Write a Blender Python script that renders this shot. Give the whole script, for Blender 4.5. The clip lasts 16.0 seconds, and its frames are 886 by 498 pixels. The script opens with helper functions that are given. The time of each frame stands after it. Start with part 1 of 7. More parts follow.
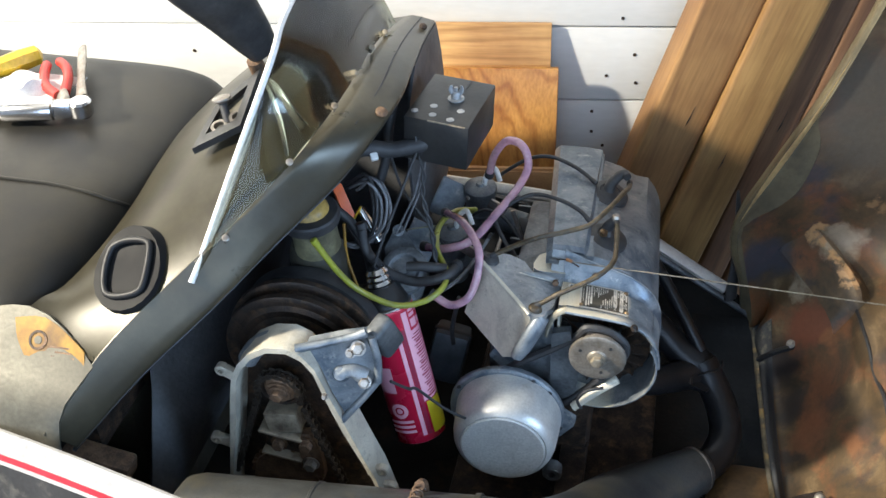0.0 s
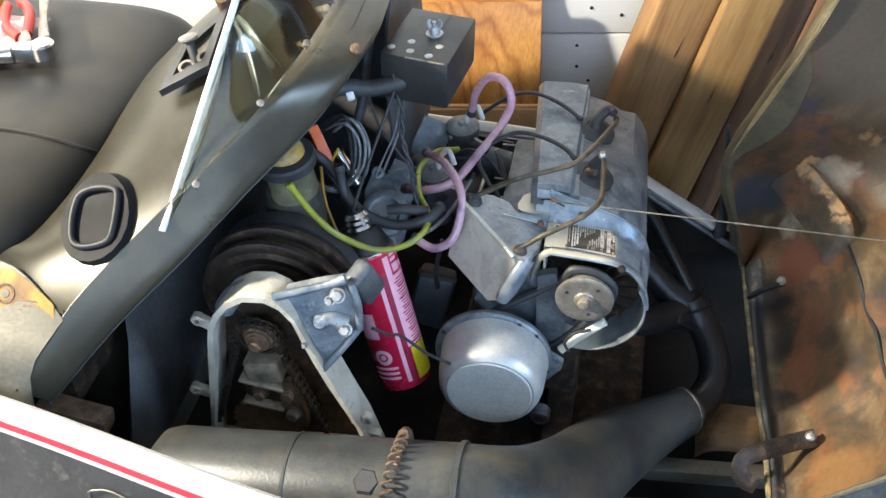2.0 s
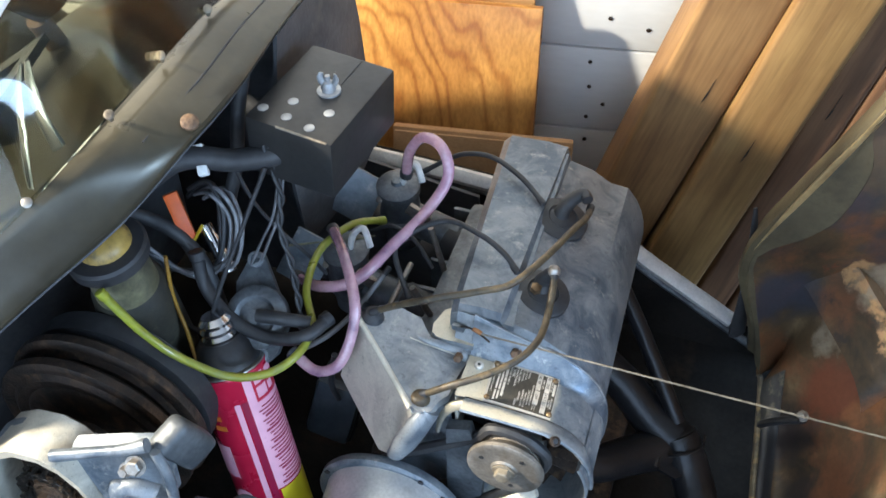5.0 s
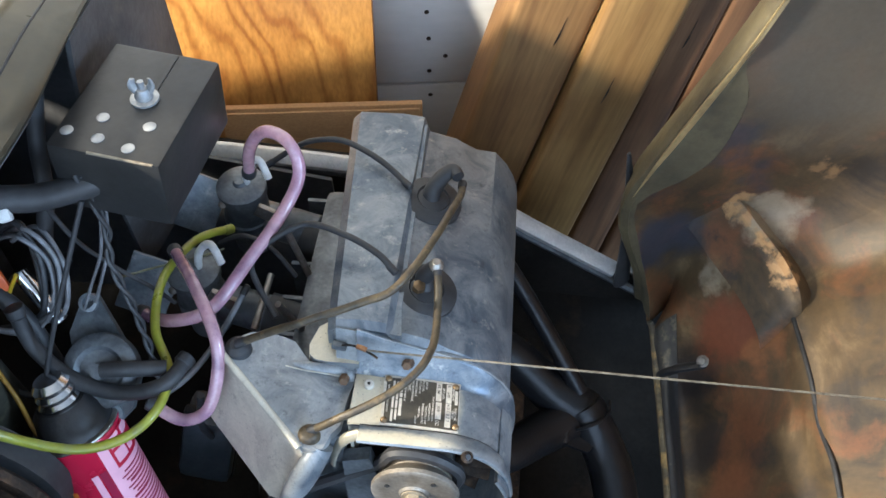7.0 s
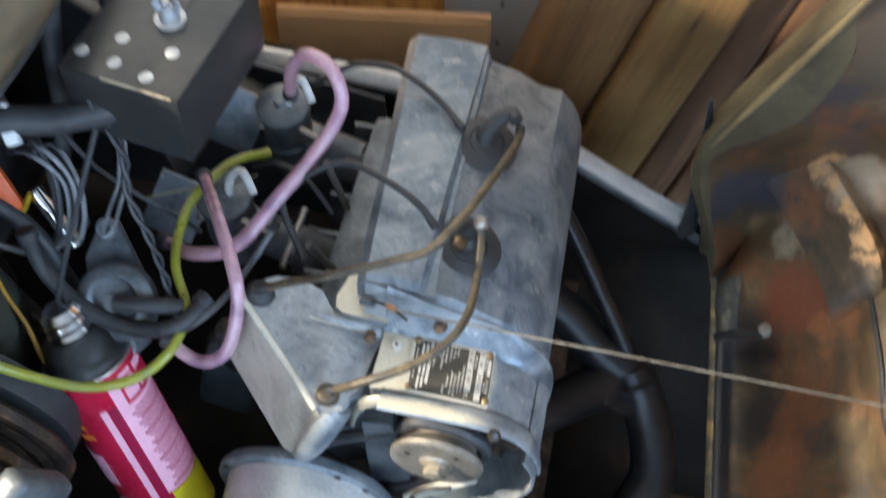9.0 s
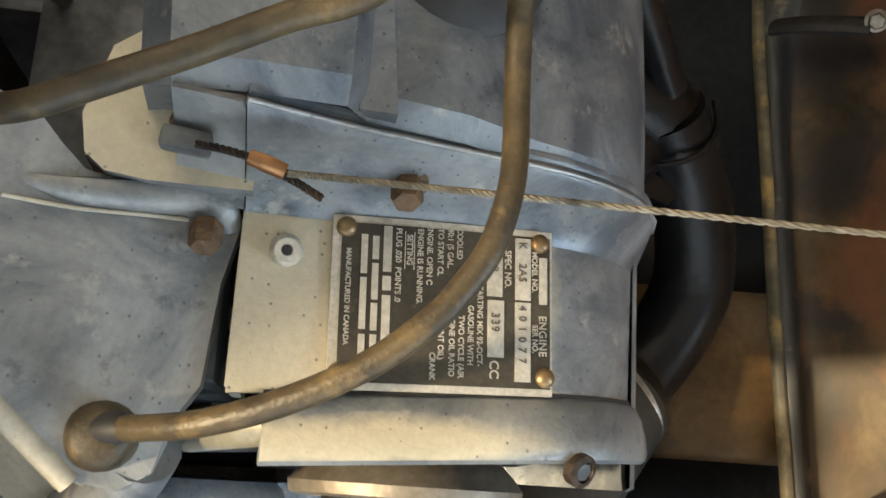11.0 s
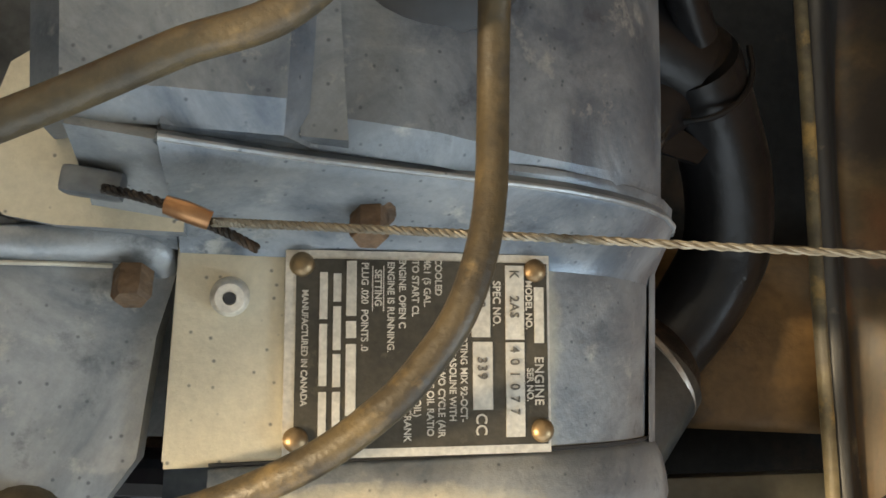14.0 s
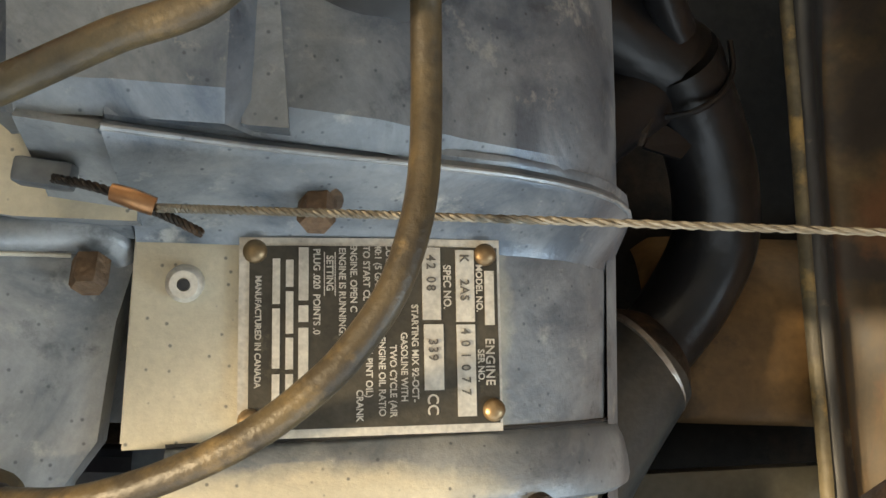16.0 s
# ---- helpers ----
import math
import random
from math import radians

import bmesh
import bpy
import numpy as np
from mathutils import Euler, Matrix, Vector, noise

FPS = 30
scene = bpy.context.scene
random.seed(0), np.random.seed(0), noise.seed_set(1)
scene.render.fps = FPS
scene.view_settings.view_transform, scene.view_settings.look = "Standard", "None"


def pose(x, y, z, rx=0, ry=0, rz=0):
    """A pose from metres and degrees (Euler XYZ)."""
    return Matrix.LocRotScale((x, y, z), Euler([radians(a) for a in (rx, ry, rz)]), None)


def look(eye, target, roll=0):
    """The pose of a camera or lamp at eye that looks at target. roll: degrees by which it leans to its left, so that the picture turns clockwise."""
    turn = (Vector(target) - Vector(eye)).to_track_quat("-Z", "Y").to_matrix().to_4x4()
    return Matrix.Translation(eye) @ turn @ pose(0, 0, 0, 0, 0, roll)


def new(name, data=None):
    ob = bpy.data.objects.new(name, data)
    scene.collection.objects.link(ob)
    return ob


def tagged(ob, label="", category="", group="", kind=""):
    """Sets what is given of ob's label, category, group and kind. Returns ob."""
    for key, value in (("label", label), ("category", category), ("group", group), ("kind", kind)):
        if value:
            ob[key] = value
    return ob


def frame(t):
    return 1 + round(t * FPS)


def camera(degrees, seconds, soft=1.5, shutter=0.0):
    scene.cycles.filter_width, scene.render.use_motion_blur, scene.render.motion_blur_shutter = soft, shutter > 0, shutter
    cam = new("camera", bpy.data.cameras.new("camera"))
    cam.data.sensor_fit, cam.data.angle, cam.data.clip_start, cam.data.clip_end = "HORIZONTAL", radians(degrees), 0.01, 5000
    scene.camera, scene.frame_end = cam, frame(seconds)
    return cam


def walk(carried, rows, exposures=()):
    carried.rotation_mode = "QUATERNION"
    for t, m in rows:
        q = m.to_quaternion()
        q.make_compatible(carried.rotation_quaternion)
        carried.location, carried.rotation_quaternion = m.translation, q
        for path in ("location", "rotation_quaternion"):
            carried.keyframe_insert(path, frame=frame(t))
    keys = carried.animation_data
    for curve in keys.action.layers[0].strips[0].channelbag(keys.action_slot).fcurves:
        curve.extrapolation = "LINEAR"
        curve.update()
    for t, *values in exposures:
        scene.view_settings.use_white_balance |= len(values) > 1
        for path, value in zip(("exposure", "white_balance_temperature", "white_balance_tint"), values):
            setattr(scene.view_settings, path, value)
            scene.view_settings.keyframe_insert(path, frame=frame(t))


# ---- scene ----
cam = camera(47.3, 16.0, shutter=0.4)
PATH = [
    (0, (0.043, -0.07, 1.389), (-0.105, 1.509, 0.17), -1.9),
    (0.5, (0.044, -0.069, 1.386), (-0.09, 1.496, 0.148), -1.9),
    (1, (0.052, -0.049, 1.357), (-0.06, 1.467, 0.058), -2.3),
    (1.5, (0.049, -0.04, 1.357), (-0.076, 1.455, 0.034), -2.8),
    (2, (0.05, -0.035, 1.365), (-0.075, 1.47, 0.054), -2.6),
    (2.5, (0.116, 0.067, 1.328), (-0.069, 1.566, 0.016), -2.9),
    (3, (0.224, 0.235, 1.319), (-0.104, 1.727, 0.028), -3.3),
    (3.2, (0.226, 0.278, 1.311), (-0.12, 1.766, 0.02), -3.2),
    (5.3, (0.201, 0.417, 1.276), (-0.062, 1.758, -0.185), -1.4),
    (5.5, (0.199, 0.427, 1.268), (-0.052, 1.755, -0.206), -1.5),
    (6, (0.203, 0.445, 1.266), (-0.001, 1.77, -0.219), -1.5),
    (6.5, (0.193, 0.469, 1.251), (0.1, 1.807, -0.232), -1.2),
    (7, (0.169, 0.526, 1.237), (0.205, 1.826, -0.283), -0.6),
    (7.5, (0.184, 0.536, 1.238), (0.101, 1.799, -0.31), -2.5),
    (8, (0.23, 0.524, 1.248), (-0.062, 1.764, -0.294), -5.1),
    (8.5, (0.223, 0.571, 1.239), (-0.028, 1.794, -0.324), -4.0),
    (9, (0.186, 0.626, 1.213), (0.096, 1.733, -0.45), -0.4),
    (9.2, (0.159, 0.683, 1.164), (0.163, 1.607, -0.611), 2.9),
    (11.3, (0.113, 0.952, 0.762), (0.45, 1.355, -1.168), 36.6),
    (11.5, (0.116, 0.947, 0.763), (0.431, 1.395, -1.16), 31.8),
    (12, (0.12, 0.943, 0.771), (0.43, 1.376, -1.157), 32.3),
    (12.5, (0.116, 0.956, 0.765), (0.434, 1.328, -1.174), 37.0),
    (13, (0.118, 0.981, 0.738), (0.447, 1.218, -1.22), 49.9),
    (13.5, (0.125, 0.985, 0.735), (0.435, 1.213, -1.228), 48.9),
    (14, (0.138, 0.984, 0.737), (0.386, 1.237, -1.231), 39.4),
    (14.5, (0.15, 0.985, 0.738), (0.382, 1.241, -1.232), 36.6),
    (15, (0.161, 0.98, 0.739), (0.361, 1.248, -1.232), 30.6),
    (15.5, (0.155, 0.976, 0.743), (0.359, 1.252, -1.227), 30.3),
    (16, (0.154, 0.975, 0.745), (0.365, 1.252, -1.224), 31.3),
]
EXPOSURES = [(0.0, -0.16, 5900, 10), (1.0, -0.12, 5950, 10), (1.6, 0.05, 5950, 10), (2.5, 0.20, 5950, 10), (5.5, 0.22, 5900, 10), (9.0, 0.32, 6050, 10), (11.3, -0.24, 7950, 10), (12.4, -0.24, 7950, 10), (13.4, -0.28, 8000, 10), (16.0, -0.26, 8000, 10)]
walk(cam, [(t, look(eye, target, roll)) for t, eye, target, roll in PATH], EXPOSURES)

# ---------------------------------------------------------------- light
world = bpy.data.worlds.new("world")
scene.world = world
world.use_nodes = True
wn = world.node_tree.nodes
sky = wn.new("ShaderNodeTexSky")
sky.sky_type, sky.sun_disc = "NISHITA", False
sky.sun_elevation, sky.sun_rotation = radians(35), radians(-100)
world.node_tree.links.new(sky.outputs[0], wn["Background"].inputs[0])
wn["Background"].inputs[1].default_value = 0.06


def area_lamp(name, eye, target, sx, sy, power, colour):
    data = bpy.data.lights.new(name, "AREA")
    data.shape, data.size, data.size_y, data.energy, data.color = "RECTANGLE", sx, sy, power, colour
    ob = new(name, data)
    ob.matrix_world = look(eye, target)
    return ob


area_lamp("window_light_west", (-2.08, 0.50, 1.97), (0.0, 1.3, 0.5), 0.15, 0.15, 225, (1.0, 0.87, 0.66))
area_lamp("window_light_east", (2.85, -0.75, 1.62), (0.1, 1.0, 0.4), 1.0, 0.9, 82, (0.54, 0.75, 1.0))
area_lamp("doorway_light_south", (-0.05, -1.36, 1.12), (0.0, 1.2, 0.75), 3.0, 1.9, 62, (0.62, 0.79, 1.0))

# ---------------------------------------------------------------- materials


def nodes_of(name):
    m = bpy.data.materials.new(name)
    m.use_nodes = True
    t = m.node_tree
    return m, t, t.nodes, t.links, t.nodes["Principled BSDF"]


def ramp_of(n, stops):
    r = n.new("ShaderNodeValToRGB")
    e = r.color_ramp.elements
    while len(e) < len(stops):
        e.new(0.5)
    for k, (pos, col) in enumerate(stops):
        e[k].position, e[k].color = pos, (*col, 1) if len(col) == 3 else col
    return r


def surface(name, a, b, rough=0.5, metal=0.0, scale=12.0, dirt=None, dirt_at=(0.52, 0.68), dirt_scale=6.0, grain=160.0, bump=0.15, stretch=(1, 1, 1), vary=0.1,
            coat=0.0, spec=0.5):
    """Two colours mixed by broad noise, fine grain over them, patches of dirt, uneven gloss and a little relief."""
    m, t, n, l, p = nodes_of(name)
    tc = n.new("ShaderNodeTexCoord")
    mp = n.new("ShaderNodeMapping")
    mp.inputs["Scale"].default_value = stretch
    l.new(tc.outputs["Object"], mp.inputs[0])
    big = n.new("ShaderNodeTexNoise")
    big.inputs["Scale"].default_value, big.inputs["Detail"].default_value, big.inputs["Roughness"].default_value = scale, 6, 0.6
    fine = n.new("ShaderNodeTexNoise")
    fine.inputs["Scale"].default_value, fine.inputs["Detail"].default_value = grain, 4
    for q in (big, fine):
        l.new(mp.outputs[0], q.inputs["Vector"])
    mix = ramp_of(n, [(0.39, a), (0.61, b)])
    l.new(big.outputs["Fac"], mix.inputs[0])
    gr = n.new("ShaderNodeMixRGB")
    gr.blend_type = "MULTIPLY"
    gr.inputs[0].default_value = 1.0
    lo = ramp_of(n, [(0.25, (1 - 2.2 * vary,) * 3), (0.75, (1 + vary,) * 3)])
    l.new(fine.outputs["Fac"], lo.inputs[0])
    l.new(mix.outputs[0], gr.inputs[1])
    l.new(lo.outputs[0], gr.inputs[2])
    out = gr.outputs[0]
    if dirt:
        dn = n.new("ShaderNodeTexNoise")
        dn.inputs["Scale"].default_value, dn.inputs["Detail"].default_value, dn.inputs["Roughness"].default_value = dirt_scale, 8, 0.68
        l.new(tc.outputs["Object"], dn.inputs["Vector"])
        dr = ramp_of(n, [(dirt_at[0], (0, 0, 0)), (dirt_at[1], (1, 1, 1))])
        l.new(dn.outputs["Fac"], dr.inputs[0])
        dm = n.new("ShaderNodeMixRGB")
        dm.inputs[2].default_value = (*dirt, 1)
        l.new(dr.outputs[0], dm.inputs[0])
        l.new(out, dm.inputs[1])
        out = dm.outputs[0]
    l.new(out, p.inputs["Base Color"])
    rr = n.new("ShaderNodeMapRange")
    rr.inputs["To Min"].default_value, rr.inputs["To Max"].default_value = max(0.03, rough - 0.12), min(1, rough + 0.14)
    l.new(big.outputs["Fac"], rr.inputs["Value"])
    l.new(rr.outputs[0], p.inputs["Roughness"])
    p.inputs["Metallic"].default_value = metal
    p.inputs["Specular IOR Level"].default_value = spec
    p.inputs["Coat Weight"].default_value = coat
    if bump:
        bp = n.new("ShaderNodeBump")
        bp.inputs["Strength"].default_value, bp.inputs["Distance"].default_value = bump, 0.002
        l.new(fine.outputs["Fac"], bp.inputs["Height"])
        l.new(bp.outputs[0], p.inputs["Normal"])
    return m


def timber(name, light, dark, along="z", rings=26.0, rough=0.6, flow=0.06, contrast=1.0, centre=(0.3, 0.05, 0.0)):
    """Sawn timber: stretched rings along the grain, pores, and a tint of its own for each piece."""
    m, t, n, l, p = nodes_of(name)
    tc = n.new("ShaderNodeTexCoord")
    mp = n.new("ShaderNodeMapping")
    mp.inputs["Scale"].default_value = {"z": (1, 1, flow), "x": (flow, 1, 1)}[along]
    mp.inputs["Location"].default_value = centre
    l.new(tc.outputs["Object"], mp.inputs[0])
    warp = n.new("ShaderNodeTexNoise")
    warp.inputs["Scale"].default_value, warp.inputs["Detail"].default_value = 5, 3
    l.new(mp.outputs[0], warp.inputs["Vector"])
    add = n.new("ShaderNodeMixRGB")
    add.blend_type = "ADD"
    add.inputs[0].default_value = 0.30
    l.new(mp.outputs[0], add.inputs[1])
    l.new(warp.outputs["Color"], add.inputs[2])
    wv = n.new("ShaderNodeTexWave")
    wv.wave_type = "RINGS"
    wv.rings_direction = "Z" if along == "z" else "X"
    wv.inputs["Scale"].default_value, wv.inputs["Distortion"].default_value = rings, 1.4
    wv.inputs["Detail"].default_value = 2
    l.new(add.outputs[0], wv.inputs["Vector"])
    pores = n.new("ShaderNodeTexNoise")
    pores.inputs["Scale"].default_value, pores.inputs["Detail"].default_value = 220, 3
    l.new(mp.outputs[0], pores.inputs["Vector"])
    dark = tuple(d * contrast + k * (1 - contrast) for d, k in zip(dark, light))
    col = ramp_of(n, [(0.1, light), (0.75, tuple(0.6 * x + 0.4 * y for x, y in zip(light, dark))), (1.0, dark)])
    l.new(wv.outputs["Fac"], col.inputs[0])
    pr = ramp_of(n, [(0.3, (0.72, 0.7, 0.68)), (0.65, (1.06, 1.06, 1.06))])
    l.new(pores.outputs["Fac"], pr.inputs[0])
    mul = n.new("ShaderNodeMixRGB")
    mul.blend_type = "MULTIPLY"
    mul.inputs[0].default_value = 0.8
    l.new(col.outputs[0], mul.inputs[1])
    l.new(pr.outputs[0], mul.inputs[2])
    stain = n.new("ShaderNodeTexNoise")
    stain.inputs["Scale"].default_value, stain.inputs["Detail"].default_value = 4, 5
    l.new(tc.outputs["Object"], stain.inputs["Vector"])
    sr = ramp_of(n, [(0.38, (0.58, 0.48, 0.42)), (0.58, (1.04, 1.03, 1.0))])
    l.new(stain.outputs["Fac"], sr.inputs[0])
    m2 = n.new("ShaderNodeMixRGB")
    m2.blend_type = "MULTIPLY"
    m2.inputs[0].default_value = 0.75
    l.new(mul.outputs[0], m2.inputs[1])
    l.new(sr.outputs[0], m2.inputs[2])
    l.new(m2.outputs[0], p.inputs["Base Color"])
    p.inputs["Roughness"].default_value = rough
    bp = n.new("ShaderNodeBump")
    bp.inputs["Strength"].default_value, bp.inputs["Distance"].default_value = 0.25, 0.001
    l.new(pores.outputs["Fac"], bp.inputs["Height"])
    l.new(bp.outputs[0], p.inputs["Normal"])
    return m


def clear_sheet(name, tint, rough=0.06, gloss=0.06):
    m, t, n, l, p = nodes_of(name)
    n.remove(p)
    out = n["Material Output"]
    tr = n.new("ShaderNodeBsdfTransparent")
    tr.inputs[0].default_value = (*tint, 1)
    gl = n.new("ShaderNodeBsdfGlossy")
    gl.inputs["Roughness"].default_value = rough
    fr = n.new("ShaderNodeFresnel")
    fr.inputs[0].default_value = 1.45
    ad = n.new("ShaderNodeMath")
    ad.operation = "ADD"
    ad.inputs[1].default_value = gloss
    mx = n.new("ShaderNodeMixShader")
    l.new(fr.outputs[0], ad.inputs[0])
    l.new(ad.outputs[0], mx.inputs[0])
    l.new(tr.outputs[0], mx.inputs[1])
    l.new(gl.outputs[0], mx.inputs[2])
    l.new(mx.outputs[0], out.inputs[0])
    return m


WHITE_PAINT = surface("white_painted_board", (0.71, 0.715, 0.71), (0.63, 0.635, 0.63), 0.5, scale=3, grain=90, bump=0.08, vary=0.03, stretch=(0.3, 1, 1), dirt=(0.55, 0.52, 0.46), dirt_at=(0.62, 0.9))
PLAIN_WALL = surface("plain_wall", (0.36, 0.37, 0.38), (0.30, 0.31, 0.32), 0.8, scale=2, bump=0.1)
CONCRETE = surface("concrete_floor", (0.28, 0.27, 0.25), (0.2, 0.19, 0.18), 0.8, scale=4, dirt=(0.1, 0.09, 0.08), bump=0.3)
PINE = timber("pine_timber", (0.285, 0.160, 0.062), (0.15, 0.075, 0.030), "z", 9, 0.6, contrast=0.5)
PINE_PALE = timber("pale_pine_timber", (0.34, 0.205, 0.076), (0.19, 0.10, 0.038), "z", 7, 0.55, contrast=0.45, centre=(0.16, 0.12, 0.0))
PINE_DARK = timber("reddish_timber", (0.20, 0.105, 0.052), (0.09, 0.045, 0.024), "z", 12, 0.65, contrast=0.7, centre=(0.1, 0.2, 0))
PLYWOOD = timber("varnished_plywood", (0.60, 0.32, 0.085), (0.36, 0.15, 0.035), "z", 13, 0.34, flow=0.32, contrast=0.85, centre=(0.05, 0.1, -0.13))
PLY_RAW = timber("raw_plywood", (0.55, 0.34, 0.14), (0.42, 0.24, 0.09), "x", 16, 0.55)
CARDBOARD = surface("cardboard", (0.42, 0.25, 0.12), (0.37, 0.21, 0.1), 0.85, scale=8, grain=240, bump=0.15, stretch=(1, 1, 4))


def cast_metal(name, light, dark, bloom, rough=0.44, metal=0.4, blotch=24.0, lit_dust=None):
    """Weathered cast aluminium: dark oxide blotches, pale blooms, fine pits and faint scratches."""
    m, t, n, l, p = nodes_of(name)
    tc = n.new("ShaderNodeTexCoord")
    def cloud(scale, detail, roughness, shift=0.0, twist=0.0):
        mp = n.new("ShaderNodeMapping")
        mp.inputs["Location"].default_value = (shift, shift * 0.7, shift * 1.3)
        l.new(tc.outputs["Object"], mp.inputs[0])
        q = n.new("ShaderNodeTexNoise")
        q.inputs["Scale"].default_value, q.inputs["Detail"].default_value, q.inputs["Roughness"].default_value, q.inputs["Distortion"].default_value = scale, detail, roughness, twist
        l.new(mp.outputs[0], q.inputs["Vector"])
        return q.outputs["Fac"]
    def layer(base, fac, lo, hi, colour, strength, kind="MIX"):
        r = ramp_of(n, [(lo, (0, 0, 0)), (hi, (strength,) * 3)])
        l.new(fac, r.inputs[0])
        mx = n.new("ShaderNodeMixRGB")
        mx.blend_type = kind
        mx.inputs[2].default_value = (*colour, 1)
        l.new(r.outputs[0], mx.inputs[0])
        l.new(base, mx.inputs[1])
        return mx.outputs[0]
    broad = cloud(blotch, 8, 0.66, 0.4, 0.8)
    col = ramp_of(n, [(0.38, dark), (0.50, tuple(0.5 * a + 0.5 * b for a, b in zip(light, dark))), (0.64, light)])
    l.new(broad, col.inputs[0])
    out = layer(col.outputs[0], cloud(blotch * 3.1, 6, 0.7, 2.3), 0.58, 0.70, bloom, 0.75)
    out = layer(out, cloud(blotch * 2.2, 8, 0.72, 5.1), 0.57, 0.68, tuple(0.55 * d for d in dark), 0.7)
    # upward faces turn warm and pale: dust plus the light they catch, as colour
    if lit_dust:
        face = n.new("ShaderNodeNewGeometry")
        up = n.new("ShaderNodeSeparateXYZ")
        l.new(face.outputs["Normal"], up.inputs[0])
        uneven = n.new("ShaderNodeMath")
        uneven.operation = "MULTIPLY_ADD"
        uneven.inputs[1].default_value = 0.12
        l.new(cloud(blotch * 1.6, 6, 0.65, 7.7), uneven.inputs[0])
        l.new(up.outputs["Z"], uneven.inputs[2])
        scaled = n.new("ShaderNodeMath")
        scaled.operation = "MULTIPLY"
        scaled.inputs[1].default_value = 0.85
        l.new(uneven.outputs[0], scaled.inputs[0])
        out = layer(out, scaled.outputs[0], 0.838, 0.872, lit_dust, 0.92)
    pits = n.new("ShaderNodeTexVoronoi")
    pits.inputs["Scale"].default_value = 240
    l.new(tc.outputs["Object"], pits.inputs["Vector"])
    pr = ramp_of(n, [(0.06, (0.7, 0.7, 0.7)), (0.14, (0, 0, 0))])
    l.new(pits.outputs["Distance"], pr.inputs[0])
    pm = n.new("ShaderNodeMixRGB")
    pm.inputs[2].default_value = (*(0.5 * d for d in dark), 1)
    l.new(pr.outputs[0], pm.inputs[0])
    l.new(out, pm.inputs[1])
    out = pm.outputs[0]
    fine = cloud(420, 4, 0.7)
    out = layer(out, fine, 0.3, 0.75, (0.72, 0.72, 0.72), 0.6, "MULTIPLY")
    l.new(out, p.inputs["Base Color"])
    rr = n.new("ShaderNodeMapRange")
    rr.inputs["From Min"].default_value, rr.inputs["From Max"].default_value = 0.3, 0.7
    rr.inputs["To Min"].default_value, rr.inputs["To Max"].default_value = rough - 0.14, rough + 0.16
    l.new(broad, rr.inputs["Value"])
    l.new(rr.outputs[0], p.inputs["Roughness"])
    p.inputs["Metallic"].default_value = metal
    bp = n.new("ShaderNodeBump")
    bp.inputs["Strength"].default_value, bp.inputs["Distance"].default_value = 0.16, 0.0012
    l.new(fine, bp.inputs["Height"])
    b2 = n.new("ShaderNodeBump")
    b2.inputs["Strength"].default_value, b2.inputs["Distance"].default_value = 0.12, 0.004
    l.new(broad, b2.inputs["Height"])
    l.new(bp.outputs[0], b2.inputs["Normal"])
    l.new(b2.outputs[0], p.inputs["Normal"])
    return m


ALU = cast_metal("oxidised_cast_aluminium", (0.275, 0.295, 0.312), (0.100, 0.124, 0.155), (0.42, 0.42, 0.39), 0.42)
ALU_WARM = cast_metal("dusty_cast_aluminium", (0.70, 0.655, 0.545), (0.47, 0.435, 0.36), (0.74, 0.70, 0.61), 0.44, 0.35, 18.0)
ALU_DUCT = cast_metal("pale_oxidised_casting", (0.42, 0.43, 0.43), (0.20, 0.22, 0.24), (0.52, 0.51, 0.47), 0.42)
# last colour paints dust and warm light on the upward faces
COVER = cast_metal("dusty_lit_top_cast_aluminium", (0.33, 0.345, 0.35), (0.14, 0.165, 0.195), (0.46, 0.46, 0.43), 0.40, 0.4, 22.0, (0.68, 0.615, 0.47))
LIP = cast_metal("grimy_cast_lip", (0.38, 0.345, 0.26), (0.22, 0.205, 0.165), (0.45, 0.42, 0.345), 0.42, 0.4, 18.0)
ALU_BRIGHT = surface("brushed_aluminium", (0.60, 0.60, 0.58), (0.46, 0.46, 0.46), 0.40, 0.45, scale=16, dirt=(0.3, 0.27, 0.23), dirt_at=(0.58, 0.85), dirt_scale=14, grain=300, bump=0.12, vary=0.07)
ALU_DARK = surface("dirty_aluminium", (0.19, 0.205, 0.22), (0.09, 0.10, 0.11), 0.5, 0.6, scale=26, grain=240, bump=0.12, vary=0.12)
ZINC = surface("dull_zinc", (0.42, 0.42, 0.42), (0.29, 0.30, 0.31), 0.45, 0.55, scale=60, bump=0.1)
BLOCK_GREY = surface("grimy_grey_casting", (0.12, 0.128, 0.135), (0.06, 0.066, 0.072), 0.5, 0.3, scale=26, dirt=(0.2, 0.18, 0.14), dirt_at=(0.58, 0.74), dirt_scale=30, bump=0.2)
CHROME = surface("chrome", (0.75, 0.75, 0.76), (0.62, 0.62, 0.64), 0.16, 1.0, scale=10, bump=0.03, vary=0.03)
STEEL = surface("worn_steel", (0.42, 0.40, 0.37), (0.25, 0.22, 0.19), 0.42, 0.85, scale=40, grain=300, bump=0.2)
RUST = surface("rusty_steel", (0.19, 0.115, 0.066), (0.095, 0.062, 0.042), 0.62, 0.4, scale=60, dirt=(0.20, 0.125, 0.075), dirt_scale=40, grain=420, bump=0.5, vary=0.2)
RUST_DARK = surface("oily_rusty_steel", (0.062, 0.042, 0.031), (0.024, 0.020, 0.017), 0.5, 0.5, scale=50, dirt=(0.14, 0.085, 0.05), dirt_scale=40, grain=380, bump=0.4, vary=0.2)
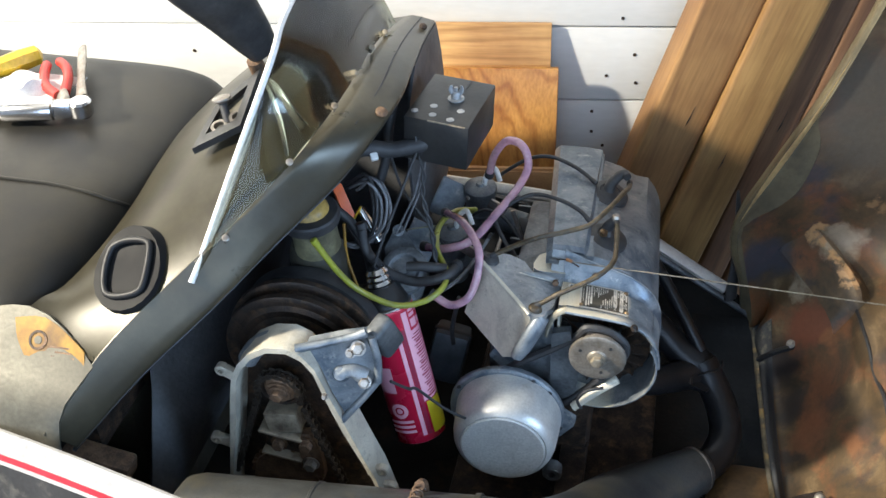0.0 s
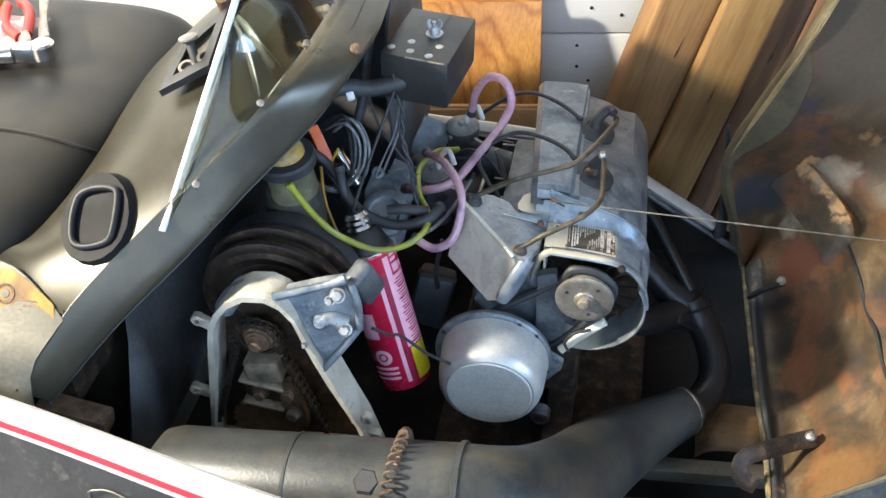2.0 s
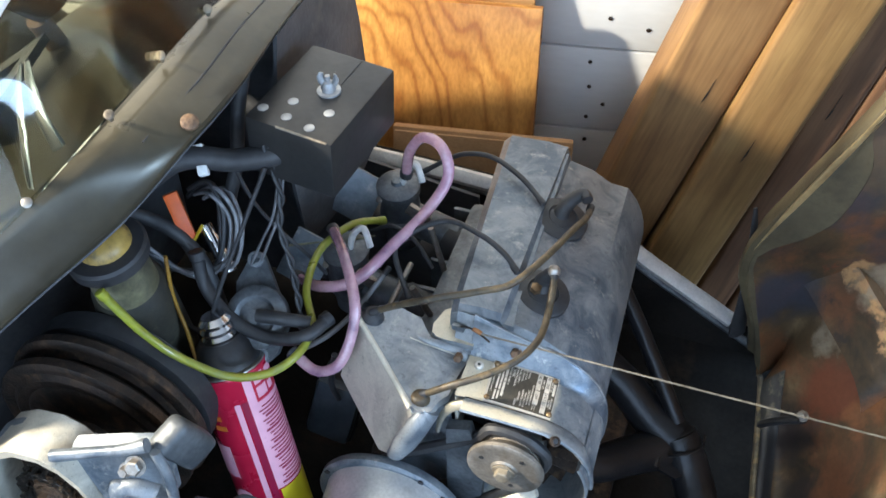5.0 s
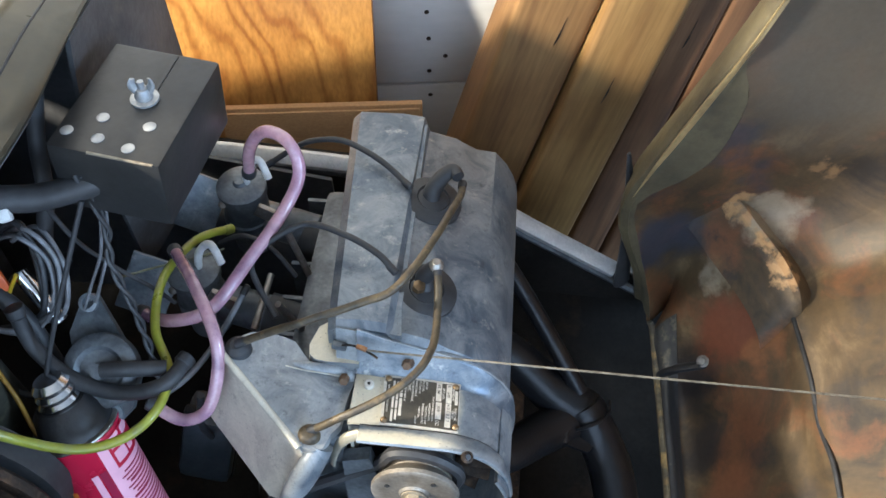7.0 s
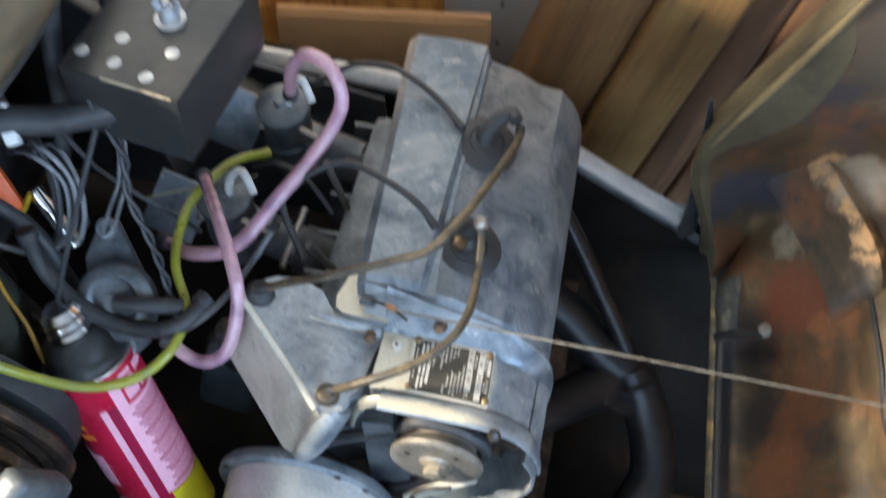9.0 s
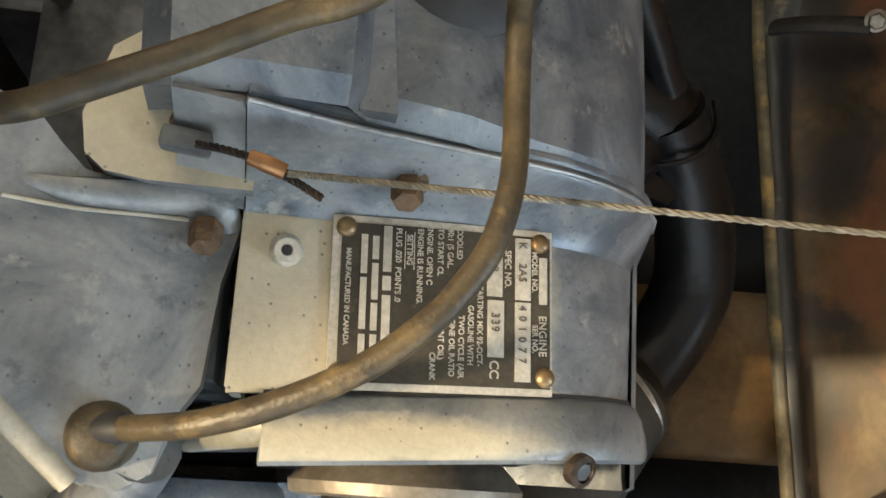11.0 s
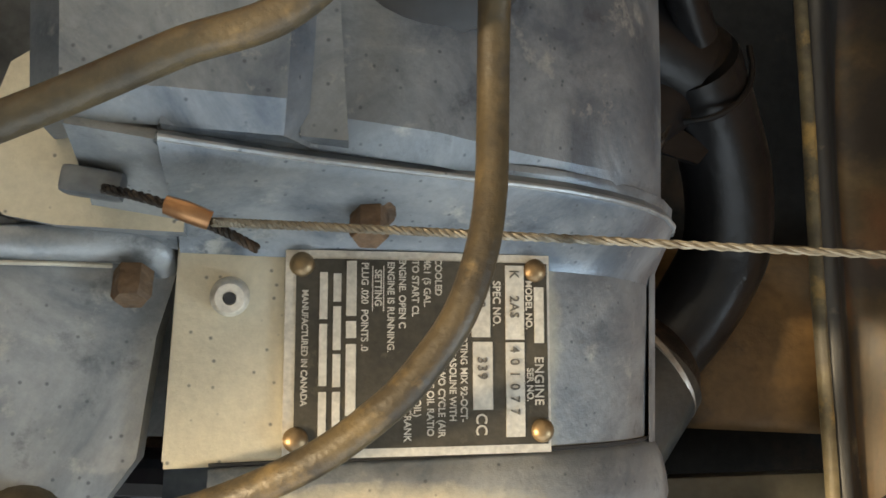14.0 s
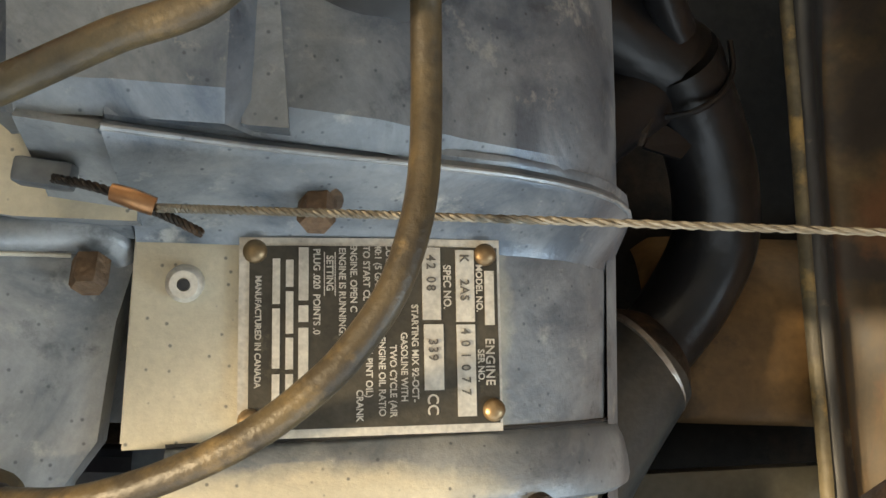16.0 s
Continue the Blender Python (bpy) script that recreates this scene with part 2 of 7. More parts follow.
BRASS = surface("tarnished_brass_rivet", (0.34, 0.235, 0.13), (0.19, 0.125, 0.07), 0.42, 0.8, scale=120, bump=0.1)
COPPER = surface("copper_ferrule", (0.45, 0.23, 0.11), (0.3, 0.14, 0.07), 0.4, 0.85, scale=90, bump=0.15)
BLACK = surface("black_plastic", (0.030, 0.030, 0.032), (0.018, 0.018, 0.019), 0.42, scale=20, grain=260, bump=0.15)
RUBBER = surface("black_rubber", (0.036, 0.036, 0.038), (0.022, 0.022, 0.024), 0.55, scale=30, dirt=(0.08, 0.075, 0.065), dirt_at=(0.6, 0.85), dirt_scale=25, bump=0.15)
CABLE = surface("dull_wire_rope", (0.25, 0.22, 0.17), (0.15, 0.13, 0.10), 0.5, 0.5, scale=70, dirt=(0.07, 0.055, 0.04), dirt_at=(0.55, 0.7), dirt_scale=90, grain=500, bump=0.1)
WIRE_DARK = surface("dusty_rubber_lead", (0.085, 0.062, 0.032), (0.040, 0.030, 0.018), 0.46, scale=60, dirt=(0.14, 0.097, 0.045), dirt_at=(0.55, 0.70), dirt_scale=90, grain=500, bump=0.2)
BOXBLACK = surface("black_painted_steel", (0.034, 0.033, 0.032), (0.021, 0.021, 0.021), 0.36, 0.2, scale=14, dirt=(0.09, 0.085, 0.075), dirt_at=(0.6, 0.85), dirt_scale=12, bump=0.08)
VINYL = surface("black_vinyl", (0.022, 0.020, 0.015), (0.009, 0.009, 0.009), 0.42, scale=5, dirt=(0.07, 0.066, 0.058), dirt_at=(0.6, 0.9), dirt_scale=5, grain=700, bump=0.12, spec=0.28)
COWL = surface("olive_grey_cowl_paint", (0.037, 0.033, 0.020), (0.021, 0.018, 0.012), 0.33, 0.2, scale=7, dirt=(0.055, 0.052, 0.038), dirt_at=(0.5, 0.78), dirt_scale=6, grain=120, bump=0.02, vary=0.05, spec=0.25)
FLANGE = surface("grey_flange_paint", (0.072, 0.063, 0.042), (0.050, 0.043, 0.029), 0.30, 0.35, scale=9, dirt=(0.07, 0.064, 0.05), dirt_at=(0.55, 0.8), dirt_scale=9, grain=120, bump=0.03, vary=0.05)
DUSTY = surface("oily_dusty_steel", (0.30, 0.255, 0.185), (0.16, 0.13, 0.095), 0.55, 0.3, scale=30, dirt=(0.07, 0.05, 0.035), dirt_scale=30, bump=0.25)
SIDE_PANEL = surface("dusty_silver_panel", (0.16, 0.15, 0.118), (0.10, 0.093, 0.073), 0.42, 0.35, scale=8, grain=200, bump=0.1)
LABEL = surface("faded_ochre_label", (0.30, 0.165, 0.014), (0.20, 0.095, 0.010), 0.55, scale=30, dirt=(0.09, 0.045, 0.012), dirt_scale=20, bump=0.05)
TRIM_WHITE = surface("white_vinyl_trim", (0.43, 0.42, 0.41), (0.36, 0.35, 0.34), 0.4, scale=10, dirt=(0.45, 0.42, 0.38), dirt_at=(0.62, 0.9), dirt_scale=16, bump=0.05)
TRIM_RED = surface("red_stripe", (0.46, 0.03, 0.045), (0.36, 0.02, 0.035), 0.4, scale=20, bump=0.03)
PAN_BLACK = surface("scuffed_black_panel", (0.04, 0.04, 0.042), (0.025, 0.025, 0.027), 0.45, scale=8, dirt=(0.12, 0.115, 0.1), dirt_at=(0.55, 0.75), dirt_scale=30, bump=0.2)
COWL_INSIDE = surface("dusty_black_cowl_lining", (0.075, 0.076, 0.080), (0.045, 0.046, 0.050), 0.6, scale=12, dirt=(0.11, 0.10, 0.085), dirt_at=(0.56, 0.74), dirt_scale=14, bump=0.3)
# dirty pan with the bay's shade put into its near-black colour
PAN_SHADED = surface("dirty_shaded_pan", (0.024, 0.022, 0.020), (0.014, 0.013, 0.012), 0.85, scale=8, dirt=(0.045, 0.03, 0.02), dirt_at=(0.56, 0.72), dirt_scale=10, bump=0.4, spec=0.1)


def stained_skin(name, spots=()):
    """Old resin-coloured fibreglass: broad brown and tan clouds, rust-red blooms, sooty patches and streaks; spots add
    stains and painted light and shade.
    """
    m, t, n, l, p = nodes_of(name)
    tc = n.new("ShaderNodeTexCoord")
    def cloud(scale, stretch, shift, rough=0.62, twist=0.6):
        mp = n.new("ShaderNodeMapping")
        mp.inputs["Scale"].default_value, mp.inputs["Location"].default_value = stretch, shift
        l.new(tc.outputs["Object"], mp.inputs[0])
        q = n.new("ShaderNodeTexNoise")
        q.inputs["Scale"].default_value, q.inputs["Detail"].default_value, q.inputs["Roughness"].default_value, q.inputs["Distortion"].default_value = scale, 7, rough, twist
        l.new(mp.outputs[0], q.inputs["Vector"])
        return q
    def over(base, mask_from, lo, hi, colour, kind="MIX", strength=1.0):
        r = ramp_of(n, [(lo, (0, 0, 0)), (hi, (strength,) * 3)])
        l.new(mask_from.outputs["Fac"], r.inputs[0])
        mx = n.new("ShaderNodeMixRGB")
        mx.blend_type = kind
        mx.inputs[2].default_value = (*colour, 1)
        l.new(r.outputs[0], mx.inputs[0])
        l.new(base, mx.inputs[1])
        return mx.outputs[0]
    ground = cloud(11, (1, 0.8, 1), (0.3, 0.1, 0.2))
    col = ramp_of(n, [(0.34, (0.027, 0.021, 0.015)), (0.44, (0.070, 0.047, 0.024)), (0.54, (0.100, 0.065, 0.030)), (0.66, (0.19, 0.13, 0.066))])
    l.new(ground.outputs["Fac"], col.inputs[0])
    out = over(col.outputs[0], cloud(11, (1, 0.7, 1), (1.7, 0.4, 0.9)), 0.50, 0.62, (0.24, 0.085, 0.032), strength=0.5)
    out = over(out, cloud(8, (1, 0.7, 1), (4.1, 2.2, 0.1)), 0.56, 0.68, (0.035, 0.032, 0.034), strength=0.85)
    streak = cloud(40, (1, 0.10, 1), (0, 0, 0))
    out = over(out, streak, 0.5, 0.75, (0.05, 0.035, 0.022), strength=0.3)
    warp = cloud(22, (1, 1, 1), (0.7, 0.2, 0.9), 0.6, 0.0)
    sway = n.new("ShaderNodeVectorMath")
    sway.operation = "MULTIPLY_ADD"
    sway.inputs[1].default_value, sway.inputs[2].default_value = (0.09,) * 3, (-0.045,) * 3
    l.new(warp.outputs["Color"], sway.inputs[0])
    bent = n.new("ShaderNodeVectorMath")
    l.new(tc.outputs["Object"], bent.inputs[0])
    l.new(sway.outputs[0], bent.inputs[1])
    for centre, radius, colour, strength in spots:
        far = n.new("ShaderNodeVectorMath")
        far.operation = "DISTANCE"
        far.inputs[1].default_value = Vector(centre) - Vector((0.4, 0.15, -0.1))
        l.new(bent.outputs[0], far.inputs[0])
        mask = n.new("ShaderNodeMapRange")
        mask.inputs["From Min"].default_value, mask.inputs["From Max"].default_value = radius * 1.15, radius * 0.6
        mask.inputs["To Max"].default_value = strength
        l.new(far.outputs["Value"], mask.inputs["Value"])
        mx = n.new("ShaderNodeMixRGB")
        mx.inputs[2].default_value = (*colour, 1)
        l.new(mask.outputs[0], mx.inputs[0])
        l.new(out, mx.inputs[1])
        out = mx.outputs[0]
    fine = cloud(130, (1, 1, 1), (0, 0, 0), 0.7, 0.0)
    out = over(out, fine, 0.35, 0.8, (0.55, 0.5, 0.45), "MULTIPLY", 0.5)
    l.new(out, p.inputs["Base Color"])
    rr = n.new("ShaderNodeMapRange")
    rr.inputs["To Min"].default_value, rr.inputs["To Max"].default_value = 0.36, 0.7
    l.new(ground.outputs["Fac"], rr.inputs["Value"])
    l.new(rr.outputs[0], p.inputs["Roughness"])
    bp = n.new("ShaderNodeBump")
    bp.inputs["Strength"].default_value, bp.inputs["Distance"].default_value = 0.2, 0.003
    l.new(streak.outputs["Fac"], bp.inputs["Height"])
    l.new(bp.outputs[0], p.inputs["Normal"])
    return m


RUST_RED, SOOT_SHADE, NAVY, BEIGE = (0.20, 0.055, 0.024), (0.030, 0.025, 0.025), (0.040, 0.042, 0.056), (0.36, 0.29, 0.20)
HOOD = stained_skin("stained_brown_fibreglass", (
    ((0.345, 0.362, -0.205), 0.050, RUST_RED, 0.85), ((0.376, 0.318, -0.185), 0.030, (0.30, 0.115, 0.04), 0.7), ((0.262, 0.455, -0.120), 0.020, (0.42, 0.15, 0.06), 0.9), ((0.335, 0.160, -0.255), 0.045, (0.22, 0.085, 0.038), 0.6), ((0.370, -0.050, -0.215), 0.055, (0.26, 0.13, 0.042), 0.65),
    ((0.292, 0.325, -0.262), 0.048, SOOT_SHADE, 0.92), ((0.315, 0.235, -0.270), 0.040, SOOT_SHADE, 0.8), ((0.306, 0.130, -0.285), 0.022, SOOT_SHADE, 0.8), ((0.372, 0.200, -0.220), 0.026, SOOT_SHADE, 0.6), ((0.405, 0.120, -0.190), 0.030, SOOT_SHADE, 0.6),
    ((0.258, 0.428, -0.135), 0.050, NAVY, 0.95), ((0.322, 0.480, -0.010), 0.052, NAVY, 0.95), ((0.400, 0.470, 0.170), 0.150, (0.085, 0.078, 0.064), 0.9), ((0.300, 0.445, 0.05), 0.04, NAVY, 0.8),
    ((0.372, 0.440, -0.075), 0.036, BEIGE, 0.85), ((0.316, 0.418, -0.155), 0.028, BEIGE, 0.85), ((0.290, 0.462, -0.060), 0.014, RUST_RED, 0.9), ((0.345, 0.470, 0.030), 0.014, RUST_RED, 0.9))
    # painted light: pale spots along the crest where the fold is lit
    + tuple(((0.330 + 0.0145 * k, 0.452 - 0.0215 * k, -0.066 - 0.007 * k), 0.013, (0.50, 0.29, 0.13), 0.85) for k in range(5))
    # painted shade: dark spots down the recess left of the crest
    + tuple(((0.318 + 0.0145 * k, 0.432 - 0.0215 * k, -0.112 - 0.010 * k), 0.014, SOOT_SHADE, 0.75) for k in range(4))
    # painted light: paler spots along the line of an upper crest
    + tuple(((0.405 + 0.021 * k, 0.450 - 0.020 * k, 0.006 - 0.015 * k), 0.015, (0.34, 0.20, 0.09), 0.55) for k in range(5)))
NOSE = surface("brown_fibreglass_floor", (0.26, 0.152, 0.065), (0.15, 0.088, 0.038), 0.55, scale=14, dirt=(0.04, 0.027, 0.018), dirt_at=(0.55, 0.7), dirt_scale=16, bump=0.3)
HOOD_EDGE = surface("worn_olive_edging", (0.20, 0.165, 0.10), (0.085, 0.075, 0.055), 0.5, 0.0, scale=30, dirt=(0.46, 0.31, 0.12), dirt_at=(0.53, 0.66), dirt_scale=22, bump=0.3)
HOOD_BAND = surface("olive_resin_band", (0.12, 0.10, 0.056), (0.07, 0.058, 0.034), 0.5, scale=10, dirt=(0.045, 0.038, 0.026), dirt_at=(0.5, 0.7), dirt_scale=14, bump=0.3)
RIM_GREY = surface("scuffed_grey_rim", (0.085, 0.085, 0.082), (0.035, 0.037, 0.042), 0.42, 0.1, scale=16, stretch=(1, 0.25, 1), dirt=(0.30, 0.26, 0.18), dirt_at=(0.56, 0.68), dirt_scale=20, bump=0.2)
# paler tan that paints the lit edge of the olive band
HOOD_LIT_EDGE = surface("lit_edge_tan", (0.40, 0.29, 0.13), (0.27, 0.19, 0.085), 0.5, scale=22, dirt=(0.10, 0.07, 0.04), dirt_at=(0.58, 0.75), dirt_scale=30, bump=0.3)
MUFFLER = surface("sooty_black_steel", (0.070, 0.073, 0.072), (0.036, 0.039, 0.043), 0.34, 0.4, scale=9, dirt=(0.095, 0.086, 0.060), dirt_at=(0.48, 0.70), dirt_scale=11, grain=260, bump=0.12)
HEADER = surface("black_exhaust_steel", (0.016, 0.016, 0.018), (0.009, 0.009, 0.010), 0.32, 0.15, scale=20, dirt=(0.022, 0.019, 0.016), dirt_at=(0.58, 0.74), dirt_scale=20, bump=0.2, spec=0.35)
CAN_RED = surface("red_printed_tin", (0.56, 0.015, 0.055), (0.46, 0.012, 0.045), 0.26, 0.15, scale=20, bump=0.02, vary=0.04, coat=0.3)
CAN_PINK = surface("pale_pink_print", (0.80, 0.42, 0.52), (0.74, 0.37, 0.47), 0.3, scale=20, bump=0.02, vary=0.03, coat=0.2)
CAN_MAROON = surface("dark_red_print", (0.30, 0.01, 0.05), (0.24, 0.01, 0.04), 0.3, scale=20, bump=0.02, vary=0.03)
CAN_YELLOW = surface("yellow_print", (0.72, 0.62, 0.02), (0.64, 0.54, 0.02), 0.3, scale=20, bump=0.02, vary=0.03, coat=0.2)
CAN_ORANGE = surface("orange_print", (0.80, 0.24, 0.03), (0.72, 0.19, 0.03), 0.3, scale=20, bump=0.02)
ORANGE = surface("orange_plastic", (0.72, 0.13, 0.02), (0.62, 0.1, 0.015), 0.4, scale=40, bump=0.05)
RED_GRIP = surface("red_plastic", (0.5, 0.03, 0.02), (0.42, 0.025, 0.02), 0.4, scale=40, bump=0.05)
YELLOW_GRIP = surface("yellow_plastic", (0.62, 0.42, 0.03), (0.52, 0.34, 0.02), 0.3, scale=30, bump=0.03)
RAG = surface("white_cloth", (0.70, 0.70, 0.70), (0.62, 0.62, 0.62), 0.9, scale=20, grain=600, bump=0.3)
YELLOW_HOSE = surface("yellow_fuel_line", (0.50, 0.52, 0.05), (0.40, 0.43, 0.05), 0.3, scale=30, dirt=(0.3, 0.32, 0.1), dirt_scale=40, bump=0.02, coat=0.3)
PINK_HOSE = surface("pink_fuel_line", (0.80, 0.50, 0.54), (0.66, 0.38, 0.50), 0.2, scale=26, dirt=(0.24, 0.13, 0.22), dirt_scale=20, bump=0.02, coat=0.5)
PINK_HOSE.node_tree.nodes["Principled BSDF"].inputs["Transmission Weight"].default_value = 0.5
CHAIN = surface("greasy_chain_steel", (0.075, 0.062, 0.05), (0.035, 0.03, 0.026), 0.38, 0.6, scale=80, dirt=(0.13, 0.09, 0.06), dirt_at=(0.58, 0.72), dirt_scale=60, grain=400, bump=0.3)
for soft_hose in (YELLOW_HOSE, PINK_HOSE):
    soft_hose.node_tree.nodes["Principled BSDF"].inputs["Transmission Weight"].default_value = 0.42
GREY_WIRE = surface("grey_wire", (0.2, 0.2, 0.21), (0.12, 0.12, 0.125), 0.4, scale=60, bump=0.05)
WHITE_PLASTIC = surface("white_plastic", (0.72, 0.72, 0.70), (0.6, 0.6, 0.58), 0.4, scale=60, bump=0.03)
BOTTLE = surface("yellowed_plastic_bottle", (0.24, 0.225, 0.13), (0.13, 0.12, 0.065), 0.4, scale=14, dirt=(0.04, 0.037, 0.027), dirt_at=(0.40, 0.62), dirt_scale=18, bump=0.1)
BOTTLE_DIRT = surface("grimy_plastic", (0.05, 0.047, 0.034), (0.025, 0.024, 0.02), 0.5, scale=14, dirt=(0.13, 0.12, 0.07), dirt_at=(0.55, 0.7), dirt_scale=20, bump=0.2)
BOTTLE_CAP = surface("ochre_filler_cap", (0.42, 0.28, 0.07), (0.30, 0.19, 0.05), 0.4, scale=50, dirt=(0.1, 0.08, 0.04), dirt_scale=50, bump=0.1)
PLATE_BLACK = surface("black_engraved_plate", (0.085, 0.075, 0.058), (0.05, 0.045, 0.036), 0.4, 0.4, scale=60, dirt=(0.16, 0.14, 0.1), dirt_at=(0.6, 0.8), dirt_scale=120, grain=700, bump=0.1)
PLATE_BARE = surface("bare_plate_metal", (0.78, 0.74, 0.66), (0.62, 0.58, 0.51), 0.42, 0.6, scale=90, dirt=(0.25, 0.22, 0.17), dirt_at=(0.6, 0.85), dirt_scale=120, grain=700, bump=0.08)
STAMP = surface("stamped_dent", (0.16, 0.15, 0.13), (0.12, 0.11, 0.1), 0.5, 0.4, scale=90, bump=0.05)
SHEET = clear_sheet("clear_windshield", (0.60, 0.61, 0.53), 0.09, 0.0)
SHEET_EDGE = surface("frosted_sheet_edge", (0.82, 0.82, 0.80), (0.72, 0.72, 0.70), 0.3, scale=30, bump=0.05)

# ---------------------------------------------------------------- building helpers
SLED = Matrix.Translation((0.149, 0.934, 0.432)) @ Matrix.Rotation(radians(-8), 4, "Z")
ROOM = Matrix.Identity(4)
OFFSET = {}


def thing(name, label, category, base=(0, 0, 0), group="", kind="", frame_of=None):
    ob = new(name)
    ob.empty_display_size = 0.02
    ob.matrix_basis = (SLED if frame_of is None else frame_of) @ Matrix.Translation(base)
    OFFSET[ob] = Vector(base)
    return tagged(ob, label, category, group, kind)


def part(name, bm, material, parent, label="", sharp=38, kind=""):
    """Links a bmesh, given in the frame of its thing, as one mesh under that thing or part."""
    off = OFFSET[parent]
    bmesh.ops.translate(bm, verts=bm.verts, vec=-off)
    bmesh.ops.recalc_face_normals(bm, faces=bm.faces)
    me = bpy.data.meshes.new(name)
    bm.to_mesh(me)
    bm.free()
    me.polygons.foreach_set("use_smooth", [True] * len(me.polygons))
    me.set_sharp_from_angle(angle=radians(sharp))
    me.materials.append(material)
    ob = new(name, me)
    ob.parent = parent
    OFFSET[ob] = off
    return tagged(ob, label, kind=kind)


def spline(pts, per=8, closed=False):
    """Catmull-Rom through the points."""
    pts = [Vector(p) for p in pts]
    n = len(pts)
    out = []
    for k in range(n if closed else n - 1):
        p0, p1, p2, p3 = (pts[(k + j) % n] if closed else pts[min(max(k + j, 0), n - 1)] for j in (-1, 0, 1, 2))
        for q in range(per):
            u = q / per
            out.append(0.5 * ((2 * p1) + (p2 - p0) * u + (2 * p0 - 5 * p1 + 4 * p2 - p3) * u * u + (3 * p1 - p0 - 3 * p2 + p3) * u ** 3))
    if not closed:
        out.append(pts[-1])
    return out


def tube(bm, pts, r, per=8, seg=10, closed=False, cap=True, flat=1.0):
    """A round (or flattened) sweep; r is a number or one for each given point."""
    line = spline(pts, per, closed)
    if isinstance(r, (int, float)):
        rad = [r] * len(line)
    else:
        rad = [v.x for v in spline([(q, 0, 0) for q in r], per, closed)]
    n = len(line)
    rings = []
    tan = (line[1] - line[0]).normalized()
    up = tan.orthogonal().normalized()
    for k in range(n):
        a, b = line[(k - 1) % n] if closed or k else line[0], line[(k + 1) % n] if closed or k < n - 1 else line[-1]
        new_tan = (b - a).normalized()
        up = (tan.rotation_difference(new_tan) @ up).normalized()
        tan = new_tan
        side = tan.cross(up).normalized()
        rings.append([bm.verts.new(line[k] + rad[k] * (math.cos(w) * up + flat * math.sin(w) * side)) for w in (2 * math.pi * j / seg for j in range(seg))])
    for k in range(n if closed else n - 1):
        p, q = rings[k], rings[(k + 1) % n]
        for j in range(seg):
            bm.faces.new((p[j], p[(j + 1) % seg], q[(j + 1) % seg], q[j]))
    if cap and not closed:
        bm.faces.new(rings[0][::-1])
        bm.faces.new(rings[-1])
    return bm


def basis_of(d):
    d = Vector(d).normalized()
    u = (Vector((0, 0, 1)) if abs(d.z) < 0.95 else Vector((1, 0, 0))).cross(d).normalized()
    return d, u, d.cross(u)


def lathe(bm, origin, direction, profile, seg=32, close=True, arc=(0, 360)):
    """Turns a profile of (distance along the axis, radius) about the axis."""
    o = Vector(origin)
    d, u, v = basis_of(direction)
    full = arc[1] - arc[0] >= 360
    cnt = seg if full else seg + 1
    rings = []
    for h, r in profile:
        rings.append([bm.verts.new(o + h * d + r * (math.cos(w) * u + math.sin(w) * v)) for w in (radians(arc[0] + (arc[1] - arc[0]) * j / seg) for j in range(cnt))])
    for p, q in zip(rings, rings[1:]):
        for j in range(cnt if full else cnt - 1):
            k = (j + 1) % cnt
            bm.faces.new((p[j], p[k], q[k], q[j]))
    if close and full:
        for ring, (h, r) in ((rings[0], profile[0]), (rings[-1], profile[-1])):
            if r > 1e-5:
                bm.faces.new(ring)
    return bm


def rod(bm, a, b, r0, r1=None, seg=16, bev=0.0):
    a, b = Vector(a), Vector(b)
    h = (b - a).length
    r1 = r0 if r1 is None else r1
    prof = [(0, r0), (h, r1)] if not bev else [(0, max(1e-4, r0 - bev)), (bev, r0), (h - bev, r1), (h, max(1e-4, r1 - bev))]
    return lathe(bm, a, b - a, prof, seg)


def block(bm, size, m=None, bev=0.002, segs=2):
    """A bevelled block of that size about the pose m."""
    made = bmesh.ops.create_cube(bm, size=1.0, matrix=(m or Matrix.Identity(4)) @ Matrix.Diagonal((*size, 1)))
    if bev:
        edges = list({e for v in made["verts"] for e in v.link_edges})
        bmesh.ops.bevel(bm, geom=edges, offset=bev, segments=segs, affect="EDGES", profile=0.6)
    return bm


def prism(bm, outline, depth, bev=0.0015, segs=2, hole=None):
    """A flat plate: an outline of points in space, thickened by the vector depth; hole: an inner outline with as many points."""
    d = Vector(depth)
    lo = [bm.verts.new(Vector(p)) for p in outline]
    hi = [bm.verts.new(Vector(p) + d) for p in outline]
    n = len(lo)
    made = []
    for j in range(n):
        k = (j + 1) % n
        made.append(bm.faces.new((lo[j], lo[k], hi[k], hi[j])))
    if hole:
        lo2 = [bm.verts.new(Vector(p)) for p in hole]
        hi2 = [bm.verts.new(Vector(p) + d) for p in hole]
        for j in range(n):
            k = (j + 1) % n
            made.append(bm.faces.new((lo2[k], lo2[j], hi2[j], hi2[k])))
            made.append(bm.faces.new((lo[k], lo[j], lo2[j], lo2[k])))
            made.append(bm.faces.new((hi[j], hi[k], hi2[k], hi2[j])))
    else:
        made.append(bm.faces.new(lo[::-1]))
        made.append(bm.faces.new(hi))
    if bev:
        edges = [e for e in {e for f in made for e in f.edges} if len(e.link_faces) == 2 and e.calc_face_angle(0) > 0.5]
        bmesh.ops.bevel(bm, geom=edges, offset=bev, segments=segs, affect="EDGES", profile=0.6)
    return bm


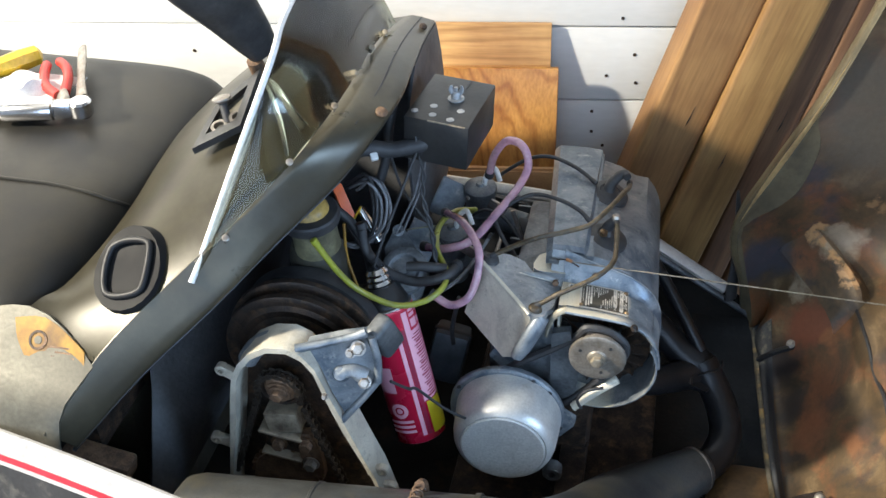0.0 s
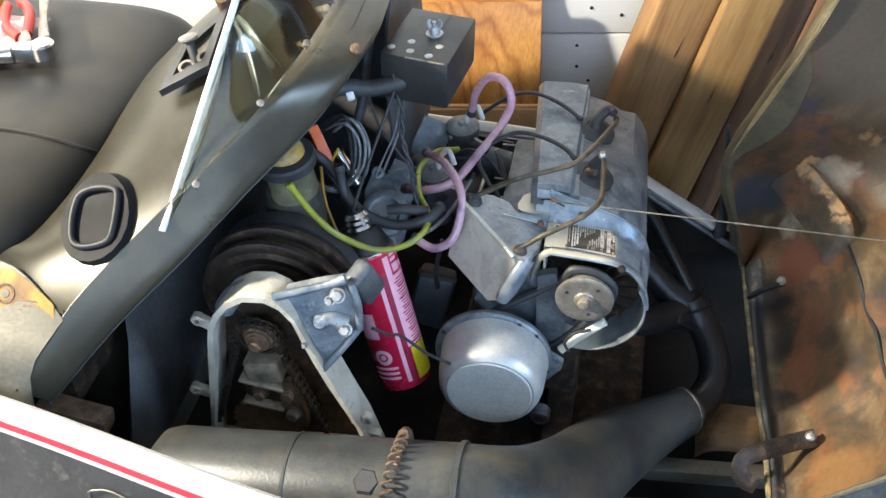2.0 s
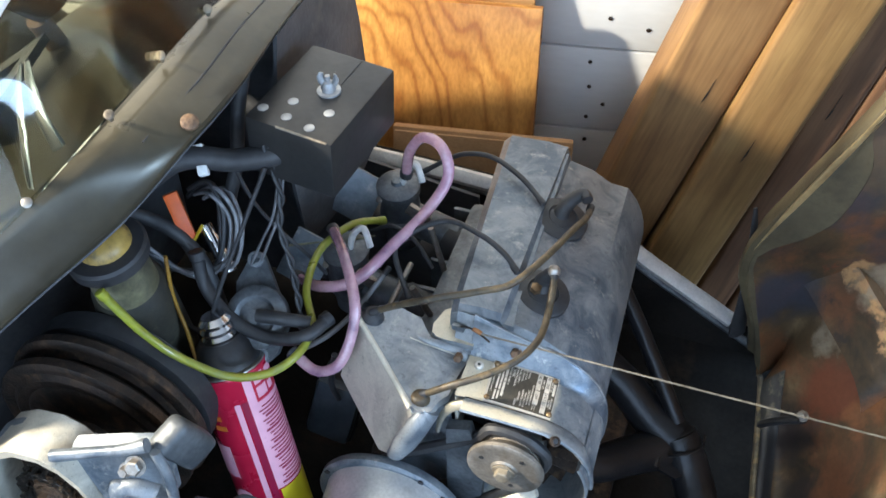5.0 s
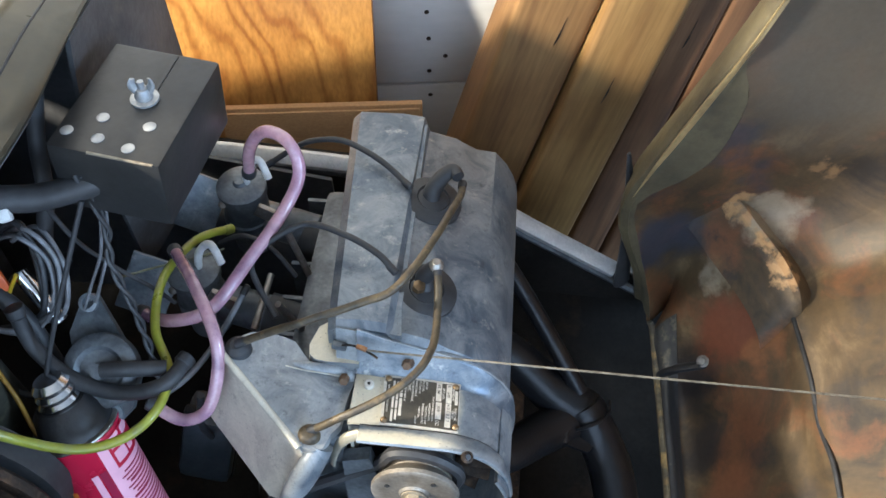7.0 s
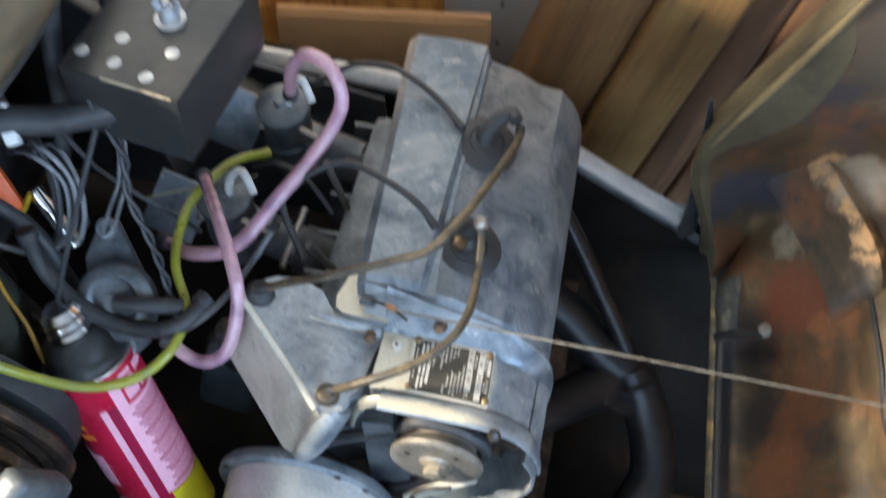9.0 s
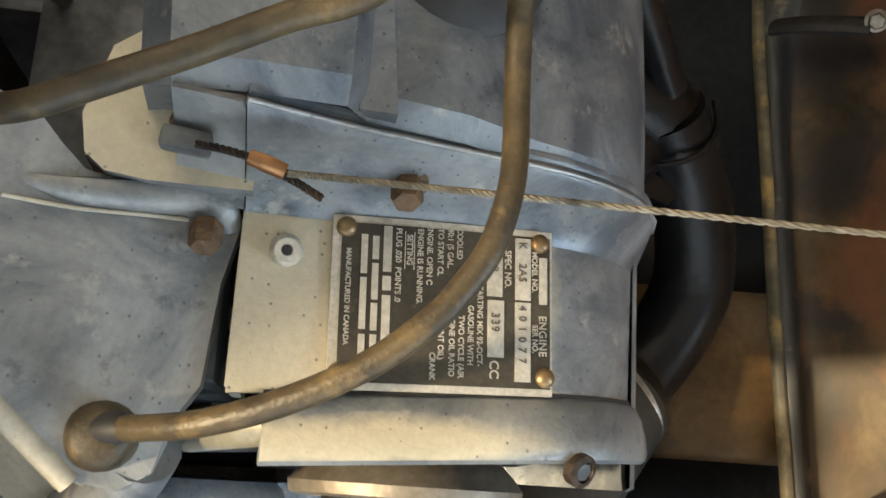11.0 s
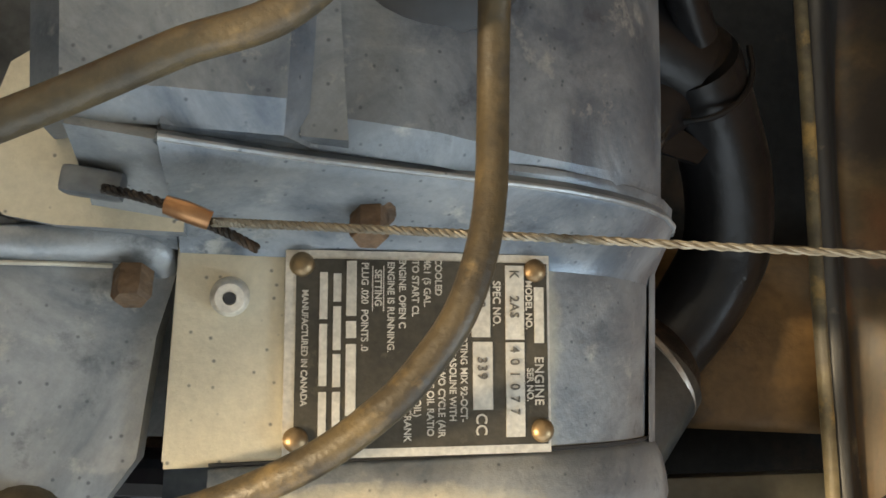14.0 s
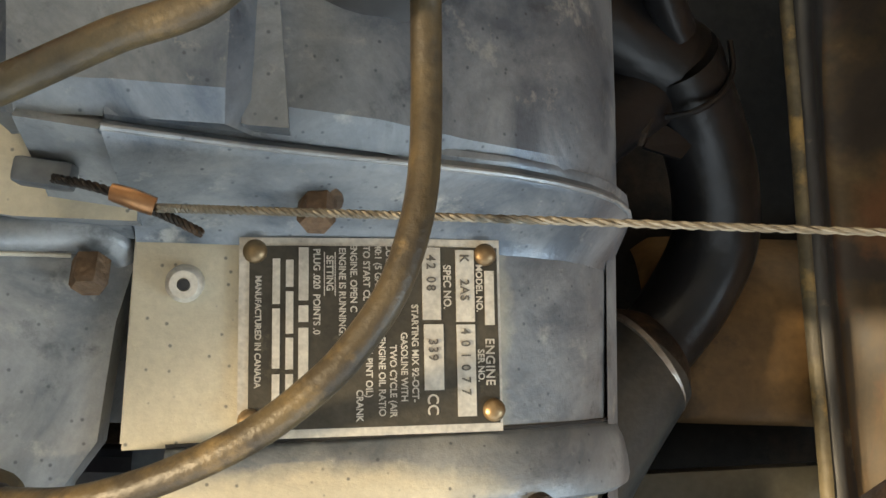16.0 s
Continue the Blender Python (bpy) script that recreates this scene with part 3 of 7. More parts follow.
def sheet(bm, rows, thick):
    """A thick skin through a grid of points; thick is its offset along the inner normals."""
    rows = [[Vector(p) for p in r] for r in rows]
    nr, nc = len(rows), len(rows[0])
    def normal(i, j):
        a = rows[min(i + 1, nr - 1)][j] - rows[max(i - 1, 0)][j]
        b = rows[i][min(j + 1, nc - 1)] - rows[i][max(j - 1, 0)]
        return a.cross(b).normalized()
    top = [[bm.verts.new(p) for p in r] for r in rows]
    low = [[bm.verts.new(rows[i][j] + thick * normal(i, j)) for j in range(nc)] for i in range(nr)]
    for i in range(nr - 1):
        for j in range(nc - 1):
            bm.faces.new((top[i][j], top[i + 1][j], top[i + 1][j + 1], top[i][j + 1]))
            bm.faces.new((low[i][j], low[i][j + 1], low[i + 1][j + 1], low[i + 1][j]))
    for j in range(nc - 1):
        bm.faces.new((top[0][j], top[0][j + 1], low[0][j + 1], low[0][j]))
        bm.faces.new((top[-1][j + 1], top[-1][j], low[-1][j], low[-1][j + 1]))
    for i in range(nr - 1):
        bm.faces.new((top[i + 1][0], top[i][0], low[i][0], low[i + 1][0]))
        bm.faces.new((top[i][-1], top[i + 1][-1], low[i + 1][-1], low[i][-1]))
    return bm


def smooth_grid(rows, pr=4, pc=4):
    """Refines a grid of points both ways with splines."""
    wide = [spline(r, pc) for r in rows]
    cols = [spline([r[j] for r in wide], pr) for j in range(len(wide[0]))]
    return [[c[i] for c in cols] for i in range(len(cols[0]))]


def hexbolt(bm, at, axis, r=0.006, h=0.005, washer=True):
    at, (d, u, v) = Vector(at), basis_of(axis)
    if washer:
        lathe(bm, at, d, [(0, r * 1.35), (0.0012, r * 1.35), (0.0013, r * 0.9)], 18)
    lathe(bm, at + 0.0012 * d, d, [(0, r), (h * 0.85, r), (h, r * 0.82)], 6)
    return bm


def screw_head(bm, at, axis, r=0.005, h=0.003):
    at, (d, u, v) = Vector(at), basis_of(axis)
    lathe(bm, at, d, [(0, r), (h * 0.5, r), (h * 0.85, r * 0.75), (h, r * 0.3), (h * 0.99, 0.0001)], 16)
    return bm


def bm_new():
    return bmesh.new()


def oriented(at, axis, spin=0.0):
    """A pose with z along the axis."""
    d, u, v = basis_of(axis)
    m = Matrix((u, v, d)).transposed().to_4x4()
    m.translation = Vector(at)
    return m @ Matrix.Rotation(radians(spin), 4, "Z")

# ---------------------------------------------------------------- the room
def room_part(name, size, at, material, label="", kind="structure", bev=0.0):
    ob = thing(name, label, "", at, kind=kind, frame_of=ROOM)
    part("panel", block(bm_new(), size, Matrix.Translation(at), bev), material, ob)
    return ob


room_part("floor", (6.4, 5.0, 0.1), (0.1, -0.4, -0.05), CONCRETE, "bare concrete garage floor")
room_part("ceiling", (6.4, 5.0, 0.1), (0.1, -0.4, 2.65), PLAIN_WALL, "plain boarded ceiling")
GAP_DARK = surface("dark_gap", (0.03, 0.03, 0.03), (0.02, 0.02, 0.02), 0.9)
wall_north = thing("wall_north", "white painted horizontal shiplap board wall", "wall", (0, 1.76, 0), kind="structure", frame_of=ROOM)
part("backing", block(bm_new(), (6.4, 0.08, 2.6), Matrix.Translation((0.1, 1.765, 1.3)), 0), GAP_DARK, wall_north)
ob = thing("wall_south", "plain wall with a wide open garage doorway", "wall", (0.4, -1.45, 0), kind="structure", frame_of=ROOM)
for sz, c in (((0.95, 0.1, 2.6), (-1.68, -1.45, 1.3)), ((1.1, 0.1, 2.6), (2.45, -1.45, 1.3)), ((3.1, 0.1, 0.5), (0.345, -1.45, 2.35))):
    part("panel", block(bm_new(), sz, Matrix.Translation(c), 0), PLAIN_WALL, ob)
for wall_name, x, y in (("wall_west", -2.16, 0.50), ("wall_east", 3.05, -0.75)):
    ob = thing(wall_name, "plain wall with a window opening", "wall", (x, 0, 0), kind="structure", frame_of=ROOM)
    lo, hi = y - 0.55, y + 0.55
    sill = 1.5 if x < 0 else 1.15
    for sz, c in (((0.1, 4.6, sill), (x, -0.5, sill / 2)), ((0.1, 4.6, 1.5 - sill), (x, -0.5, 2.6 - (1.5 - sill) / 2)), ((0.1, lo + 2.8, 1.1), (x, (lo - 2.8) / 2, sill + 0.55)), ((0.1, 1.8 - hi, 1.1), (x, (hi + 1.8) / 2, sill + 0.55))):
        if sz[2] < 0.02:
            continue
        part("panel", block(bm_new(), sz, Matrix.Translation(c), 0), PLAIN_WALL, ob)

# wall boards, each with its own slightly uneven face
BOARD = 0.155
bm = block(bm_new(), (6.3, 0.022, BOARD - 0.0042), None, 0.0015)
board_mesh = None
for k in range(17):
    z = 0.556 + BOARD * (k - 3.5)
    if board_mesh is None:
        b = part("board", bm, WHITE_PAINT, wall_north)
        board_mesh = b.data
        b.location = Vector((0.1, 1.712, z)) - Vector((0, 1.76, 0)) + Vector((0, 1.76, 0)) * 0
        board_mesh.transform(Matrix.Translation((0, 1.76, 0)))
    else:
        b = new("board", board_mesh)
        b.parent = wall_north
        b.location = (0.1, 1.712 - 1.76, z)
    b.rotation_euler = (0, radians((0.05, -0.08, 0.03, 0.1, -0.04)[k % 5]), 0)

nail_mesh = None
for x, z in ((0.182, 0.376), (0.184, 0.330), (0.208, 0.298), (0.184, 0.271), (0.227, 0.574), (0.262, 0.44), (0.185, 0.225), (0.255, 0.50), (0.18, 0.15), (-0.62, 0.60), (0.205, 0.455), (-0.60, 0.50)):
    if nail_mesh is None:
        b = part("nail", lathe(bm_new(), (0, 0, 0), (0, -1, 0), [(0, 0.0034), (0.0010, 0.0034), (0.0016, 0.002)], 10), RUST_DARK, wall_north)
        nail_mesh = b.data
        nail_mesh.transform(Matrix.Translation((0, 1.76, 0)))
    else:
        b = new("nail", nail_mesh)
        b.parent = wall_north
    b.location = (x, 1.7005 - 1.76, z)

# leaning timbers
PINE_KNOT = surface("pine_knot", (0.27, 0.145, 0.058), (0.13, 0.062, 0.026), 0.6, scale=90, bump=0.2)
for x_left, w, y, lean, material, label, top, knots in (
        (0.142, 0.102, 1.530, 0.285, PINE, "rough sawn pine post with a split knot, leaning beside the wall", 2.3, ((0.477, 0.066), (0.80, 0.03), (1.15, 0.07))),
        (0.257, 0.096, 1.512, 0.268, PINE_PALE, "pale yellow pine post with a knot, leaning beside the wall", 2.35, ((0.385, 0.047), (0.93, 0.06))),
        (0.370, 0.056, 1.530, 0.238, PINE_DARK, "reddish brown weathered timber leaning beside the wall", 2.25, ((0.45, 0.026), (0.75, 0.02))),
        (0.432, 0.095, 1.530, 0.228, PINE_DARK, "dark timber leaning behind the raised hood", 2.3, ())):
    ob = thing("timber_post", label, "timber", (x_left, y + 0.045, 0.0), "timbers leaning on the wall", frame_of=ROOM)
    ob.rotation_euler = (0, math.atan(lean), 0)
    bm = bm_new()
    block(bm, (w, 0.09, top), Matrix.Translation((x_left + w / 2, y + 0.045, top / 2 + 0.015)), 0.009, 3)
    for v in bm.verts:
        v.co.x += 0.0015 * noise.noise(v.co * 9)
    part("beam", bm, material, ob)
    for along_z, off in knots:
        at = Vector((x_left + off, y + 0.0008, along_z + 0.015))
        knot_bm = lathe(bm_new(), Vector((0, 0, 0)), (0.0, -1, 0.0), [(-0.002, 0.0125), (0.0003, 0.0118), (0.0006, 0.0085), (0.0003, 0.0065), (0.0008, 0.0050), (0.0004, 0.0001)], 18)
        for v in knot_bm.verts:
            w = math.atan2(v.co.z, v.co.x)
            v.co = at + Vector((v.co.x * (0.82 + 0.14 * math.sin(2 * w + 9 * along_z)), v.co.y, v.co.z * (1.18 + 0.16 * math.cos(3 * w + 5 * along_z))))
        part("knot", knot_bm, PINE_KNOT, ob, "darker round knot")
        part("knot_split", prism(bm_new(), [at + Vector(p) for p in ((-0.0012, 0.0, -0.011), (0.0008, 0.0, -0.004), (0.0018, 0.0, 0.006), (0.0006, 0.0, 0.034), (-0.0002, 0.0, 0.012), (-0.0010, 0.0, 0.0))], (0, -0.0016, 0), 0), RUST_DARK, ob, "dark drying split through the knot")

# boards and box standing against the wall
def leaning(size, x, y_top, lean, gap=0.0):
    """Pose of a board that stands on the floor and leans back, its front face meeting y_top at its upper edge."""
    tilt = math.atan(lean)
    return Matrix.Translation((x, y_top - lean * size[2] * math.cos(tilt), gap)) @ Matrix.Rotation(-tilt, 4, "X") @ Matrix.Translation((0, size[1] / 2, size[2] / 2))
ob = thing("plywood_sheet", "square raw plywood sheet leaning against the white wall", "plywood", (-0.03, 1.55, 0), frame_of=ROOM)
size = (0.256, 0.012, 0.588)
part("board", block(bm_new(), size, leaning(size, -0.032, 1.684, 0.25), 0.0015), PLY_RAW, ob)
ob = thing("plywood_offcut", "varnished orange plywood offcut with wavy grain, leaning", "plywood", (-0.06, 1.5, 0), frame_of=ROOM)
size = (0.354, 0.016, 0.518)
pose_of = leaning(size, -0.067, 1.636, 0.255)
part("board", block(bm_new(), size, pose_of, 0.0015), PLYWOOD, ob)
for k in range(4):
    part("edge_ply", block(bm_new(), (0.0016, 0.0026, size[2] - 0.004), pose_of @ Matrix.Translation((size[0] / 2, -0.006 + 0.004 * k, 0)), 0), PLY_RAW if k % 2 else PINE_DARK, ob, "pale raw edge ply" if k % 2 else "dark edge ply")
ob = thing("cardboard_box", "flattened brown cardboard box leaning behind the engine", "box", (0.04, 1.48, 0), frame_of=ROOM)
size = (0.27, 0.014, 0.340)
part("body", block(bm_new(), size, leaning(size, 0.037, 1.560, 0.25), 0.003), CARDBOARD, ob)
part("flap", block(bm_new(), (0.262, 0.004, 0.07), leaning((0.262, 0.004, 0.07), 0.037, 1.554, 0.25, 0.258), 0.001), CARDBOARD, ob)

# ---------------------------------------------------------------- snowmobile: pan, cowl, seat
pan = thing("belly_pan", "dirty fibreglass engine pan of a snowmobile, painted dark for the bay's shade", "belly pan", (0, 0.05, -0.35), kind="")
rows = []
for x in (-0.72, -0.4, -0.1, 0.15, 0.24, 0.30, 0.36):
    up = max(0.0, x - 0.20) * 0.10
    rows.append([(x, -0.372, -0.05), (x, -0.375, -0.2), (x, -0.35, -0.34 + up), (x, -0.1, -0.365 + up), (x, 0.2, -0.365 + up), (x, 0.42, -0.34 + up), (x, 0.47, -0.30 + up), (x, 0.475, -0.285)])
part("shell", sheet(bm_new(), smooth_grid(rows, 4, 4), -0.006), PAN_SHADED, pan)
# the lit nose has its own brown; the shell carries the shade
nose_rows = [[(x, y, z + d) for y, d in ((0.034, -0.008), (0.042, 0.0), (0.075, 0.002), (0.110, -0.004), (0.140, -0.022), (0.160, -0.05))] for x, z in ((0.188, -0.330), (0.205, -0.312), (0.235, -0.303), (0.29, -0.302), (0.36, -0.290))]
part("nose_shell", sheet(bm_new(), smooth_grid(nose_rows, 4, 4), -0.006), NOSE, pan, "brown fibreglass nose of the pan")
part("bulkhead", prism(bm_new(), [(-0.70, -0.36, -0.33), (-0.70, 0.45, -0.33), (-0.66, 0.45, 0.1), (-0.66, -0.2, 0.1), (-0.66, -0.3, 0.0)], (-0.01, 0, 0)), PAN_SHADED, pan)
for size, at, turn in (((0.34, 0.027, 0.026), (0.195, -0.009, -0.314), 4), ((0.36, 0.042, 0.022), (0.17, -0.088, -0.318), 6)):
    part("cross_member", block(bm_new(), size, Matrix.Translation(at) @ Matrix.Rotation(radians(turn), 4, "Z"), 0.003), SIDE_PANEL, pan, "tan painted cross bar")
part("engine_mount", block(bm_new(), (0.30, 0.42, 0.02), Matrix.Translation((-0.05, 0.17, -0.29)), 0.003), RUST_DARK, pan)
part("mount_rail", block(bm_new(), (0.04, 0.5, 0.05), Matrix.Translation((-0.02, 0.17, -0.26)), 0.003), RUST_DARK, pan)

rail = thing("side_rail", "scuffed aluminium edge rail along the far side of the engine bay", "rail", (0.0, 0.46, -0.12))
part("channel", tube(bm_new(), [(-0.5, 0.44, -0.025), (-0.13, 0.447, -0.05), (0.0, 0.45, -0.082), (0.09, 0.452, -0.142), (0.205, 0.455, -0.218)], 0.011, 6, 8, flat=0.5), ALU_BRIGHT, rail)
part("lower_bead", tube(bm_new(), [(-0.5, 0.45, -0.05), (-0.13, 0.457, -0.075), (0.0, 0.46, -0.11), (0.09, 0.462, -0.172), (0.215, 0.465, -0.255), (0.3, 0.465, -0.31)], 0.006, 6, 8), ALU_DARK, rail)
part("web", sheet(bm_new(), [[(x, 0.468, z), (x, 0.472, z - 0.12), (x, 0.474, z - 0.2)] for x, z in ((-0.5, -0.03), (-0.13, -0.055), (0, -0.09), (0.09, -0.15), (0.215, -0.232), (0.3, -0.29))], 0.004), PAN_SHADED, rail)

side = thing("side_trim", "white side trim strip with a red stripe above a scuffed black panel", "trim", (-0.4, -0.37, 0.03))
line = [(-1.1, -0.262, 0.078), (-0.63, -0.333, 0.058), (-0.263, -0.402, 0.038), (0.05, -0.44, 0.02)]
def along(off, width, lift):
    return [[(x, y + off, z + lift), (x, y + off - width * 0.55, z + lift - width * 0.83)] for x, y, z in [tuple(p) for p in spline(line, 6)]]
part("white_band", sheet(bm_new(), along(0.0, 0.040, 0.012), 0.006), TRIM_WHITE, side)
part("red_stripe", sheet(bm_new(), [[a, b] for a, b in along(-0.0158, 0.007, -0.0105)], 0.002), TRIM_RED, side)
part("black_panel", sheet(bm_new(), [[(x, y - 0.02, z - 0.02), (x, y - 0.05, z - 0.1), (x, y - 0.06, z - 0.25)] for x, y, z in [tuple(p) for p in spline(line, 6)]], 0.005), PAN_BLACK, side)
def on_black(x, d):
    """A point on the black panel, d metres below the trim."""
    p = min(spline(line, 12), key=lambda q: abs(q.x - x))
    return Vector((x, p.y - 0.02 - 0.375 * d - 0.0035, p.z - 0.02 - d))
part("decal_outline", tube(bm_new(), [on_black(x, d) for x, d in ((-0.515, 0.075), (-0.515, 0.045), (-0.512, 0.030), (-0.49, 0.026), (-0.46, 0.028), (-0.42, 0.036), (-0.385, 0.042), (-0.35, 0.046), (-0.35, 0.07))], 0.0012, 5, 6), SIDE_PANEL, side, "worn pale outline of a decal")
part("decal_outline", tube(bm_new(), [on_black(x, d) for x, d in ((-0.455, 0.075), (-0.45, 0.058), (-0.43, 0.052), (-0.41, 0.055), (-0.40, 0.066))], 0.0025, 5, 6), SIDE_PANEL, side, "worn pale arc of a decal")
for x, d, w in ((-0.50, 0.05, 0.012), (-0.415, 0.044, 0.02), (-0.375, 0.055, 0.016), (-0.335, 0.05, 0.03), (-0.31, 0.062, 0.018)):
    part("decal_bar", block(bm_new(), (w, 0.002, 0.005), Matrix.Translation(on_black(x, d)) @ Matrix.Rotation(radians(-20), 4, "X"), 0.0005), SIDE_PANEL, side, "worn grey lettering bar")

# cowl: rear edge, crown and front flange
EDGE_A = [(-0.622, -0.318, 0.066), (-0.565, -0.248, 0.143), (-0.491, -0.181, 0.210), (-0.422, -0.124, 0.266), (-0.356, -0.064, 0.316), (-0.330, 0.0, 0.337), (-0.322, 0.09, 0.342), (-0.328, 0.19, 0.336), (-0.334, 0.29, 0.318), (-0.335, 0.395, 0.296)]
EDGE_B = [(-0.598, -0.300, 0.030), (-0.525, -0.236, 0.107), (-0.443, -0.175, 0.179), (-0.379, -0.106, 0.234), (-0.318, -0.036, 0.282), (-0.286, 0.024, 0.316), (-0.276, 0.105, 0.322), (-0.284, 0.20, 0.316), (-0.294, 0.30, 0.302), (-0.300, 0.400, 0.286)]
EDGE_R = [(-0.668, -0.212, 0.171), (-0.662, -0.196, 0.172), (-0.650, -0.165, 0.168), (-0.634, -0.10, 0.178), (-0.622, -0.02, 0.195), (-0.618, 0.05, 0.210), (-0.618, 0.13, 0.216), (-0.622, 0.22, 0.206), (-0.628, 0.30, 0.190), (-0.632, 0.385, 0.16)]
EDGE_C = [(-0.574, -0.254, 0.134)] + EDGE_A[1:]
cowl = thing("cowl", "olive grey painted snowmobile cowl behind the open engine bay", "cowl", (-0.5, 0.05, 0.2))
mid = []
for k, (a, r) in enumerate(zip(EDGE_C, EDGE_R)):
    a, r = Vector(a), Vector(r)
    rise = (0.0, 0.002, 0.004, 0.012, 0.024, 0.032, 0.034, 0.038, 0.036, 0.028)[k]
    mid.append((a, a.lerp(r, 0.33) + Vector((0, 0, rise * 0.8)), a.lerp(r, 0.66) + Vector((0, 0, rise)), r))
rows = [[m[j] for m in mid] for j in range(4)]
part("crown", sheet(bm_new(), smooth_grid(rows, 6, 4), 0.005), COWL, cowl)
def across_flange(a, b, u, out):
    a, b = Vector(a), Vector(b)
    return a.lerp(b, u) + out * Vector((0.45, -0.35, 0.82))
FLANGE_ACROSS = ((-0.30, -0.008), (-0.06, -0.0008), (0.0, 0.0004), (0.06, 0.0012), (0.36, 0.0022), (0.70, 0.0020), (0.94, 0.0014), (1.0, -0.0012), (1.02, -0.006), (0.98, -0.016))
flange_rows = [spline([across_flange(a, b, u if k > 3 else max(u, -0.02), h if k > 3 else max(h, -0.0016 if u < 0 else h)) for k, (a, b) in enumerate(zip(EDGE_A, EDGE_B))], 4) for u, h in FLANGE_ACROSS]
part("front_flange", sheet(bm_new(), flange_rows, -0.003), FLANGE, cowl, "smooth olive grey painted flange")
part("flange_groove", tube(bm_new(), [across_flange(a, b, 0.40, 0.0020) for a, b in zip(EDGE_A[5:], EDGE_B[5:])], 0.0012, 5, 6), RUBBER, cowl, "dark joint along the flange")
part("firewall", sheet(bm_new(), smooth_grid([[Vector(b) + Vector((-0.012, 0.004, -0.012)) for b in EDGE_B], [Vector(b) * 0.5 + Vector((-0.31, 0.06, 0.0)) for b in EDGE_B], [(-0.56, -0.28 + 0.07 * k, -0.18) for k in range(10)]], 3, 3), 0.005), COWL_INSIDE, cowl, "dark inside of the cowl")
part("far_side", prism(bm_new(), [(-0.66, 0.428, -0.3), (-0.14, 0.428, -0.3), (-0.15, 0.428, -0.06), (-0.33, 0.428, -0.03), (-0.325, 0.412, 0.262), (-0.45, 0.412, 0.245), (-0.60, 0.412, 0.165), (-0.66, 0.42, 0.05)], (0, 0.005, 0), 0.0015), COWL_INSIDE, cowl, "dark far side of the cowl")
BACK = (-0.02, 0.004, 0.004)
part("far_baffle", sheet(bm_new(), smooth_grid([[Vector(b) + Vector((-0.004, 0.004, -0.004)) for b in EDGE_B[7:]], [(b[0] + d, b[1] + 0.012, 0.20) for b, d in zip(EDGE_B[7:], BACK)], [(b[0] + d, b[1] + 0.03, 0.0) for b, d in zip(EDGE_B[7:], BACK)]], 3, 3), 0.004), COWL_INSIDE, cowl, "dark baffle under the flange")
for at, material, r, label in (((-0.288, 0.045, 0.328), RUST, 0.0078, "rusty screw head"), ((-0.306, 0.345, 0.302), RUST_DARK, 0.006, "dark bolt hole")):
    part("flange_screw", screw_head(bm_new(), at, (0.3, -0.25, 0.9), r, 0.005), material, cowl, label)

# hooded pocket with a black loop in the near shoulder of the cowl
pocket = thing("pocket_bezel", "black plastic pocket bezel with a pull loop set in the cowl", "bezel", (-0.58, -0.13, 0.19))
nrm = Vector((-0.19, -0.55, 0.81)).normalized()
pm = oriented((-0.580, -0.128, 0.196), nrm, 0)
ux = Vector((0.972, 0.0, 0.228)).normalized()
uy = nrm.cross(ux).normalized()
def in_pocket(u, v, h):
    return Vector((-0.552, -0.166, 0.208)) + u * ux + v * uy + h * nrm
ring = [in_pocket(0.046 * math.cos(w) * (1 - 0.1 * math.sin(w)), 0.054 * math.sin(w), 0.006) for w in (2 * math.pi * k / 20 for k in range(20))]
bm = bm_new()
hub = bm.verts.new(in_pocket(0, 0, 0.0005))
ring_v = [bm.verts.new(p) for p in ring]
low_v = [bm.verts.new(p - 0.012 * nrm) for p in [in_pocket(0.049 * math.cos(w), 0.059 * math.sin(w), 0.003) for w in (2 * math.pi * k / 20 for k in range(20))]]
for k in range(20):
    bm.faces.new((hub, ring_v[k], ring_v[(k + 1) % 20]))
    bm.faces.new((ring_v[k], low_v[k], low_v[(k + 1) % 20], ring_v[(k + 1) % 20]))
part("dish", bm, surface("matt_black_moulding", (0.014, 0.014, 0.014), (0.008, 0.008, 0.009), 0.62, scale=20, bump=0.05, spec=0.15), pocket)
loop = [in_pocket(u, v, h) for u, v, h in ((-0.018, 0.031, 0.008), (0.0, 0.034, 0.009), (0.022, 0.031, 0.009), (0.030, 0.020, 0.009), (0.028, -0.018, 0.008), (0.020, -0.032, 0.007), (-0.006, -0.036, 0.007), (-0.024, -0.030, 0.008), (-0.030, -0.006, 0.008), (-0.027, 0.021, 0.008))]
part("pull_loop", tube(bm_new(), loop, 0.0042, 6, 10, True), surface("loop_plastic", (0.018, 0.018, 0.019), (0.011, 0.011, 0.012), 0.5, scale=20, bump=0.05, spec=0.3), pocket, "glossy black pull loop")

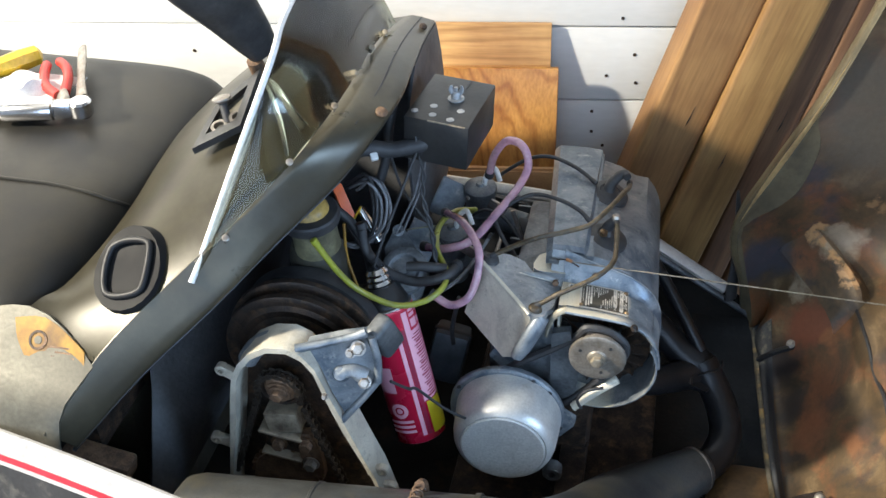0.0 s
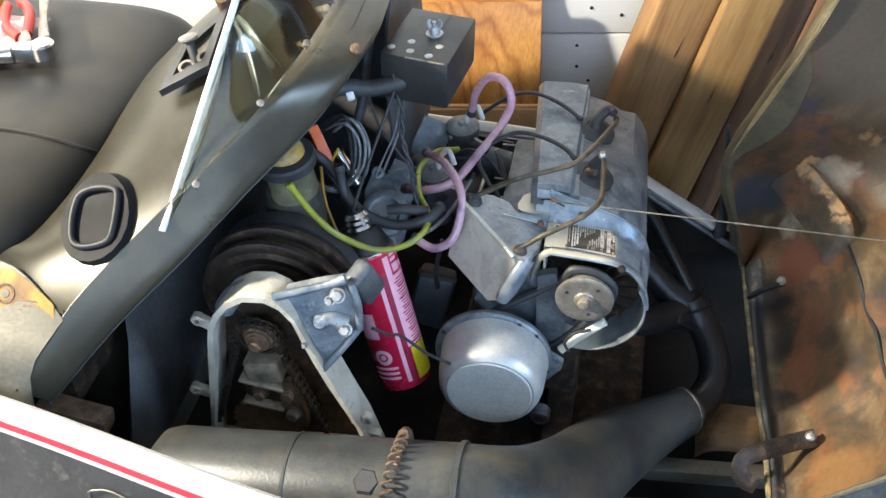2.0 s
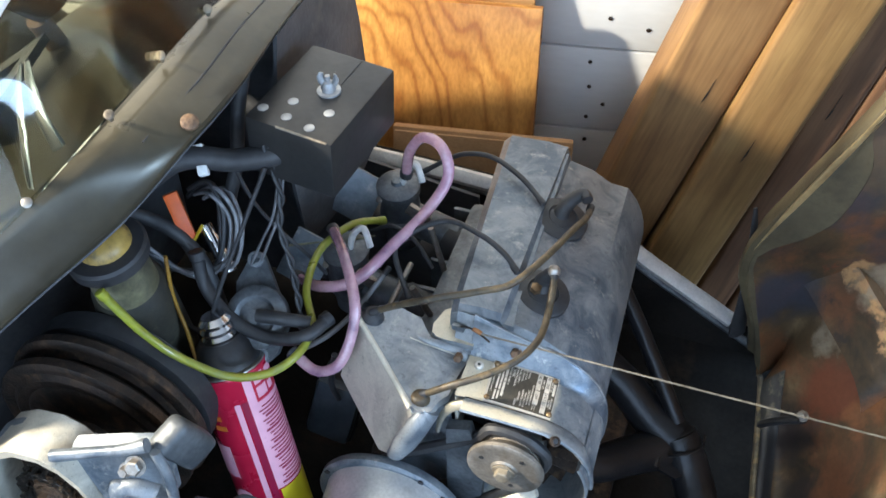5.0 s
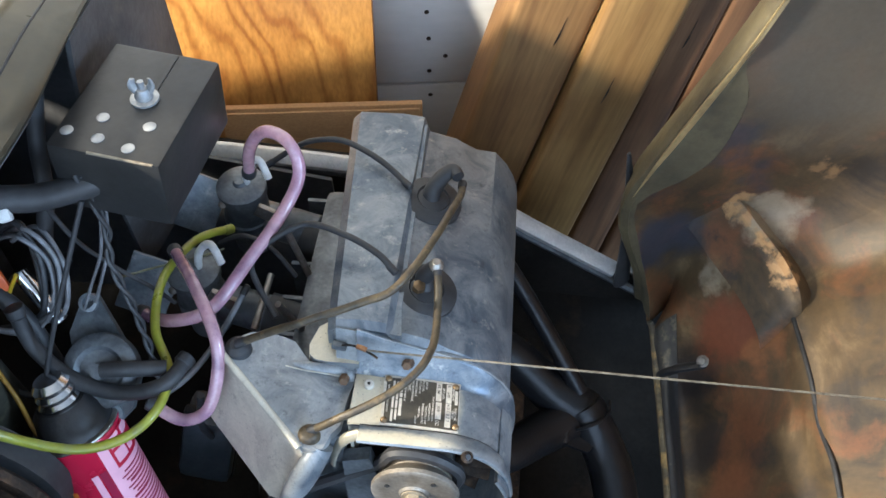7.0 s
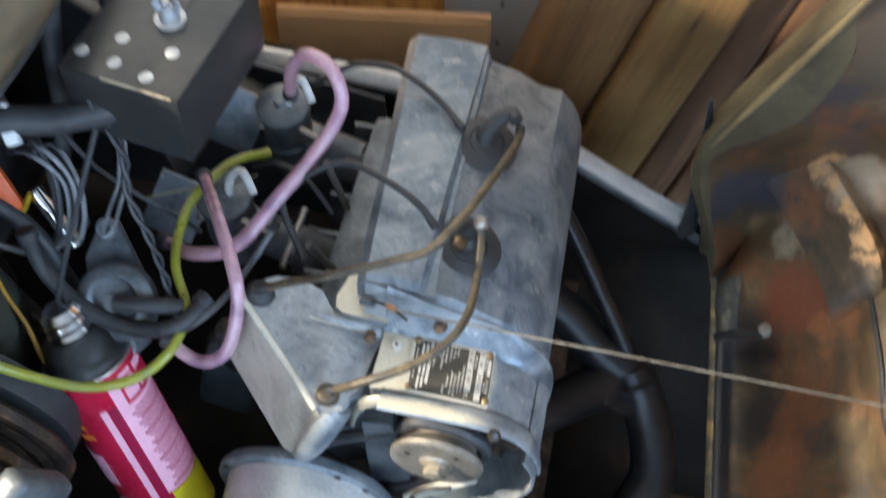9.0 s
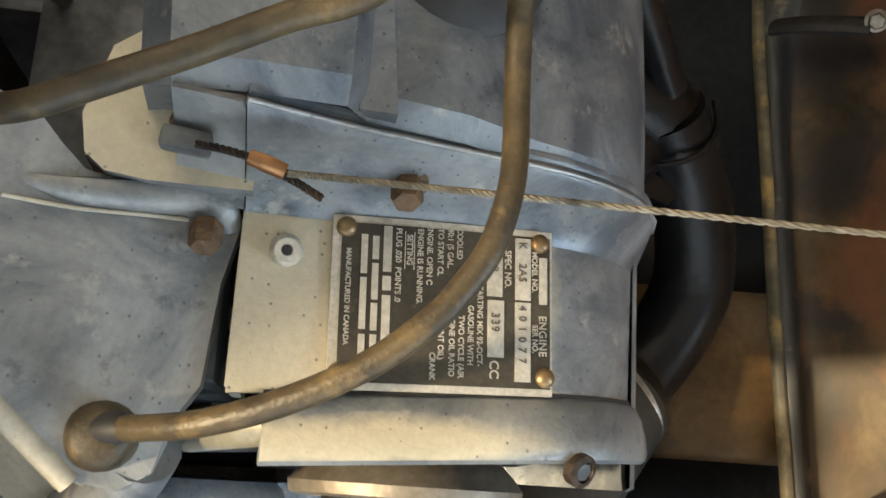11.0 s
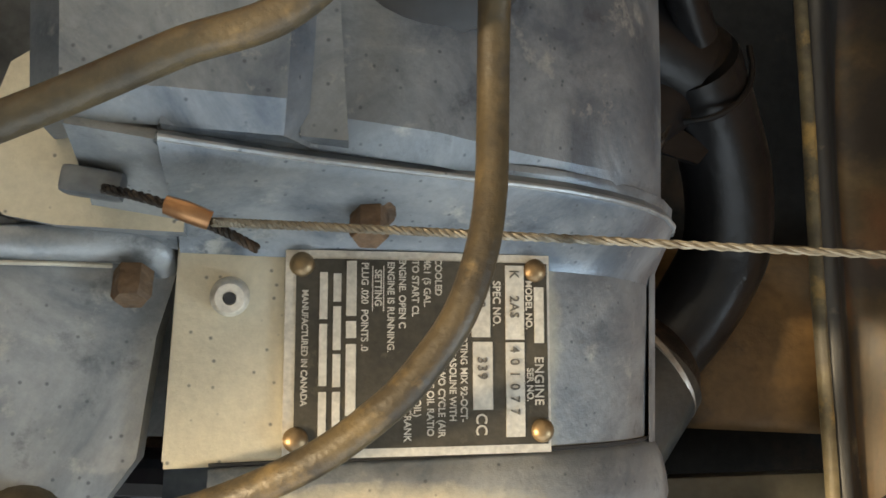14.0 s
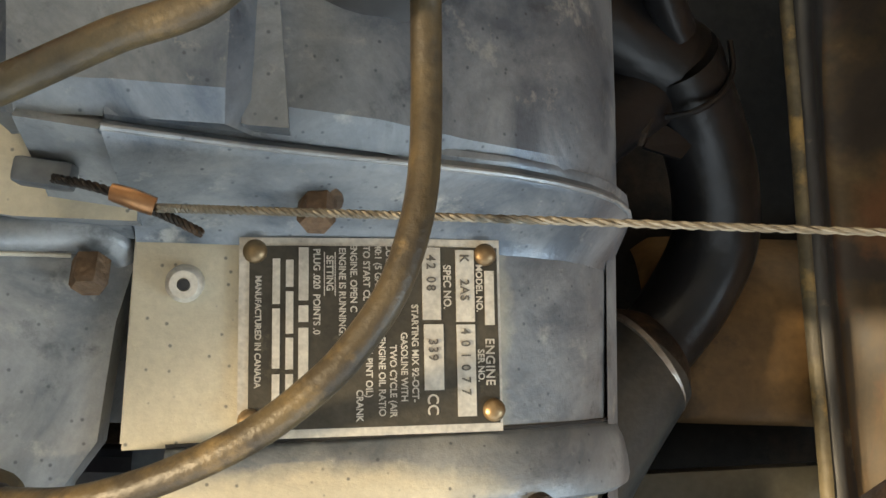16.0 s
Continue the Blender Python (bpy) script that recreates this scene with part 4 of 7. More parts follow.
panel = thing("running_board_panel", "dusty silver side panel with a faded label below the seat", "side panel", (-0.8, -0.28, 0.1))
part("sheet", sheet(bm_new(), smooth_grid([[(-1.4, -0.225, 0.16), (-1.4, -0.255, 0.127), (-1.4, -0.300, 0.080), (-1.4, -0.305, 0.0)], [(-0.8, -0.222, 0.163), (-0.8, -0.255, 0.130), (-0.8, -0.305, 0.080), (-0.8, -0.310, 0.0)],
      [(-0.668, -0.213, 0.171), (-0.66, -0.255, 0.130), (-0.645, -0.309, 0.077), (-0.645, -0.316, 0.0)], [(-0.603, -0.236, 0.148), (-0.606, -0.264, 0.122), (-0.615, -0.308, 0.078), (-0.618, -0.318, 0.0)], [(-0.572, -0.257, 0.127), (-0.582, -0.271, 0.115), (-0.603, -0.305, 0.081), (-0.612, -0.318, 0.0)]], 3, 3), -0.005), SIDE_PANEL, panel)
lab = [[(-0.682, -0.227, 0.163), (-0.642, -0.224, 0.166), (-0.600, -0.241, 0.150), (-0.585, -0.249, 0.142)], [(-0.674, -0.245, 0.145), (-0.640, -0.244, 0.146), (-0.600, -0.252, 0.138), (-0.583, -0.258, 0.132)], [(-0.658, -0.261, 0.129), (-0.632, -0.261, 0.129), (-0.604, -0.262, 0.128), (-0.584, -0.263, 0.127)]]
part("label", sheet(bm_new(), smooth_grid(lab, 3, 3), 0.0015), LABEL, panel, "faded ochre paper label with a worn round emblem")
part("emblem", lathe(bm_new(), (-0.647, -0.244, 0.147), (0, -0.707, 0.707), [(0, 0.012), (0.0016, 0.012), (0.0016, 0.009), (0.0012, 0.009)], 20, False), RUST_DARK, panel, "dark worn ring emblem")
part("emblem_core", lathe(bm_new(), (-0.647, -0.244, 0.147), (0, -0.707, 0.707), [(0, 0.006), (0.0015, 0.005), (0.0016, 0.0005)], 9), SIDE_PANEL, panel, "pale worn emblem centre")
for k, (x0, w) in enumerate(((-0.618, 0.026), (-0.616, 0.022), (-0.620, 0.030))):
    part("print_bar", block(bm_new(), (w, 0.0022, 0.0006), Matrix.Translation((x0 + 0.004 * k, -0.2485 - 0.004 * k, 0.1435 - 0.004 * k)) @ Matrix.Rotation(radians(45), 4, "X"), 0), RUST, panel, "faded brown print bar")
part("foot_plate", block(bm_new(), (0.09, 0.03, 0.03), Matrix.Translation((-0.60, -0.268, -0.03)) @ Matrix.Rotation(radians(12), 4, "Y"), 0.004), RUST, panel, "rusty brown bracket end")

seat = thing("seat", "black vinyl snowmobile seat with a piped seam", "seat", (-0.9, 0.1, 0.0))
rows = []
for k in range(15):
    u = k / 14
    rows.append([])
    for x, lift, sh in ((-1.60, 0.01, 0), (-1.2, 0.006, 0), (-0.95, 0.002, 0), (-0.80, 0.0, 0), (-0.72, -0.003, 0), (-0.67, -0.010, 0.3), (-0.635, -0.026, 0.7), (-0.614, -0.06, 1.0), (-0.61, -0.13, 1.0), (-0.61, -0.24, 1.0)):
        prof = [(-0.200, 0.0), (-0.202, 0.07), (-0.208, 0.13), (-0.224, 0.168), (-0.20, 0.190), (-0.13, 0.207), (-0.05, 0.222), (0.0, 0.226), (0.1, 0.222), (0.2, 0.218), (0.3, 0.212), (0.36, 0.196), (0.384, 0.155), (0.388, 0.09), (0.388, 0.0)][k]
        skew = -0.05 * max(0.0, -0.02 - prof[0]) / 0.2 - 0.03 * max(0.0, prof[0] - 0.1) / 0.28
        rows[-1].append((x + skew, prof[0], max(-0.05, prof[1] + lift)))
part("cover", sheet(bm_new(), smooth_grid(rows, 3, 3), 0.004), VINYL, seat)
part("piping", tube(bm_new(), [(-1.6, -0.035, 0.237), (-1.2, -0.035, 0.2325), (-0.95, -0.036, 0.2275), (-0.795, -0.035, 0.2255), (-0.731, -0.033, 0.2225), (-0.69, -0.034, 0.2185), (-0.666, -0.034, 0.2140), (-0.648, -0.032, 0.2065), (-0.634, -0.027, 0.1985), (-0.624, -0.018, 0.186)], 0.0022, 6, 8), VINYL, seat)
part("seat_base", block(bm_new(), (0.98, 0.60, 0.06), Matrix.Translation((-1.11, 0.07, -0.03)), 0.004), RUST_DARK, seat)
part("tunnel", block(bm_new(), (0.98, 0.42, 0.36), Matrix.Translation((-1.12, 0.07, -0.245)), 0.006), SIDE_PANEL, seat)

# ---------------------------------------------------------------- windshield, handlebar pad, dash fittings
wind = thing("windshield", "clear scratched plastic windshield screwed to the cowl", "windshield", (-0.4, 0.1, 0.35))
base = [(-0.469, -0.176, 0.207), (-0.432, -0.138, 0.258), (-0.368, -0.074, 0.318), (-0.337, 0.004, 0.350), (-0.332, 0.09, 0.353), (-0.337, 0.18, 0.345), (-0.342, 0.27, 0.326), (-0.342, 0.325, 0.316)]
crest = [(-0.391, -0.062, 0.418), (-0.383, -0.038, 0.446), (-0.388, 0.0, 0.456), (-0.396, 0.055, 0.457), (-0.402, 0.12, 0.457), (-0.402, 0.18, 0.452), (-0.394, 0.25, 0.432), (-0.372, 0.305, 0.39)]
bulge = (0.0, 0.004, 0.010, 0.014, 0.014, 0.014, 0.010, 0.004)
middle = [tuple(Vector(p).lerp(Vector(q), 0.52) + Vector((d, -0.3 * d, 0.0))) for p, q, d in zip(base, crest, bulge)]
middle[0] = (-0.433, -0.090, 0.318)
shield = part("pane", sheet(bm_new(), smooth_grid([base, middle, crest], 5, 4), 0.003), SHEET, wind)
shield.visible_shadow = False
part("near_edge", tube(bm_new(), [base[0], (-0.459, -0.150, 0.237), middle[0], crest[0], crest[1], crest[2], crest[3], crest[4], crest[5]], 0.0038, 8, 8), SHEET_EDGE, wind, "bright polished edge of the clear sheet")
for at in ((-0.431, -0.144, 0.254), (-0.368, -0.074, 0.322), (-0.335, 0.008, 0.354), (-0.334, 0.09, 0.356), (-0.335, 0.176, 0.349), (-0.34, 0.26, 0.331)):
    bm = screw_head(bm_new(), at, (0.35, -0.45, 0.82), 0.0044, 0.0016)
    rod(bm, at, Vector(at) - 0.012 * Vector((0.35, -0.45, 0.82)), 0.0024, seg=8)
    part("screw", bm, STEEL if at[1] < -0.05 else DUSTY, wind, "dull steel screw")

bar = thing("handlebar", "black padded handlebar stem on a brown steering post", "handlebar", (-0.48, 0.13, 0.28))
part("pad", tube(bm_new(), [(-0.535, 0.03, 0.57), (-0.510, 0.055, 0.50), (-0.490, 0.092, 0.43), (-0.476, 0.122, 0.376), (-0.472, 0.133, 0.354)], [0.062, 0.052, 0.037, 0.027, 0.021], 6, 16, flat=0.6), RUBBER, bar, "black moulded rubber pad")
part("post", tube(bm_new(), [(-0.482, 0.122, 0.345), (-0.478, 0.136, 0.30), (-0.474, 0.15, 0.24)], 0.011, 6, 12), RUST, bar, "brown steering post")

dash = thing("dash_bracket", "black dash bracket with bolts and clamp rings on the cowl", "bracket", (-0.53, 0.06, 0.3))
dn = Vector((-0.1, -0.25, 0.96)).normalized()
corner = [Vector(p) for p in ((-0.514, -0.026, 0.287), (-0.449, -0.015, 0.321), (-0.472, 0.118, 0.327), (-0.508, 0.046, 0.309))]
mid_of = sum(corner, Vector()) / 4
part("bezel", prism(bm_new(), corner, 0.010 * dn, 0.002, 2, hole=[mid_of.lerp(c, 0.62) for c in corner]), BLACK, dash, "black bezel frame")
part("bezel_floor", prism(bm_new(), [mid_of.lerp(c, 0.66) for c in corner], 0.003 * dn, 0), SIDE_PANEL, dash, "pale floor of the bezel")
for at in ((-0.488, 0.004, 0.309), (-0.466, 0.014, 0.319)):
    part("clamp_ring", lathe(bm_new(), at, dn, [(0, 0.011), (0.006, 0.011), (0.006, 0.007), (0.0, 0.007)], 18, False), STEEL, dash, "steel clamp ring")
part("choke_stem", rod(bm_new(), (-0.480, 0.012, 0.314), (-0.490, 0.026, 0.337), 0.0055), RUBBER, dash, "black choke stem")
part("choke_pull", lathe(bm_new(), (-0.490, 0.026, 0.336), (-0.2, 0.1, 0.95), [(0, 0.010), (0.003, 0.0125), (0.005, 0.012), (0.006, 0.004)], 18), STEEL, dash, "worn steel choke pull")

# added milky shapes that imitate pale reflections on the windshield
hose = thing("glare_streaks", "pair of thin milky streaks standing in for reflections on the windshield", "hose", (-0.39, 0.0, 0.34))
GLARE = clear_sheet("milky_glare", (0.66, 0.72, 0.78), 0.45, 0.0)
part("tube", tube(bm_new(), [(-0.430, 0.040, 0.366), (-0.407, 0.012, 0.366), (-0.386, -0.010, 0.356), (-0.364, -0.026, 0.340)], [0.003, 0.005, 0.0055, 0.007], 8, 14, flat=0.5), GLARE, hose, "milky blue streak shaped as a reflection")
part("thin_streak", tube(bm_new(), [(-0.432, 0.034, 0.366), (-0.411, 0.000, 0.364), (-0.394, -0.026, 0.352), (-0.383, -0.046, 0.334), (-0.378, -0.056, 0.318)], [0.002, 0.0032, 0.0038, 0.0036, 0.003], 8, 10, flat=0.6), GLARE, hose, "thin streak shaped as a reflection")

# tools on the seat
ratchet = thing("ratchet_wrench", "steel flex head wrench lying on the seat", "wrench", (-0.78, 0.15, 0.238))
part("handle", tube(bm_new(), [(-0.772, 0.145, 0.246), (-0.802, 0.20, 0.246), (-0.832, 0.258, 0.244), (-0.858, 0.306, 0.242)], [0.012, 0.009, 0.010, 0.009], 6, 10, flat=0.5), STEEL, ratchet)
part("head", lathe(bm_new(), (-0.764, 0.128, 0.231), (0, 0, 1), [(0, 0.014), (0.003, 0.0165), (0.022, 0.0165), (0.025, 0.014), (0.025, 0.006)], 20), CHROME, ratchet, "chrome ratchet head")
part("drive", block(bm_new(), (0.028, 0.022, 0.022), Matrix.Translation((-0.789, 0.121, 0.243)) @ Matrix.Rotation(radians(15), 4, "Z"), 0.003), CHROME, ratchet)
socket = thing("deep_socket", "chrome deep socket lying on the seat", "socket", (-0.83, 0.11, 0.235))
part("barrel", lathe(bm_new(), (-0.800, 0.117, 0.243), (-1, -0.26, 0), [(0, 0.013), (0.002, 0.0155), (0.072, 0.0155), (0.074, 0.0145), (0.074, 0.011), (0.05, 0.010)], 24), CHROME, socket)
screwdriver = thing("screwdriver", "screwdriver with a yellow plastic handle lying on the seat", "screwdriver", (-0.93, 0.25, 0.238))
part("grip", lathe(bm_new(), (-0.915, 0.278, 0.243), (-0.55, -0.8, 0), [(0, 0.008), (0.006, 0.016), (0.03, 0.018), (0.075, 0.015), (0.085, 0.018), (0.09, 0.008)], 8), YELLOW_GRIP, screwdriver)
part("blade", rod(bm_new(), (-0.966, 0.205, 0.243), (-1.03, 0.11, 0.238), 0.0035), STEEL, screwdriver)
pliers = thing("pliers", "pliers with red plastic grips lying on the seat", "pliers", (-0.84, 0.2, 0.238))
part("grip", tube(bm_new(), [(-0.870, 0.258, 0.242), (-0.846, 0.236, 0.246), (-0.826, 0.205, 0.246), (-0.812, 0.168, 0.242)], 0.0075, 6, 10), RED_GRIP, pliers)
part("grip", tube(bm_new(), [(-0.885, 0.245, 0.242), (-0.872, 0.216, 0.244), (-0.85, 0.18, 0.244), (-0.818, 0.158, 0.242)], 0.0075, 6, 10), RED_GRIP, pliers)
part("jaw", tube(bm_new(), [(-0.815, 0.165, 0.242), (-0.80, 0.142, 0.242), (-0.788, 0.134, 0.241)], [0.01, 0.012, 0.004], 6, 10, flat=0.6), STEEL, pliers)
rag = thing("rag", "crumpled white rag lying on the seat", "rag", (-0.88, 0.16, 0.23))
rows = []
for i in range(13):
    rows.append([])
    for j in range(13):
        u, v = i / 12 - 0.5, j / 12 - 0.5
        r = math.hypot(u, v)
        h = max(0, 0.5 - r) * 0.06 + 0.012 * noise.noise(Vector((u * 6, v * 6, 1.5))) + 0.006 * noise.noise(Vector((u * 15, v * 15, 3)))
        rows[-1].append((-0.885 + 0.12 * u + 0.03 * v, 0.165 + 0.13 * v + 0.012 * noise.noise(Vector((u * 4, v * 4, 9))), 0.232 + max(0.001, h)))
part("cloth", sheet(bm_new(), rows, 0.002), RAG, rag)

# ---------------------------------------------------------------- engine
engine = thing("engine", "fan cooled two cylinder engine with dusty cast aluminium shrouds", "engine", (0, 0.15, -0.2))

# fan ring, open towards the starter
RX, RZ = 0.004, -0.022
bm = bm_new()
lathe(bm, (RX, 0.010, RZ), (0, 1, 0), [(0.0, 0.0800), (0.001, 0.0815), (0.02, 0.0815), (0.09, 0.0805), (0.09, 0.0765), (0.004, 0.0785), (0.0, 0.0790), (0.0, 0.0800)], 48, False, arc=(150, 292))
part("fan_ring", bm, COVER, engine, "dusty pale cast fan housing ring")
bm = bm_new()
lathe(bm, (RX, 0.060, RZ), (0, 1, 0), [(0, 0.0700), (0.003, 0.0720), (0.03, 0.0720)], 48)
part("fan_back", bm, RUST_DARK, engine, "dark fan housing back")
for k in range(18):
    w = 2 * math.pi * k / 18
    part("fan_blade", block(bm_new(), (0.034, 0.012, 0.0016), Matrix.Translation((RX + 0.050 * math.cos(w), 0.052, RZ + 0.050 * math.sin(w))) @ Matrix.Rotation(-w, 4, "Y") @ Matrix.Rotation(radians(28), 4, "X"), 0.0004, 1), RUST_DARK, engine)
PULLEY = surface("dull_plated_steel", (0.30, 0.27, 0.23), (0.20, 0.175, 0.145), 0.5, 0.6, scale=30, grain=300, bump=0.1, dirt=(0.13, 0.10, 0.07), dirt_at=(0.5, 0.72), dirt_scale=26)
PX, PZ = 0.004, -0.001
pulley_bm = lathe(bm_new(), (PX, 0.013, PZ), (0, -1, 0), [(-0.012, 0.037), (-0.004, 0.030), (0.002, 0.036), (0.006, 0.039), (0.0095, 0.0385), (0.0105, 0.037), (0.0100, 0.030), (0.0104, 0.014), (0.0125, 0.012), (0.013, 0.001)], 48)
pulley = part("fan_pulley", pulley_bm, PULLEY, engine, "dusty steel fan pulley")
part("nut", hexbolt(bm_new(), (PX, 0.000, PZ), (0, -1, 0), 0.0085, 0.007), DUSTY, pulley, "rusty hex nut")
for w in (50, 155, 285):
    hx, hz = PX + 0.026 * math.cos(radians(w)), PZ + 0.026 * math.sin(radians(w))
    part("hole", rod(bm_new(), (hx, 0.0032, hz), (hx, 0.0022, hz), 0.0024, seg=12), BLACK, pulley)
bm = bm_new()
belt = [(-0.034, 0.021, 0.010), (-0.012, 0.021, 0.036), (0.026, 0.021, 0.028), (0.038, 0.021, -0.010), (-0.03, 0.016, -0.10), (-0.115, 0.014, -0.155), (-0.16, 0.014, -0.115), (-0.12, 0.016, -0.055)]
tube(bm, belt, 0.006, 8, 8, True)
part("fan_belt", bm, RUBBER, engine, "black rubber fan belt")
part("belt_guide", tube(bm_new(), [(0.034, 0.018, -0.050), (0.002, 0.010, -0.076), (-0.024, 0.004, -0.102)], 0.0062, 6, 10, flat=0.6), ALU_WARM, engine, "dusty pale belt guide")
part("guide_hook", tube(bm_new(), [(0.016, 0.006, -0.058), (-0.006, 0.002, -0.064), (-0.018, 0.0, -0.082), (-0.012, 0.0, -0.098)], 0.0022, 6, 8), RUBBER, engine, "thin black hook")
part("support_arm", prism(bm_new(), [(-0.060, 0.016, 0.022), (-0.036, 0.016, 0.030), (-0.020, 0.016, -0.045), (-0.024, 0.016, -0.095), (-0.060, 0.016, -0.105)], (0, 0.012, 0), 0.003), ALU_DARK, engine, "blue grey cast support arm")
part("crankcase_web", prism(bm_new(), [(-0.10, 0.034, 0.04), (-0.06, 0.034, 0.03), (-0.055, 0.034, -0.09), (-0.09, 0.034, -0.12), (-0.15, 0.034, -0.05)], (0, 0.04, 0), 0.003), ALU, engine)

# front cover sheet over the ring, with the plate on it: a flat crown that falls away to a round flank
CROWN = [(-0.0540, 0.0642), (-0.0440, 0.0634), (-0.0260, 0.0606), (-0.0100, 0.0583), (0.0050, 0.0560), (0.0200, 0.0534), (0.0340, 0.0505), (0.0450, 0.0462), (0.0550, 0.0405), (0.0640, 0.0325), (0.0720, 0.0210), (0.0778, 0.0075), (0.0812, -0.0080), (0.0830, -0.0240), (0.0830, -0.0400), (0.0805, -0.0570), (0.0750, -0.0720)]
def out_of_crown(k):
    """The outward direction at point k of the crown line."""
    (x0, z0), (x1, z1) = CROWN[max(k - 1, 0)], CROWN[min(k + 1, len(CROWN) - 1)]
    return Vector((z0 - z1, 0, x1 - x0)).normalized()
def cover_line(y, grow=0.0, slant=0.075):
    """The crown line at depth y, offset outwards; its right end lies a little deeper."""
    return [Vector((x, y + slant * (x + 0.026), z)) + grow * out_of_crown(k) for k, (x, z) in enumerate(CROWN)]
part("front_cover", sheet(bm_new(), [cover_line(y) for y in (0.0305, 0.040, 0.055, 0.070, 0.086)], 0.003), COVER, engine, "dusty front shroud cover, its lit top painted paler")
part("cover_side", prism(bm_new(), [(-0.0545, 0.030, 0.0640), (-0.0545, 0.086, 0.0640), (-0.0545, 0.086, 0.0), (-0.0545, 0.030, 0.0)], (0.003, 0, 0), 0.0008), ALU_WARM, engine)
LIP_ROWS = [(0.0135, 0.0005), (0.0118, 0.0020), (0.0112, 0.0040), (0.0124, 0.0056), (0.0150, 0.0062), (0.0200, 0.0056), (0.0255, 0.0042), (0.0290, 0.0024), (0.0303, 0.0006), (0.0306, -0.0012)]
part("cover_lip", sheet(bm_new(), [[v for v in cover_line(y, g)[1:14]] for y, g in LIP_ROWS], 0.003), COVER, engine, "dusty rolled front lip of the cover, its lit top painted paler")
part("lip_groove", tube(bm_new(), cover_line(0.0308, 0.0003)[1:13], 0.0006, 1, 6), RUBBER, engine, "thin dark line along the groove behind the lip")
part("lip_tail", tube(bm_new(), [(-0.042, 0.019, 0.0655), (-0.052, 0.0175, 0.0610), (-0.0600, 0.0160, 0.050), (-0.0655, 0.0150, 0.034), (-0.0685, 0.0150, 0.016)], [0.0052, 0.0050, 0.0042, 0.0036, 0.0030], 6, 10, flat=0.45), LIP, engine, "thin end of the lip turned down")
def seam_line(y, grow):
    """The seam stands high over the flat crown and runs out down the round flank."""
    lift = (1.95, 1.75, 1.48, 1.30, 1.16, 1.02, 0.88, 0.74, 0.60, 0.46, 0.36, 0.28, 0.22, 0.18, 0.15, 0.12, 0.10)
    return [v + grow * f * (Vector((0, 0, 1)).lerp(out_of_crown(k), min(1.0, k / 9))) for k, (v, f) in enumerate(zip(cover_line(y, 0.0, 0.030), lift))]
SEAM = [(0.0790, 0.0004), (0.0815, 0.0016), (0.0850, 0.0060), (0.0885, 0.0112), (0.0915, 0.0158), (0.0940, 0.0192), (0.0956, 0.0212), (0.0970, 0.0217), (0.0981, 0.0208), (0.0988, 0.0198), (0.0997, 0.0206), (0.1013, 0.0206), (0.1023, 0.0165)]
part("seam", sheet(bm_new(), [seam_line(y, g) for y, g in SEAM], 0.003), ALU, engine, "rolled seam between the shrouds")
# paler tube that paints the highlight along the ridge
part("seam_ridge", tube(bm_new(), seam_line(0.0963, 0.0219)[0:12], 0.0008, 1, 8), ALU_DUCT, engine, "ridge of the seam with its highlight put into a paler colour")
part("seam_end", prism(bm_new(), [(-0.0545, 0.079, 0.0640), (-0.0545, 0.0885, 0.084), (-0.0545, 0.0955, 0.1045), (-0.0545, 0.1023, 0.098), (-0.0545, 0.1023, 0.0640)], (-0.018, 0.002, 0.0), 0.0025), COVER, engine, "dusty end of the seam, its lit top painted paler")
part("cover_ear", prism(bm_new(), [(-0.052, 0.0815, 0.0680), (-0.080, 0.0815, 0.0680), (-0.091, 0.0830, 0.0680), (-0.0965, 0.0875, 0.0680), (-0.0985, 0.098, 0.0680), (-0.093, 0.118, 0.0680), (-0.080, 0.128, 0.0680), (-0.052, 0.112, 0.0680)], (0, 0, 0.0075), 0.0025), COVER, engine, "dusty rounded ear of the cover, its lit top painted paler")
part("ear_cheek", prism(bm_new(), [(-0.0975, 0.088, 0.070), (-0.0985, 0.100, 0.070), (-0.1000, 0.100, 0.020), (-0.0985, 0.088, 0.020)], (0.012, 0.0, 0.0), 0.002), ALU_WARM, engine)
LS = Vector((0.0475, 0.0155, 0.0490))
ln = Vector((0.50, -0.35, 0.80)).normalized()
ring_bm = lathe(bm_new(), LS, ln, [(0, 0.0050), (0.0035, 0.0050), (0.0042, 0.0032), (0.0015, 0.0028), (0.0012, 0.0001)], 20)
socket_screw = part("socket_screw", ring_bm, RUST_DARK, engine, "hollow hex screw in a dirty seat")
part("socket", lathe(bm_new(), LS + 0.0014 * ln, ln, [(0, 0.0029), (0.0022, 0.0029), (0.0023, 0.0001)], 6), BLACK, socket_screw, "dark hex socket")

# main shroud over the cylinders, narrowing towards its far end
rows = []
